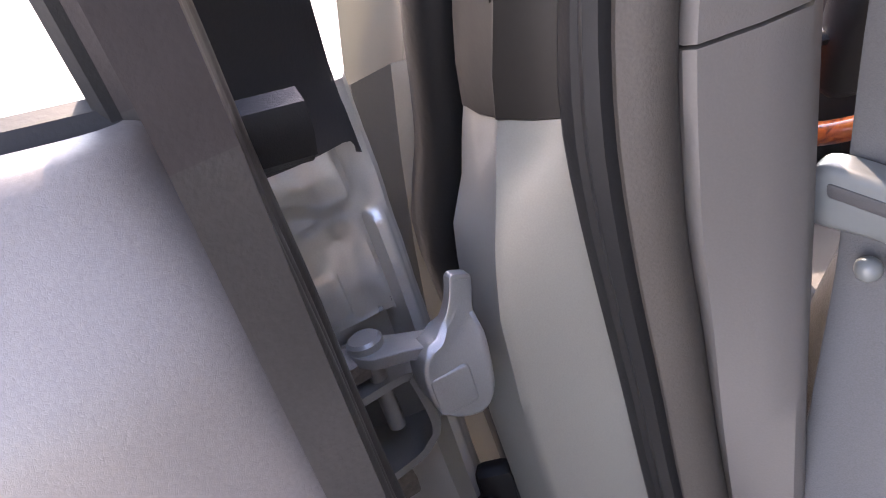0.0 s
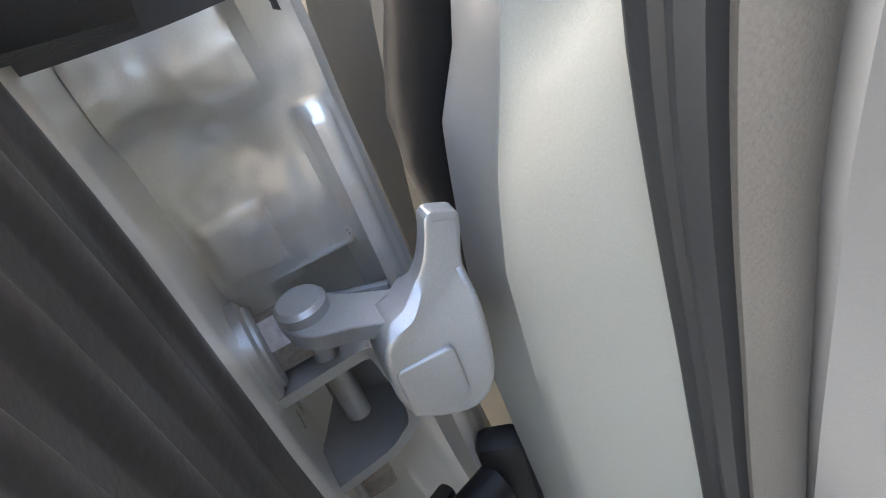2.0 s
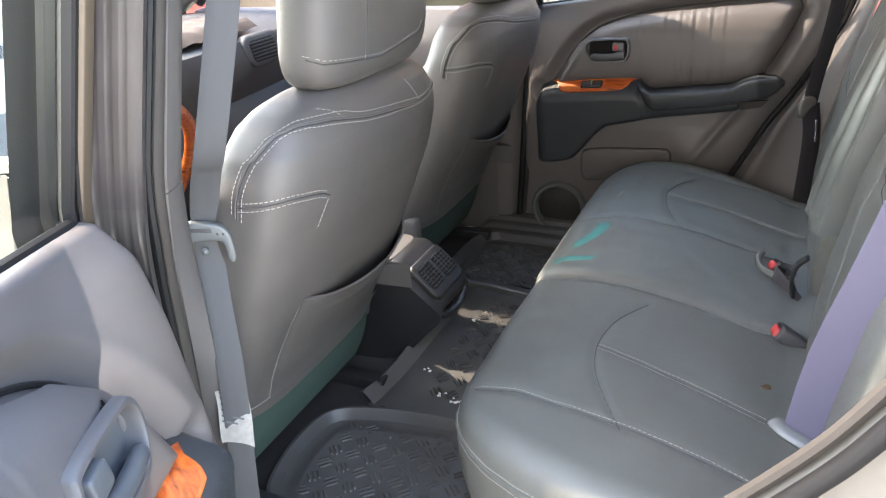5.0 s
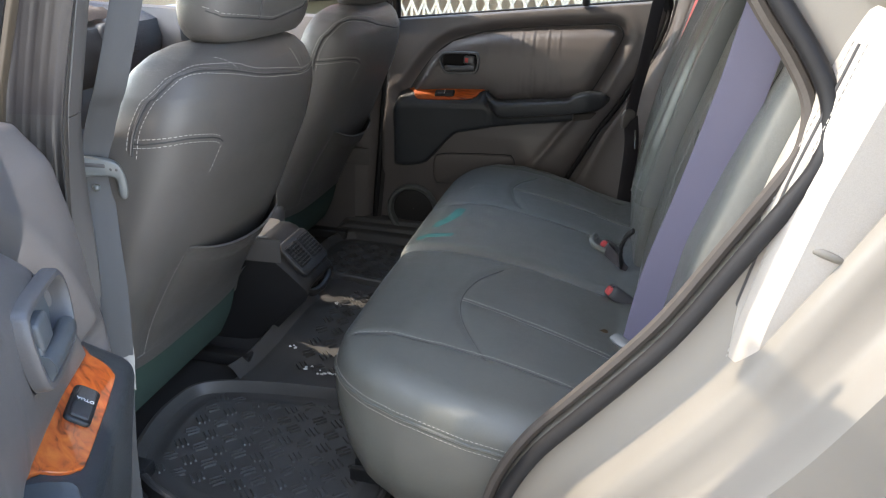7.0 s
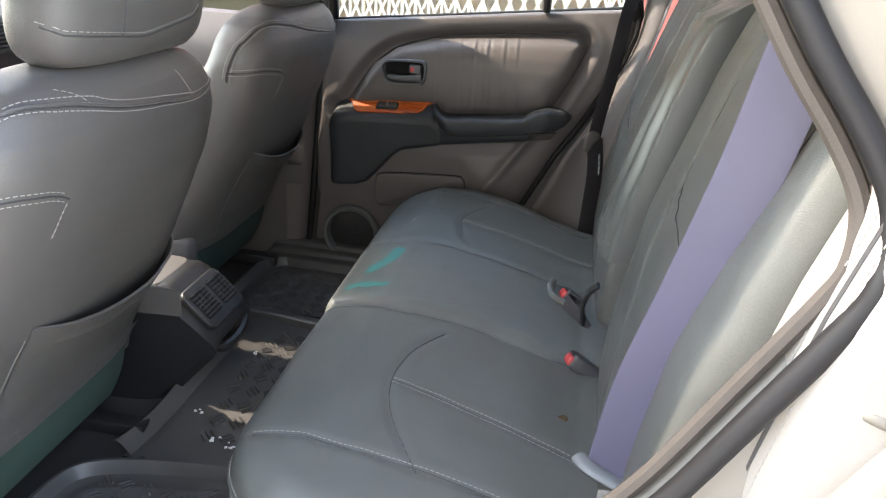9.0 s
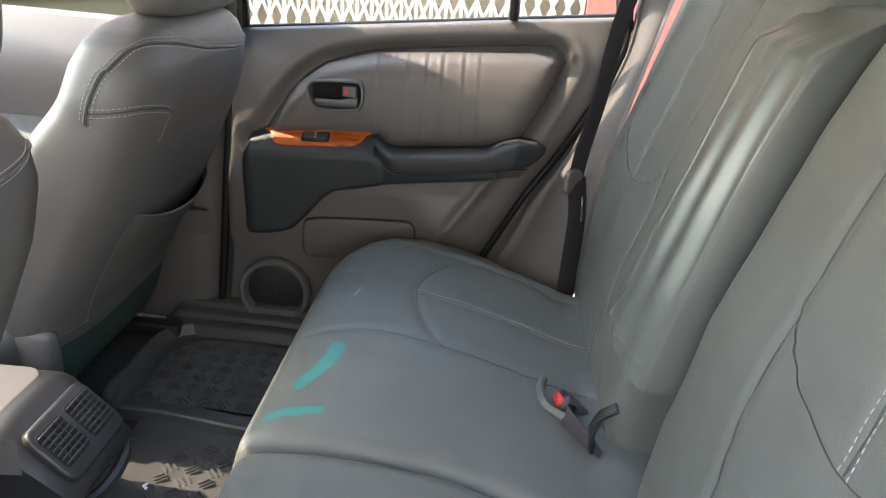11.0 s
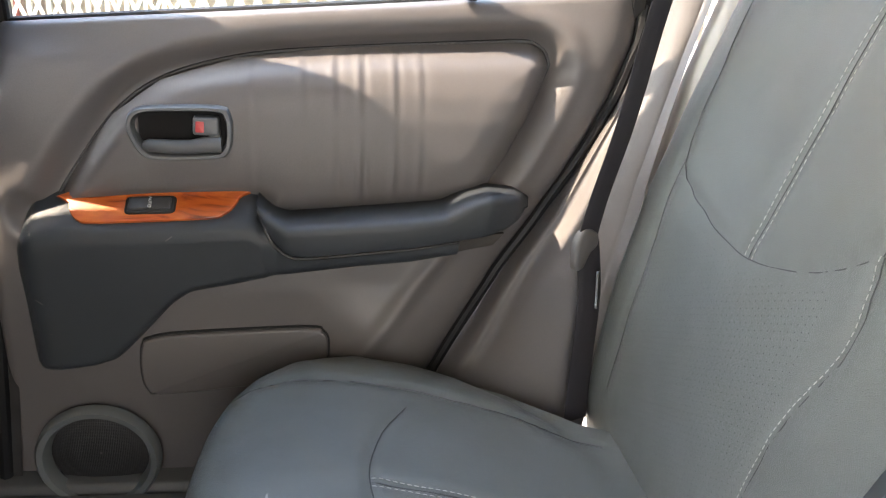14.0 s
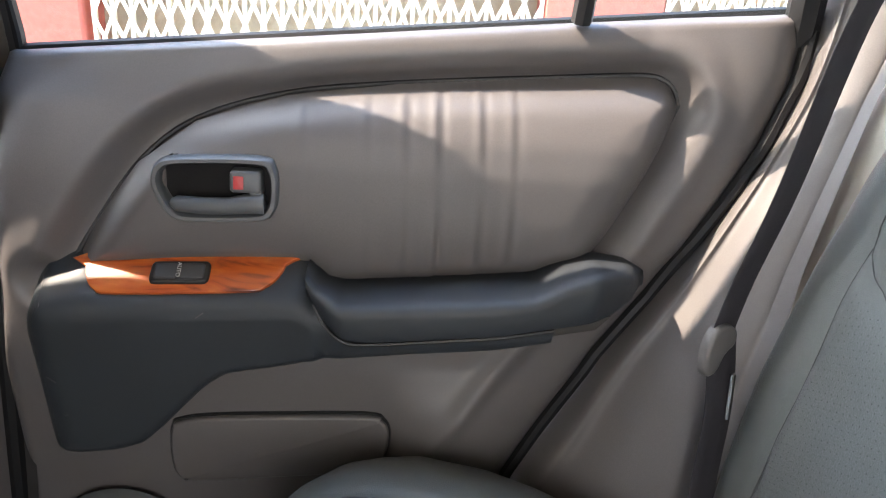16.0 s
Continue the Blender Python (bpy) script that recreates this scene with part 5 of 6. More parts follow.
# front seats
def front_seat(side, label):
    yc = MID + side * (0.407 if side < 0 else 0.395)
    seat = thing("car_seat", label, "car seat", "front seats", at=(-0.45, yc, 0.35))
    SEC = [(0.572, -0.222, 0.246, 0.17), (0.60, -0.214, 0.256, 0.185), (0.66, -0.186, 0.258, 0.19), (0.76, -0.134, 0.262, 0.185), (0.86, -0.088, 0.262, 0.175), (0.95, -0.050, 0.258, 0.165), (1.02, -0.030, 0.253, 0.155), (1.06, -0.028, 0.239, 0.145), (1.09, -0.034, 0.215, 0.125), (1.108, -0.044, 0.185, 0.10), (1.120, -0.056, 0.14, 0.07), (1.126, -0.066, 0.06, 0.03)]
    zs = [s[0] for s in SEC]
    rings = []
    fine = list(np.linspace(0.572, 1.05, 40)) + list(np.linspace(1.06, 1.126, 18))
    for z in fine:
        xr, hw, dp = (float(np.interp(z, zs, [s[i] for s in SEC])) for i in (1, 2, 3))
        row = []
        for g in np.linspace(0, 2 * math.pi, 73)[:-1]:
            cx, cy = math.cos(g), math.sin(g)
            sx = math.copysign(abs(cx) ** 0.55, cx)
            sy = math.copysign(abs(cy) ** 0.42, cy)
            x = xr - dp / 2 + dp / 2 * sx
            y = hw * sy
            if cx > 0:
                # a full belly on the back, with a dip where the pocket lies
                x += 0.012 * (1 - (y / hw) ** 2)
                x -= 0.006 * smooth01((0.80 - z) / 0.05) * smooth01((z - 0.60) / 0.05) * smooth01((0.2 - abs(y)) / 0.03)
                x += 0.004 * noise.noise(Vector((y * 6, z * 6, side * 3.0))) + 0.0010 * noise.noise(Vector((y * 30 + z * 12, z * 18, 8.0)))
            else:
                x -= 0.03 * smooth01((abs(y) - 0.15) / 0.06) * smooth01((1.02 - z) / 0.1)
            row.append(Vector((x, yc - side * y, z)))
        rings.append(row)
    back = part("backrest", skin(rings), SEAT_BACK, seat, "grey-brown vinyl backrest with pale double stitching")
    tr = tree_of(back)
    FWD = (-1, 0, 0)

    def line(pts, dz=0.0, dy=0.0):
        return [(0.4, yc + (p.x + dy) * -side, p.y + dz) for p in curve([(a, b, 0) for a, b in pts], 8)]
    # local sideways: positive towards the car's outside
    curve_down = [(0.157, 0.983), (0.168, 0.955), (0.174, 0.935)]
    tabs = [(0.108, 1.086), (0.122, 1.100), (0.150, 1.110)]
    tab2 = [(-0.115, 1.056), (-0.098, 1.08), (-0.08, 1.10)]
    side_out = lambda ln: [(-a, b) for a, b in ln]
    stitching(tr, [line(side_out(tabs)), line(side_out(tab2)), line(side_out(curve_down))], FWD, back, wide=0.0009)
    # welted seam up the outer edge, over the shoulder and across the top of the back panel
    welt = curve([(-0.120, 0.27, 0.985), (-0.113, 0.27, 1.02), (-0.100, 0.262, 1.055), (-0.075, 0.240, 1.088), (-0.050, 0.205, 1.104), (-0.035, 0.16, 1.096), (-0.03, 0.108, 1.085), (-0.02, 0.05, 1.074), (-0.02, -0.03, 1.063), (-0.02, -0.115, 1.053), (-0.02, -0.18, 1.055), (-0.04, -0.235, 1.07)], 8)

    def on_back(dx, dz, way=welt):
        out = []
        for p in way:
            hit, n, _, _ = tr.find_nearest(Vector((p.x + dx, yc + side * p.y, p.z + dz)))
            out.append(hit + n * 0.0006)
        return out
    part("welt", tube(on_back(0, 0), 0.0021, 6), SEAT_BACK, back, kind="stuff")
    part("seam", tube(on_back(0.003, -0.002), 0.0013, 5), SEAM, back, kind="stuff")
    flap_way = curve([(-0.115, 0.27, 1.001), (-0.07, 0.262, 1.003), (-0.035, 0.235, 1.002), (-0.02, 0.195, 0.996), (-0.02, 0.172, 0.991), (-0.02, 0.157, 0.983)], 8)
    part("seam", tube(on_back(0, 0, flap_way), 0.0012, 5), SEAM, back, kind="stuff")
    for dx, dz, way in ((0.009, -0.005, welt), (-0.006, 0.006, welt), (0, 0.006, flap_way), (0, -0.006, flap_way)):
        bm = bmesh.new()
        row = even(on_back(dx, dz, way), 0.0074)
        for a, b in zip(row, row[1:]):
            e = a.lerp(b, 0.64)
            bm = tube([a, e], 0.0006, 4, bm=bm)
        part("stitching", bm, THREAD, back, smooth=False, kind="stuff")
    # map pocket: a slack panel with an open, sagging mouth
    rows = []
    for s in np.linspace(0, 1, 44):
        y = 0.162 - 0.420 * s
        top = lerp([(-0.262, 0.794), (-0.23, 0.768), (-0.186, 0.753), (-0.112, 0.750), (-0.036, 0.757), (0.035, 0.768), (0.10, 0.786), (0.16, 0.809)], y)
        slack = 0.028 * math.sin(math.pi * s) ** 0.8
        row = []
        for v in list(np.linspace(0, 0.97, 21)) + [0.986, 0.995, 1.0]:
            z = 0.600 + (top - 0.600) * v
            got = laid(tr, [(0.4, yc + side * y, z)], FWD, 0.0)
            base = got[0][0] if got else Vector((-0.15, yc + side * y, z))
            row.append(base + Vector((0.0015 + slack * v ** 1.6, 0, 0)))
        lip = row[-1]
        row += [lip + Vector((-0.003, 0, 0.003)), lip + Vector((-0.007, 0, -0.001)), lip + Vector((-0.020, 0, -0.03))]
        rows.append(row)
    part("map_pocket", skin(rows, closed=False), SEAT_BACK, seat, "sagging seat-back map pocket")
    # loose skirt of the cover, lining, and seat base
    sk = []
    for s in np.linspace(0, 1, 30):
        y = -0.24 + 0.44 * s
        sk.append([Vector((-0.226 - 0.035 * k - 0.006 * math.sin(5 * k + 9 * s) * k, yc + side * y, 0.592 - (0.045 + 0.02 * (1 - s)) * k)) for k in np.linspace(0, 1, 8)])
    part("cover_skirt", skin(sk, closed=False), SEAT_BACK, seat, "loose hem of the seat cover")
    part("lining", skin([[Vector((-0.246 - 0.05 * k + 0.012 * math.sin(3 * k), yc - 0.225 + 0.45 * s, 0.575 - 0.155 * k)) for k in np.linspace(0, 1, 6)] + [Vector((-0.40, yc - 0.225 + 0.45 * s, 0.41))] for s in np.linspace(0, 1, 12)], closed=False), FOAM, seat, "exposed teal-grey lining under the backrest")
    part("seat_base", block((0.52, 0.56, 0.16), (-0.53, yc, 0.56), 0.05, 4), SEAT_BACK, seat)
    for dy in (-0.2, 0.2):
        part("seat_rail", block((0.55, 0.035, 0.03), (-0.48, yc + dy, 0.375), 0.006), PLASTIC_BLACK, seat)
    part("hinge_cover", block((0.13, 0.035, 0.20), (-0.285, yc + side * 0.240, 0.52), 0.016, 3), TRIM_PALE if side < 0 else PLASTIC_DARK, seat, "grey plastic recliner cover" if side < 0 else "charcoal plastic recliner cover")
    hr = headrest(-0.065, yc - side * 0.034, 1.232, 0.166, 0.118, 0.062, parent=seat, label="rounded grey vinyl headrest")
    th = tree_of(hr)
    hl = [[(0.4, yc + 0.147 * math.sin(g) * 0.98, 1.150 + 0.015 * abs(math.sin(g)) + 0.09 * max(0, abs(math.sin(g)) - 0.85)) for g in np.linspace(-1.35, 1.35, 40)], [(0.4, yc + side * 0.045, z) for z in np.linspace(1.155, 1.345, 20)]]
    seam(th, [hl[0], hl[1]], FWD, hr, r=0.0012)
    stitching(th, [[(a, b, c + 0.005) for a, b, c in hl[0]]], FWD, hr, wide=0.0009)
    stitching(tr, [[(0.4, yc + y, 0.600) for y in np.linspace(-0.235, 0.235, 70)]], FWD, back, wide=0.0011)
    stitching(tr, [[(0.4, yc + side * 0.168, z) for z in np.linspace(0.60, 0.80, 30)]], FWD, back, wide=0.0009)
    for dy in (-0.05, 0.05):
        part("headrest_post", tube([(-0.092, yc + dy, 1.08), (-0.090, yc + dy, 1.18)], 0.006, 8), CHROME, seat)
    return seat


front_seat(-1, "driver's grey-brown vinyl seat, pale double stitching, sagging map pocket")
passenger = front_seat(-1, "passenger's grey-brown vinyl seat, pale double stitching, sagging map pocket")
passenger.location += Vector((-0.060, 0.805, 0))           # slid further forward than the driver's


# ---- belts ----
fb = thing("driver_seat_belt", "grey driver's seat belt on the centre pillar with a paper tag", "seat belt", "seat belts", at=(-0.15, -0.66, 0.4))
fb_line = curve([(-0.060, -0.560, 1.46), (-0.095, -0.605, 1.25), (-0.130, -0.635, 1.09), (-0.158, -0.626, 1.04), (-0.182, -0.618, 0.985), (-0.186, -0.622, 0.92), (-0.174, -0.640, 0.85), (-0.162, -0.655, 0.78), (-0.160, -0.664, 0.70), (-0.165, -0.672, 0.60), (-0.172, -0.675, 0.50), (-0.175, -0.675, 0.38)], 6)
fb_line = [p + Vector((0.018, -0.013, 0.008)) for p in fb_line]
part("webbing", ribbon(fb_line, 0.038, 0.0018, (0.75, 0.66, 0)), BELT, fb, "grey ribbed belt webbing")


def on_belt(a, b, h):
    """Across the driver's belt at its tongue: a sideways, b up, h towards the doorway."""
    return Vector((-0.163 + 0.70 * a + 0.66 * (h - 0.004), -0.640 + 0.42 * a - 0.75 * (h - 0.004), 0.967 + b - 0.10 * a))


hook = [(-0.038, -0.010), (-0.034, 0.006), (-0.022, 0.014), (0.010, 0.014), (0.030, 0.010), (0.040, -0.002), (0.044, -0.024), (0.042, -0.040), (0.035, -0.044), (0.029, -0.038), (0.028, -0.020), (0.022, -0.012), (0.0, -0.011), (-0.028, -0.014)]
tg = part("tongue", plate([(p.x, p.y) for p in curve([(a, b, 0) for a, b in hook], 4, True)], 0.013, 0.004, on_belt), BUCKLE, fb, "grey plastic belt tongue")
part("grip_mark", plate(rounded(-0.022, 0.002, 0.012, 0.008, 0.002), 0.0136, 0.0004, on_belt), PLASTIC_DARK, tg)
for k in (0.020, 0.029):
    part("grip_mark", plate(rounded(k - 0.002, -0.002, k + 0.002, 0.002, 0.0015), 0.0136, 0.0004, on_belt), PLASTIC_DARK, tg)
part("stop_button", bend(block((0.010, 0.010, 0.010), (0, 0, 0), 0.0042, 3), lambda c: c + Vector((-0.166, -0.643, 0.938))), BUCKLE, tg)
tag_rows = []
for v in np.linspace(0, 1, 14):
    z = 0.768 - 0.118 * v
    sway = 0.006 * math.sin(5 * v)
    tag_rows.append([Vector((-0.158 + 0.018 * v + (k - 0.5) * 0.036 + 0.004 * math.sin(6 * k + 4 * v), -0.674 - 0.012 * v + (k - 0.5) * 0.026 + sway * 0.5, z + 0.006 * math.sin(3 * k) - 0.020 * k)) for k in np.linspace(0, 1, 8)])
tag = part("paper_tag", skin(tag_rows, closed=False), PAPER, fb, "crumpled printed paper care tag")
bars = bmesh.new()
for i in range(9):
    a = tag_rows[1 + i][1]
    b = tag_rows[1 + i][6]
    n = (tag_rows[2 + i][1] - a)
    o = Vector((0.0008, -0.0008, 0))
    h = n * 0.35
    m = a + (b - a) * (0.5 + 0.45 * ((i * 7) % 5) / 5)
    v = [bars.verts.new(q + o) for q in (a, m, m + h, a + h)]
    bars.faces.new(v)
part("print_bars", bars, INK, tag, smooth=False)

fbelt = thing("far_rear_belt", "dark grey rear seat belt beside the far bolster", "seat belt", "seat belts", at=(0.6, 0.62, 0.56))
part("webbing", ribbon(curve([(0.665, 0.600, 1.36), (0.640, 0.610, 1.24), (0.620, 0.620, 1.15), (0.606, 0.632, 1.0), (0.592, 0.642, 0.90), (0.586, 0.646, 0.835)], 6), 0.038, 0.0018, [(0.85, 0.5, 0.05)] * 31), BELT_BLACK, fbelt, "dark grey webbing")
part("webbing", ribbon(curve([(0.588, 0.646, 0.835), (0.600, 0.640, 0.76), (0.600, 0.628, 0.66), (0.598, 0.612, 0.585)], 6), 0.046, 0.0018, [(0.85, 0.5, 0.0)] * 19), BELT_BLACK, fbelt, "dark grey webbing")
FAR_TONGUE = pose(0.578, 0.640, 0.830, -8, 14, 25)
part("guide", bend(plate([(p.x, p.y) for p in curve([(a, b, 0) for a, b in ((-0.016, -0.020), (-0.020, 0.004), (-0.014, 0.022), (0.002, 0.028), (0.016, 0.022), (0.018, 0.008), (0.008, -0.004), (0.002, -0.022), (-0.008, -0.028))], 4, True)], 0.012, 0.005, lambda a, b, h: Vector((a, -h, b))), lambda c: FAR_TONGUE @ c), TRIM_PALE, fbelt, "pale grey plastic belt tongue")
part("anchor_strip", tube([(0.606, 0.640, 0.80), (0.612, 0.640, 0.745)], 0.003, 6), CHROME, fbelt)

nbelt = thing("near_rear_belt", "violet-grey sunlit rear seat belt with grey plastic anchor", "seat belt", "seat belts", at=(0.62, -0.58, 0.66))
part("webbing", ribbon(curve([(0.735, -0.580, 1.42), (0.696, -0.556, 1.25), (0.676, -0.542, 1.114), (0.650, -0.526, 0.976), (0.622, -0.520, 0.85), (0.608, -0.528, 0.742)], 7), 0.058, 0.0018, [(0.90, -0.36, 0.0)] * 36), BELT_PURPLE, nbelt, "violet-grey belt webbing")
part("anchor", tube(curve([(0.572, -0.512, 0.746), (0.584, -0.526, 0.744), (0.612, -0.538, 0.738), (0.642, -0.548, 0.730), (0.648, -0.552, 0.722)], 6), 0.011, 10, flat=0.6), BUCKLE, nbelt, "grey plastic belt tongue")
part("anchor_label", block((0.02, 0.002, 0.022), (0.606, -0.540, 0.716), 0.0005), PAPER, nbelt)


def belt_buckle(at, lean, label):
    b = thing("belt_buckle", label, "belt buckle", "rear belt buckles", at=at)
    m = Matrix.Translation(at) @ Matrix.Rotation(radians(lean), 4, "Y") @ Matrix.Rotation(radians(18), 4, "Z")
    part("housing", bend(block((0.030, 0.040, 0.065), (0, 0, -0.012), 0.007, 3), lambda c: m @ c), PLASTIC_DARK, b)
    part("release_button", bend(block((0.018, 0.034, 0.012), (-0.002, 0, 0.019), 0.004, 2), lambda c: m @ c), RED, b, "worn red release button")
    part("slot", bend(block((0.005, 0.026, 0.004), (0.010, 0, 0.0205), 0.001, 1), lambda c: m @ c), PLASTIC_BLACK, b)
    return b


belt_buckle((0.567, 0.150, 0.622), -52, "belt buckle with a red release button by the seat crease")
belt_buckle((0.586, -0.102, 0.622), -58, "belt buckle with a red release button between cushions")
loop = thing("belt_strap_loop", "loose dark belt strap and elastic loop in the seat crease", "strap", at=(0.57, 0.1, 0.6))
part("strap", ribbon(curve([(0.572, 0.13, 0.62), (0.556, 0.105, 0.638), (0.575, 0.07, 0.630), (0.60, 0.04, 0.615)], 5), 0.03, 0.002, (0.2, 0.2, 1)), BELT_BLACK, loop)
for k in range(3):
    part("elastic", tube(curve([(0.600 - 0.004 * k, 0.062 - 0.006 * k, 0.615), (0.585, 0.045 - 0.007 * k, 0.66), (0.590, 0.03 - 0.007 * k, 0.70), (0.605, 0.015 - 0.006 * k, 0.725)], 6), 0.004, 6), PLASTIC_BLACK, loop)
part("opening_rim", tube(curve([(0.528, 0.20, 0.634), (0.522, 0.165, 0.636), (0.530, 0.125, 0.636), (0.556, 0.105, 0.632)], 6), 0.007, 8), LEATHER, loop)


# ---- floor mats and centre console ----
def tread(x0, x1, y0, y1, z, slope=None, pitch=0.040):
    """Rows of short raised bars, turned alternately."""
    bm = bmesh.new()
    i = 0
    for gx in np.arange(x0, x1, pitch):
        j = 0
        for gy in np.arange(y0, y1, pitch):
            a = radians(45 if (i + j) % 2 else -45)
            for k in (-1, 0, 1):
                cx, cy = gx + pitch / 2 - math.sin(a) * k * 0.0095, gy + pitch / 2 + math.cos(a) * k * 0.0095
                dx, dy = math.cos(a) * (0.0155 - 0.003 * abs(k)), math.sin(a) * (0.0155 - 0.003 * abs(k))
                nx, ny = -math.sin(a) * 0.0024, math.cos(a) * 0.0024
                zz = z if slope is None else slope(cx, cy)
                foot = ((-dx - nx, -dy - ny), (-dx + nx, -dy + ny), (dx + nx, dy + ny), (dx - nx, dy - ny))
                head = ((-dx * 0.8 - nx * 0.4, -dy * 0.8 - ny * 0.4), (-dx * 0.8 + nx * 0.4, -dy * 0.8 + ny * 0.4), (dx * 0.8 + nx * 0.4, dy * 0.8 + ny * 0.4), (dx * 0.8 - nx * 0.4, dy * 0.8 - ny * 0.4))
                base = [bm.verts.new((cx + p, cy + q, zz - 0.001)) for p, q in foot]
                top = [bm.verts.new((cx + p, cy + q, zz + 0.0042)) for p, q in head]
                bm.faces.new(top)
                for m in range(4):
                    bm.faces.new((base[m], base[(m + 1) % 4], top[(m + 1) % 4], top[m]))
            j += 1
        i += 1
    return bm


def floor_mat(outline, z, label, treads):
    mat = thing("floor_mat", label, "floor mat", "rubber floor mats", at=(sum(p[0] for p in outline) / len(outline), sum(p[1] for p in outline) / len(outline), z))
    rim = curve([(a, b, 0) for a, b in outline], 6, True)
    cen = sum(rim, Vector()) / len(rim)
    rows = []
    for d, h in ((0.0, 0.0), (0.0, 0.026), (0.004, 0.030), (0.010, 0.030), (0.015, 0.024), (0.022, 0.008), (0.030, 0.005), (0.045, 0.005), (0.052, 0.008), (0.060, 0.008), (0.066, 0.0045)):
        row = []
        for i, p in enumerate(rim):
            t = (rim[(i + 1) % len(rim)] - rim[i - 1]).normalized()
            n = Vector((-t.y, t.x, 0))
            if n.dot(cen - p) < 0:
                n = -n
            q = p + n * d
            row.append(Vector((q.x, q.y, z + h)))
        rows.append(row)
    part("mat_tray", skin(rows), MAT, mat, "black rubber mat tray with raised rim")
    for x0, x1, y0, y1 in treads:
        part("tread_bar", tread(x0, x1, y0, y1, z + 0.0045), MAT, mat, smooth=False, kind="stuff")
    return mat


FLOOR = 0.352
floor_mat([(-0.285, -0.47), (-0.292, -0.36), (-0.262, -0.285), (-0.15, -0.245), (0.04, -0.225), (0.20, -0.24), (0.22, -0.40), (0.20, -0.60), (0.02, -0.655), (-0.15, -0.62), (-0.25, -0.555)], FLOOR, "black rubber tread-plate floor mat behind the driver's seat", [(-0.23, -0.06, -0.56, -0.31), (-0.04, 0.16, -0.58, -0.29)])
floor_mat([(-0.30, 0.34), (-0.15, 0.32), (0.04, 0.30), (0.20, 0.32), (0.22, 0.48), (0.18, 0.655), (0.0, 0.685), (-0.20, 0.68), (-0.30, 0.62), (-0.315, 0.48)], FLOOR, "black rubber tread-plate floor mat behind the passenger's seat", [(-0.26, 0.14, 0.38, 0.61)])
# ridged outer lip of the far mat under the door
rows = []
for x in np.linspace(-0.335, 0.16, 40):
    up = smooth01((x + 0.340) / 0.05) * smooth01((0.22 - x) / 0.12)
    rows.append([Vector((x, y, 0.358 + (z - 0.358) * up)) for y, z in ((0.645, 0.355), (0.652, 0.378), (0.657, 0.382), (0.676, 0.385), (0.681, 0.376), (0.685, 0.392), (0.690, 0.396), (0.706, 0.400), (0.711, 0.390), (0.715, 0.408), (0.720, 0.412), (0.745, 0.418), (0.752, 0.405), (0.752, 0.36))])
part("ribbed_lip", skin(rows, closed=False), MAT, bpy.data.objects["floor_mat.001"], "stepped rubber lip rising to the door")
bridge = thing("tunnel_mat", "black rubber bridge mat over the centre tunnel with modelled sun flecks", "floor mat", "rubber floor mats", at=(-0.05, 0.04, 0.39))


def hump(x, y):
    return 0.362 + 0.046 * (0.5 + 0.5 * math.cos(math.pi * max(-1, min(1, (y - MID) / 0.25))))


rows = []
for y in np.linspace(-0.235, 0.325, 40):
    x0 = -0.205 + 0.02 * math.cos((y - MID) * 8)
    row = []
    for s in np.linspace(0, 1, 24):
        x = x0 + (0.26 - x0) * s
        row.append(Vector((x, y, hump(x, y) + 0.012 * math.exp(-((s - 0.10) / 0.02) ** 2) + 0.006 * math.exp(-((s - 0.17) / 0.012) ** 2))))
    row.insert(0, Vector((x0 - 0.002, y, hump(x0, y) - 0.01)))
    rows.append(row)
part("mat_sheet", skin(rows, closed=False), MAT, bridge)
part("tread_bar", tread(-0.11, 0.10, -0.17, 0.26, 0, lambda x, y: hump(x, y) + 0.0005), MAT, bridge, smooth=False, kind="stuff")
lip = [(-0.215 + 0.03 * math.cos((y - MID) * 8), y, hump(0, y) + 0.035 + 0.01 * math.sin(11 * y)) for y in np.linspace(-0.23, 0.14, 24)]
part("raised_lip", skin([[Vector(p) + Vector((0.035, 0, -0.040)) for p in lip], [Vector(p) + Vector((0.012, 0, -0.008)) for p in lip], [Vector(p) for p in lip], [Vector(p) + Vector((-0.006, 0, -0.004)) for p in lip]], closed=False), MAT, bridge, "curled rubber lip")
# small white chips modelled in place of sun flecks on the mat
frag = bmesh.new()
random.seed(4)
for x, y, n in ((-0.068, -0.158, 4), (-0.035, -0.165, 6), (-0.008, -0.160, 5), (0.06, 0.10, 3), (-0.105, 0.10, 3), (-0.130, -0.10, 3), (-0.185, 0.02, 2)):
    for _ in range(n):
        a = random.uniform(0, 6.28)
        cx, cy = x + random.uniform(-0.012, 0.014), y + random.uniform(-0.008, 0.008)
        r = random.uniform(0.003, 0.006)
        zz = hump(cx, cy) + 0.004
        p = [Vector((cx + r * random.uniform(0.5, 1.3) * math.cos(a + g), cy + r * random.uniform(0.4, 1.0) * math.sin(a + g), zz)) for g in (0, 1.6, 3.1, 4.7)]
        top = frag.verts.new(Vector((cx, cy, zz + 0.004)))
        vs = [frag.verts.new(q) for q in p]
        for k in range(4):
            frag.faces.new((vs[k], vs[(k + 1) % 4], top))
part("paint_flakes", frag, WHITE, bridge, "white chips standing for sun flecks", smooth=False, kind="stuff")

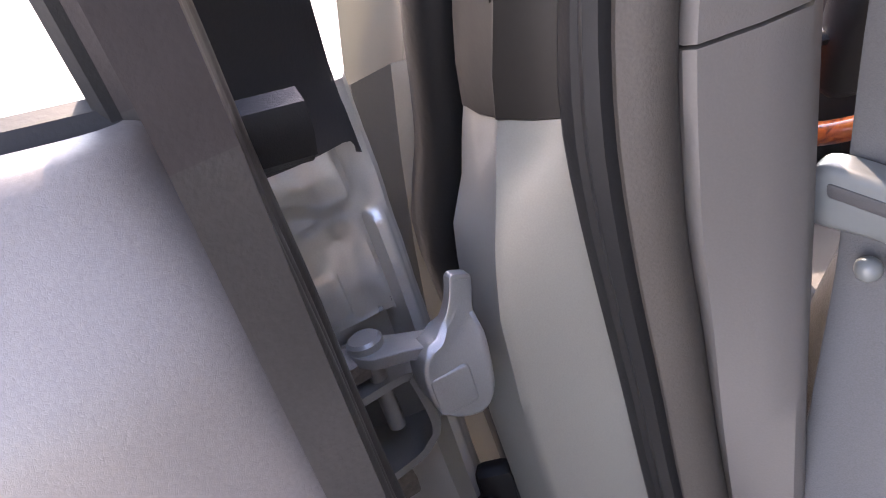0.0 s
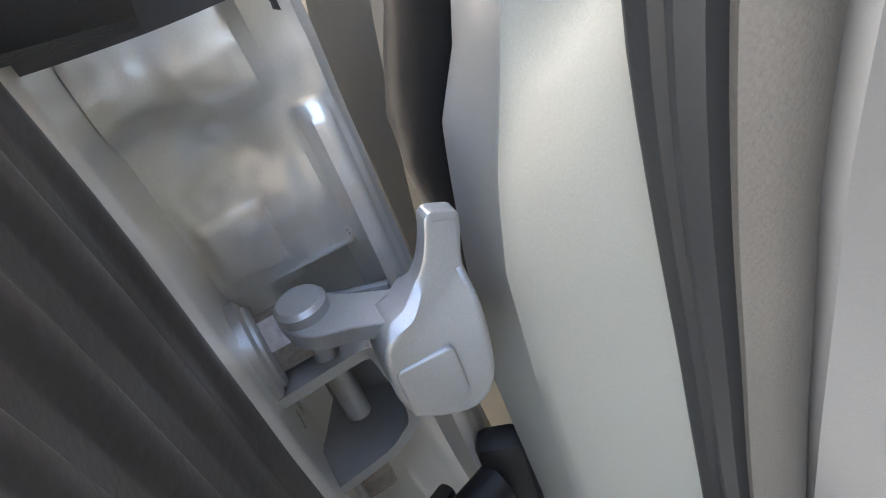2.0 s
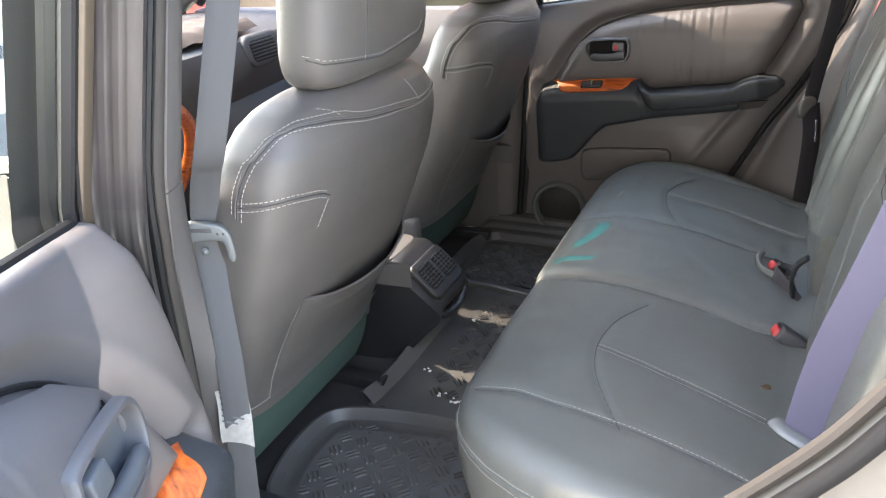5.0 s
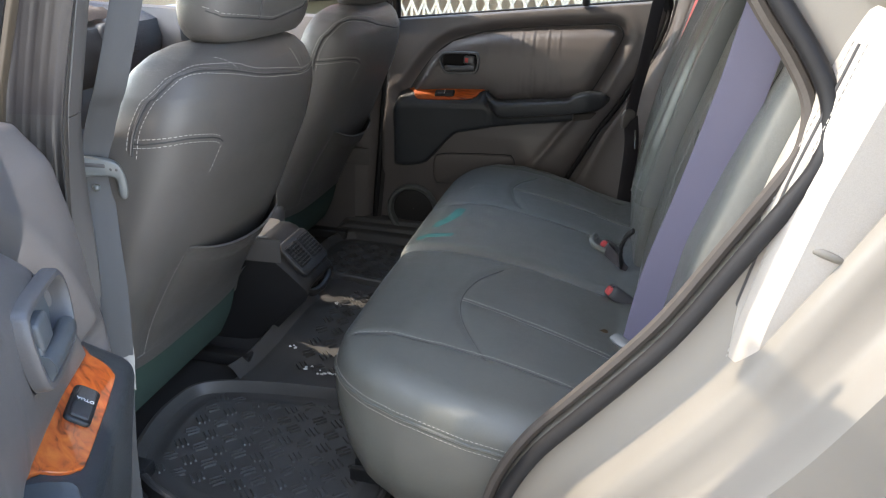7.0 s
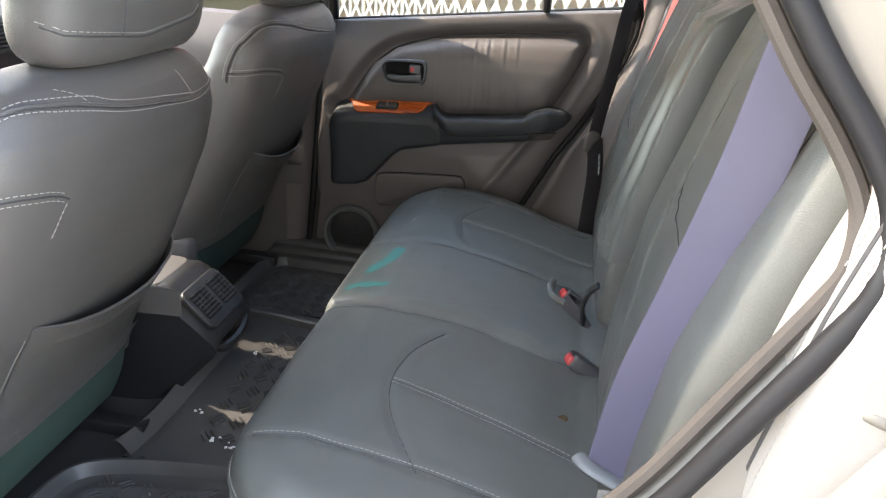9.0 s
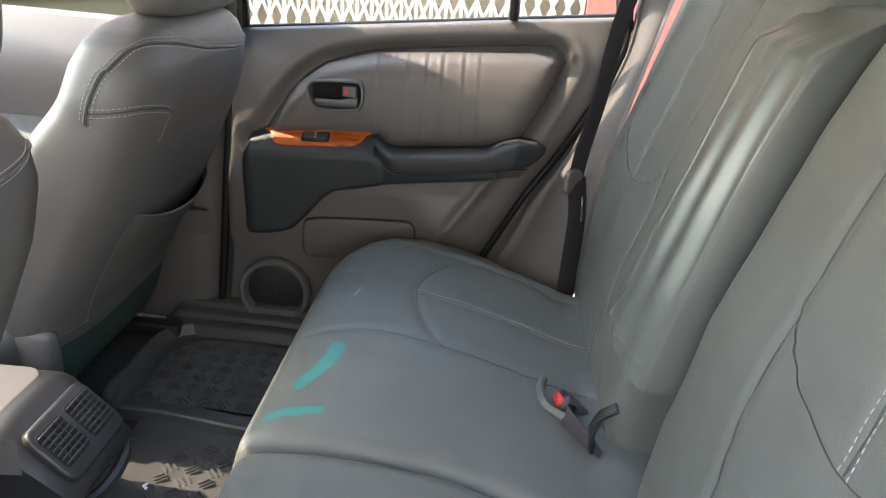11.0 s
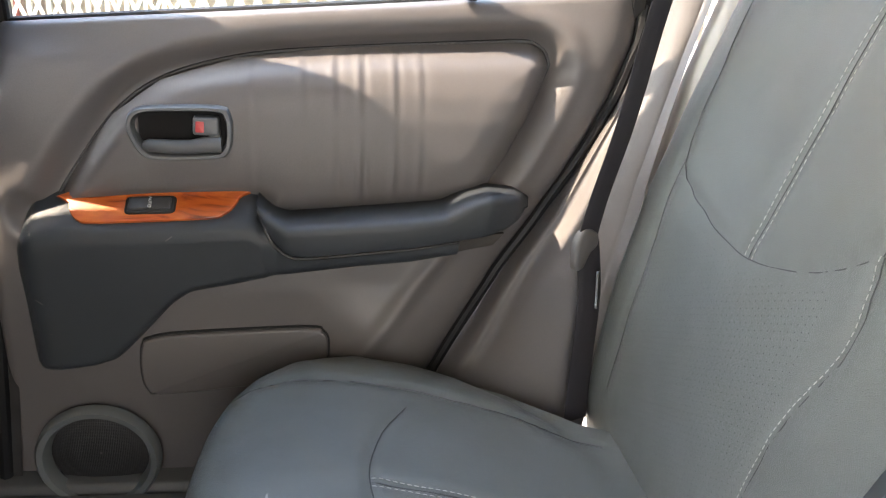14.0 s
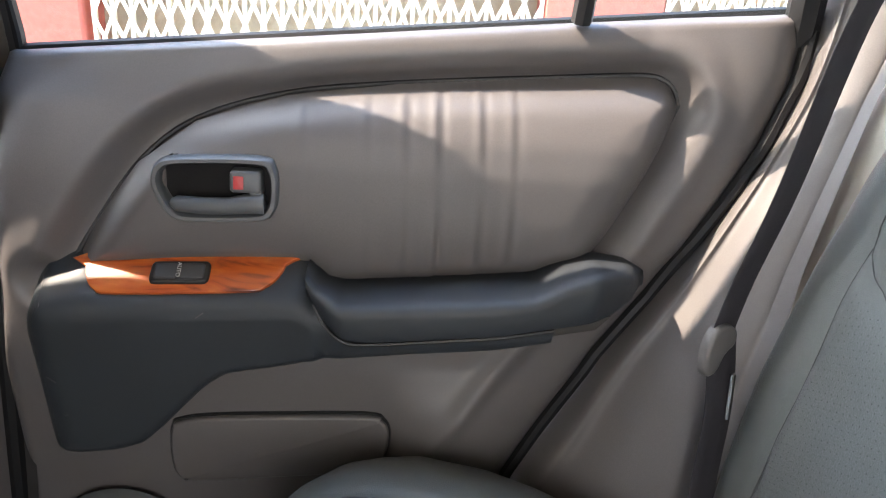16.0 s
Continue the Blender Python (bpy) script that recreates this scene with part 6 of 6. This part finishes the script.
con = thing("centre_console", "charcoal centre console with rear air vents and pale top", "console", at=(-0.35, MID, 0.37))
CY = 0.012
rows = []
for x, top, hw, low in ((-0.95, 0.60, 0.10, -0.95), (-0.5, 0.615, 0.10, -0.5), (-0.28, 0.622, 0.098, -0.32), (-0.215, 0.628, 0.094, -0.27), (-0.200, 0.624, 0.092, -0.26), (-0.150, 0.580, 0.088, -0.25), (-0.108, 0.540, 0.084, -0.24), (-0.104, 0.528, 0.082, -0.235), (-0.112, 0.512, 0.080, -0.23), (-0.150, 0.480, 0.078, -0.22), (-0.185, 0.44, 0.076, -0.215)):
    row = [Vector((x, CY + hw * v, top - 0.020 * abs(v) ** 5)) for v in np.linspace(-1, 1, 20)]
    row += [Vector((min(x, -0.14), CY + hw * 1.02, min(top - 0.03, 0.48))), Vector((low, CY + hw, 0.37)), Vector((low, CY - hw, 0.37)), Vector((min(x, -0.14), CY - hw * 1.02, min(top - 0.03, 0.48)))]
    rows.append(row)
part("console_body", skin(rows), PLASTIC_BLACK, con)
part("console_top", plate(rounded(-0.46, CY - 0.075, -0.225, CY + 0.075, 0.03), 0.010, 0.005, lambda a, b, h: Vector((a, b, 0.618 + h + (a + 0.225) * 0.03))), TRIM_PALE, con, "pale grey console lid")


def on_vent(a, b, h):
    """The slanted rear face: a sideways, b up, h outwards."""
    return Vector((-0.153 - b * 0.726 + h * 0.688, CY + a * 0.80, 0.578 + b * 0.688 + h * 0.726))


vp = part("vent_panel", plate(rounded(-0.090, -0.052, 0.090, 0.046, 0.020), 0.012, 0.006, on_vent), PLASTIC_BLACK, con, "black rear vent panel")
for c in (-0.043, 0.043):
    part("vent_recess", plate(rounded(c - 0.036, -0.030, c + 0.036, 0.032, 0.007), 0.0128, 0.0006, on_vent), RUBBER, vp)
    for k in range(7):
        b = -0.024 + k * 0.0085
        part("vent_slat", plate(rounded(c - 0.034, b - 0.0015, c + 0.034, b + 0.0015, 0.001, 1), 0.0165, 0.0008, on_vent), PLASTIC_BLACK, vp)
    for k in (-0.017, 0.0, 0.017):
        part("vent_fin", plate(rounded(c + k - 0.001, -0.028, c + k + 0.001, 0.030, 0.0006, 1), 0.0158, 0.0006, on_vent), PLASTIC_BLACK, vp)
part("tray_lip", tube(curve([(-0.120, CY - 0.078, 0.520), (-0.108, CY - 0.05, 0.500), (-0.104, CY, 0.494), (-0.108, CY + 0.05, 0.500), (-0.120, CY + 0.078, 0.520)], 6), 0.010, 8), PLASTIC_BLACK, con)
rail = thing("seat_anchor_bracket", "black moulded bracket on the floor under the bench", "bracket", at=(0.17, -0.45, 0.36))
for k in range(3):
    part("bracket_rib", block((0.10, 0.014, 0.03), (0.19, -0.47 + 0.028 * k, 0.372), 0.005), PLASTIC_BLACK, rail)

# ---- front cabin ----
dash = thing("dashboard", "dark dashboard with round-edged side vent and brown furry cover", "dashboard", at=(-1.1, MID, 0.6))
rows = []
for y in np.linspace(-0.68, 0.76, 40):
    prof = [(-1.46, 0.45), (-0.95, 0.45), (-0.90, 0.60), (-0.86, 0.74), (-0.865, 0.82), (-0.90, 0.86), (-0.885, 0.90), (-0.875, 0.96), (-0.90, 1.015), (-0.97, 1.04), (-1.2, 1.05), (-1.46, 1.03)]
    bow = -0.05 * ((y - MID) / 0.7) ** 2
    rows.append([Vector((x + bow, y, z)) for x, z in prof])
part("dash_shell", skin(rows), PLASTIC_DARK, dash)
part("glove_box", block((0.03, 0.40, 0.15), (-0.855, 0.36, 0.70), 0.02, 3), PLASTIC_DARK, dash)


def on_dash(a, b, h):
    return Vector((-0.915 - 0.25 * b + h, 0.470 + a, 0.982 + b))


dv = part("dash_vent", plate(rounded(-0.085, -0.045, 0.085, 0.045, 0.030), 0.026, 0.010, on_dash), PLASTIC_DARK, dash)
part("vent_recess", plate(rounded(-0.066, -0.030, 0.050, 0.030, 0.014), 0.0268, 0.0005, on_dash), RUBBER, dv)
for k in range(6):
    b = -0.024 + k * 0.0095
    part("vent_slat", plate(rounded(-0.064, b - 0.0018, 0.048, b + 0.0018, 0.0012, 1), 0.031, 0.001, on_dash), PLASTIC_BLACK, dv)
rows = []
for x in np.linspace(-1.25, -0.93, 18):
    rows.append([Vector((x, y, 1.053 + 0.012 * noise.noise(Vector((x * 30, y * 30, 0))) + 0.012 - 0.03 * smooth01((x + 0.97) / 0.05))) for y in np.linspace(0.05, 0.50, 24)])
part("furry_cover", skin(rows, closed=False), FUR, dash, "brown furry dashboard cover")
wheel = thing("steering_wheel", "wood-rimmed steering wheel with black spokes", "steering wheel", at=(-0.62, -0.33, 0.9))
wm = Matrix.Translation((-0.64, -0.352, 0.875)) @ Matrix.Rotation(radians(-62), 4, "Y")
ringp = [wm @ Vector((0.185 * math.cos(g), 0.185 * math.sin(g), 0)) for g in np.linspace(0, 2 * math.pi, 65)[:-1]]
part("rim", tube(ringp, 0.015, 10, True, up=tuple(wm.to_3x3() @ Vector((0, 0, 1)))), WOOD, wheel, "orange wood rim")
part("hub", bend(block((0.15, 0.17, 0.06), (0, 0, -0.02), 0.025, 3), lambda c: wm @ c), PLASTIC_BLACK, wheel)
for g in (20, 160, 270):
    e = Vector((0.185 * math.cos(radians(g)), 0.185 * math.sin(radians(g)), 0))
    part("spoke", tube([wm @ (e * 0.3 + Vector((0, 0, -0.02))), wm @ e], 0.014, 8, flat=0.6), PLASTIC_BLACK, wheel)


def front_door(side, label):
    door = thing("front_car_door", label, "car door", "front doors", at=(-0.6, MID + side * 0.8, 0.35))

    def m(x, y, z):
        return Vector((x, MID + side * (y - MID), z))
    def belt(x):
        return 1.105 + 0.11 * (x + 0.26)
    part("trim_panel", skin([[m(x, 0.715 + 0.05 * smooth01((z - 0.95) / 0.12), z) for z in np.linspace(0.36, 1.045, 14)] + [m(x, 0.80, 1.05)] for x in np.linspace(-1.40, -0.265, 14)], closed=False), TRIM, door)
    part("slate_console", skin([[m(x, y, z) for y, z in ((0.72, 0.62), (0.662, 0.66), (0.652, 0.76), (0.660, 0.796 + 0.085 * smooth01((-0.80 - x) / 0.22)), (0.722, 0.834 + 0.085 * smooth01((-0.80 - x) / 0.22)))] for x in np.linspace(-1.06, -0.32, 24)], closed=False), TRIM_DARK, door)
    w = part("wood_insert", skin([[m(x, y, z) for y, z in ((0.664, 0.800 + 0.085 * smooth01((-0.80 - x) / 0.22)), (0.684, 0.820 + 0.085 * smooth01((-0.80 - x) / 0.22)), (0.716, 0.838 + 0.085 * smooth01((-0.80 - x) / 0.22)))] for x in np.linspace(-1.02, -0.80, 10)], closed=False), WOOD, door, "glossy orange burl-wood insert")
    for x, z in ((-0.985, 0.905), (-0.925, 0.872), (-0.875, 0.848)):
        part("window_switch", block((0.036, 0.016, 0.012), tuple(m(x, 0.688, z)), 0.004, turn=Matrix.Rotation(radians(25), 4, "Y")), PLASTIC_BLACK, w)
    part("handle_bezel", block((0.12, 0.02, 0.055), tuple(m(-0.80, 0.728, 0.965)), 0.009, 3), TRIM_DARK, door)
    part("outer_skin", skin([[m(x, 0.948 - 0.06 * ((z - 0.78) / 0.4) ** 2 - 0.010 * smooth01((z - 1.0) / 0.02), z) for z in np.linspace(0.32, belt(x), 30)] for x in np.linspace(-1.45, -0.262, 16)], closed=False), PAINT, door, "silver-beige painted outer door skin")
    part("trailing_edge", skin([[m(lerp([(0.32, -0.285), (1.04, -0.255)], z) + dx, 0.946 - 0.06 * ((z - 0.78) / 0.4) ** 2 - dy, z) for z in np.linspace(0.32, 1.04, 16)] for dx, dy in ((0.0, 0.001), (0.008, 0.006), (0.008, 0.012), (-0.01, 0.03), (-0.012, 0.16))], closed=False), PAINT_DUSTY, door)
    part("belt_strip", tube([m(x, 0.915 - 0.06 * ((belt(x) - 0.78) / 0.4) ** 2 + 0.012, belt(x) + 0.006) for x in np.linspace(-1.4, -0.25, 10)], 0.011, 8, flat=1.1), CHROME, door, "bright window sill strip")
    part("window_frame", tube(curve([m(-0.262, 0.870, 1.09), m(-0.25, 0.79, 1.25), m(-0.235, 0.68, 1.48)], 6), 0.022, 8), PLASTIC_BLACK, door)
    part("window_frame", tube(curve([m(-0.235, 0.68, 1.48), m(-0.6, 0.68, 1.48), m(-0.9, 0.70, 1.38), m(-1.40, 0.79, 1.07)], 6), 0.018, 8), PLASTIC_BLACK, door)
    g = part("window_glass", skin([[m(lerp([(1.04, -1.40), (1.38, -0.92), (1.48, -0.62)], z) * (1 - s) + lerp([(1.04, -0.26), (1.48, -0.235)], z) * s, 0.885 - 0.46 * (z - 1.04), z) for s in np.linspace(0, 1, 5)] for z in np.linspace(1.04, 1.48, 7)], closed=False), GLASS, door, "clear window glass")
    g.visible_shadow = False
    h = part("door_handle", tube(curve([m(-0.56, 0.945, 0.935), m(-0.55, 0.972, 0.938), m(-0.46, 0.982, 0.948), m(-0.37, 0.974, 0.958), m(-0.36, 0.945, 0.960)], 6), lambda t: 0.010 + 0.004 * math.sin(math.pi * t), 10, flat=0.8), CHROME, door, "chrome outer door handle")
    part("handle_cup", bend(plate(rounded(-0.54, 0.900, -0.39, 0.990, 0.040), 0.004, 0.003, lambda a, b, hh: m(a, 0.938 + hh, b)), lambda c: c), CHROME, h, "chrome handle cup")
    return door


front_door(-1, "closed silver-beige front car door with chrome handle")
front_door(1, "closed front passenger door with orange wood insert")

# ---- far side wheel-arch trim ----
A = curve([(lerp(REAR, z) + 0.014, 0.775 if z > 1.0 else 0.768, z) for z in (0.40, 0.50, 0.573, 0.66, 0.757, 0.842, 0.93, 1.008, 1.08, 1.16, 1.24, 1.32)], 4)
rows = []
for i, p in enumerate(A):
    t = i / (len(A) - 1)
    inner = Vector((lerp([(0, 0.60), (0.5, 0.66), (0.8, 0.72), (1, 0.76)], t), lerp([(0, 0.62), (0.4, 0.645), (0.7, 0.69), (1, 0.70)], t), p.z + 0.02))
    row = []
    for k in np.linspace(0, 1, 48):
        q = p.lerp(inner, k)
        q = q + Vector((-0.012, -0.024, 0)) * math.sin(math.pi * min(1, k * 1.15)) ** 0.8 * (1 - 0.5 * t) + Vector((-0.004, -0.013, 0)) * math.exp(-((k - 0.17) / 0.07) ** 2)
        if k == 0:
            q = q + Vector((0.004, 0.012, 0))
        row.append(q)
    rows.append(row)
arch = part("wheel_arch_trim", skin(rows, closed=False), TRIM, body, "grey moulded wheel-arch trim")


# ---- the open door's hinge ----
def slab(outline, z0, z1, r=0.0012):
    return plate(outline, z1 - z0, r, lambda a, b, h: Vector((a, b, z0 + h)))


RUST = material("rusty_bolt_steel", (0.38, 0.34, 0.31), 0.6, 0.6, 0.6, 500, 0.35, 120, 0.5)
px, py = -0.1246, -0.8465
HOOK_O, HOOK_D, HOOK_U = Vector((-0.110, -0.818, 0)), Vector((-0.912, -0.409, 0)), Vector((-0.409, 0.912, 0))


def on_leaf(u, z, h):
    """The cast leaf on the pillar: u along its face, h towards the doorway."""
    deep = 1 - 0.58 * smooth01((0.007 - u) / 0.008)
    return HOOK_O + HOOK_D * ((0.036 - h) * deep * (1 - 0.85 * smooth01((z - 0.979) / 0.007)) + 0.008 * smooth01((z - 0.979) / 0.007)) + HOOK_U * (u + 0.004 * smooth01((z - 0.98) / 0.02)) + Vector((0, 0, z))


leaf = [(-0.0085, 0.9610), (-0.0045, 0.9525), (0.0060, 0.9465), (0.0125, 0.9480), (0.0165, 0.9540), (0.0184, 0.9640), (0.0192, 0.9760), (0.0189, 0.9900), (0.0190, 0.9972), (0.0183, 0.9990), (0.0160, 1.0002), (0.0130, 1.0014), (0.0112, 1.0010), (0.0102, 0.9990), (0.0087, 0.9905), (0.0066, 0.9862), (0.0020, 0.9830), (-0.0040, 0.9812), (-0.0080, 0.9740)]
hinge = part("hinge_block", plate([(p.x, p.y) for p in curve([(a, b, 0) for a, b in leaf], 5, True)], 0.036, 0.0020, on_leaf, 4), STEEL, near_door, "bare steel hinge leaf fixed to the pillar")
arm = [(-0.1295, -0.8535), (-0.1322, -0.8490), (-0.1312, -0.8430), (-0.1290, -0.8370), (-0.1277, -0.8310), (-0.1262, -0.8230), (-0.1262, -0.8180), (-0.1240, -0.8140), (-0.1180, -0.8140), (-0.1128, -0.8200), (-0.1138, -0.8260), (-0.1143, -0.8335), (-0.1140, -0.8420), (-0.1165, -0.8480), (-0.1205, -0.8525), (-0.1250, -0.8550)]
arm = [(p.x, p.y) for p in curve([(a, b, 0) for a, b in arm], 4, True)]
part("hinge_arm", slab(arm, 0.9768, 0.9815, 0.0007), STEEL, hinge, "bare steel hinge arm")
part("block_face", plate(rounded(-0.0070, 0.9540, 0.0088, 0.9705, 0.002), 0.0373, 0.0008, on_leaf), STEEL, hinge)
part("pin_head", bend(tube([(0, 0, 0.9815), (0, 0, 0.9843), (0, 0, 0.9856)], lambda t: 0.0072 if t < 0.6 else 0.0060, 24, up=(1, 0, 0)), lambda c: c + Vector((px, py, 0))), STEEL, hinge, "riveted hinge pin head")
part("pin_shaft", tube([(px, py, 0.942), (px, py, 0.978)], 0.0036, 14, up=(1, 0, 0)), STEEL, hinge)
# folded channel on the door's side, open towards the doorway
chan = [(0.9660, -0.8620), (0.9660, -0.8400), (0.9650, -0.8345), (0.9615, -0.8320), (0.9420, -0.8300), (0.9330, -0.8310), (0.9290, -0.8345), (0.9250, -0.8420), (0.9230, -0.8640)]
chan = curve([(0, y, z) for z, y in chan], 4)
rows = []
for dx in (0.0, 0.0034):
    for xf in ((-0.150, -0.109) if dx == 0 else (-0.109, -0.150)):
        row = []
        for k, p in enumerate(chan):
            a, b = chan[max(k - 1, 0)], chan[min(k + 1, len(chan) - 1)]
            t = (b - a).normalized()
            n = Vector((0, -t.z, t.y))
            q = p - n * dx
            front = xf if xf < -0.12 else xf - 0.60 * max(0.0, q.y + 0.860)
            row.append(Vector((front, q.y, q.z)))
        rows.append(row)
rows.append(rows[0])
part("door_bracket", skin(rows, closed=False), STEEL, hinge, "folded steel door-side bracket")
part("bracket_back", block((0.003, 0.034, 0.044), (-0.149, -0.848, 0.945), 0.001), STEEL, hinge)
# the hinge set stands in the gap between door and pillar
HINGE_K, HINGE_O, HINGE_AT = 1.045, Vector((0.0112, -0.7772, 1.0891)), Vector((-0.0270, -0.7754, 1.0825))
HINGE_TURN = Matrix(((0.9982, 0.0098, -0.0590), (-0.0118, 0.9994, -0.0336), (0.0586, 0.0342, 0.9977)))
for ob in [hinge] + list(hinge.children):
    for v in ob.data.vertices:
        v.co = HINGE_AT + HINGE_TURN @ (v.co - HINGE_O) * HINGE_K
face_n = Vector((-math.cos(SWING), math.sin(SWING), 0))


def bolt(at, name_label):
    at = Vector(at)
    sideways = face_n.cross(Vector((0, 0, 1)))

    def disc(r0, h0, h1, n, turn=0.0, r1=None):
        rows = []
        for r, h in ((r0, h0), (r0, h1 - 0.001), ((r1 or r0 * 0.9), h1)):
            rows.append([at + face_n * h + sideways * r * math.cos(2 * math.pi * i / n + turn) + Vector((0, 0, 1)) * r * math.sin(2 * math.pi * i / n + turn) for i in range(n)])
        return skin(rows)
    part("washer", disc(0.0150, -0.002, 0.0040, 28), STEEL, hinge, name_label)
    part("bolt_flange", disc(0.0125, 0.0034, 0.0060, 24), STEEL, hinge)
    part("bolt_head", disc(0.0090, 0.0060, 0.0165, 6, 0.4, 0.0080), RUST, hinge, "rust-flecked hexagon bolt head")


bolt(swung(Vector((-0.1675, 0.830, 0.944))), "thick painted washer")
bolt(swung(Vector((-0.1700, 0.834, 0.884))), "thick painted washer")
# door check strap lower down
chk = thing("door_check_strap", "black door check strap with rubber boot in the door gap", "door check", at=(-0.18, -0.80, 0.84))
part("boot", tube(curve([(-0.190, -0.816, 0.826), (-0.175, -0.835, 0.824), (-0.160, -0.855, 0.822)], 5), lambda t: 0.009 - 0.003 * t, 12), RUBBER, chk)
part("strap", block((0.08, 0.008, 0.016), (-0.160, -0.862, 0.820), 0.003, turn=Matrix.Rotation(radians(-39), 4, "Z")), PLASTIC_BLACK, chk)
part("base", block((0.014, 0.020, 0.05), (-0.196, -0.812, 0.822), 0.005), RUBBER, chk)
scr = thing("pillar_screw", "small black screw and clip on the pillar's painted edge", "screw", at=(-0.19, -0.75, 0.664))
part("clip", block((0.012, 0.014, 0.024), (-0.181, -0.757, 0.668), 0.004), PLASTIC_BLACK, scr)
part("screw_head", block((0.008, 0.010, 0.010), (-0.177, -0.7615, 0.664), 0.003), RUST, scr)
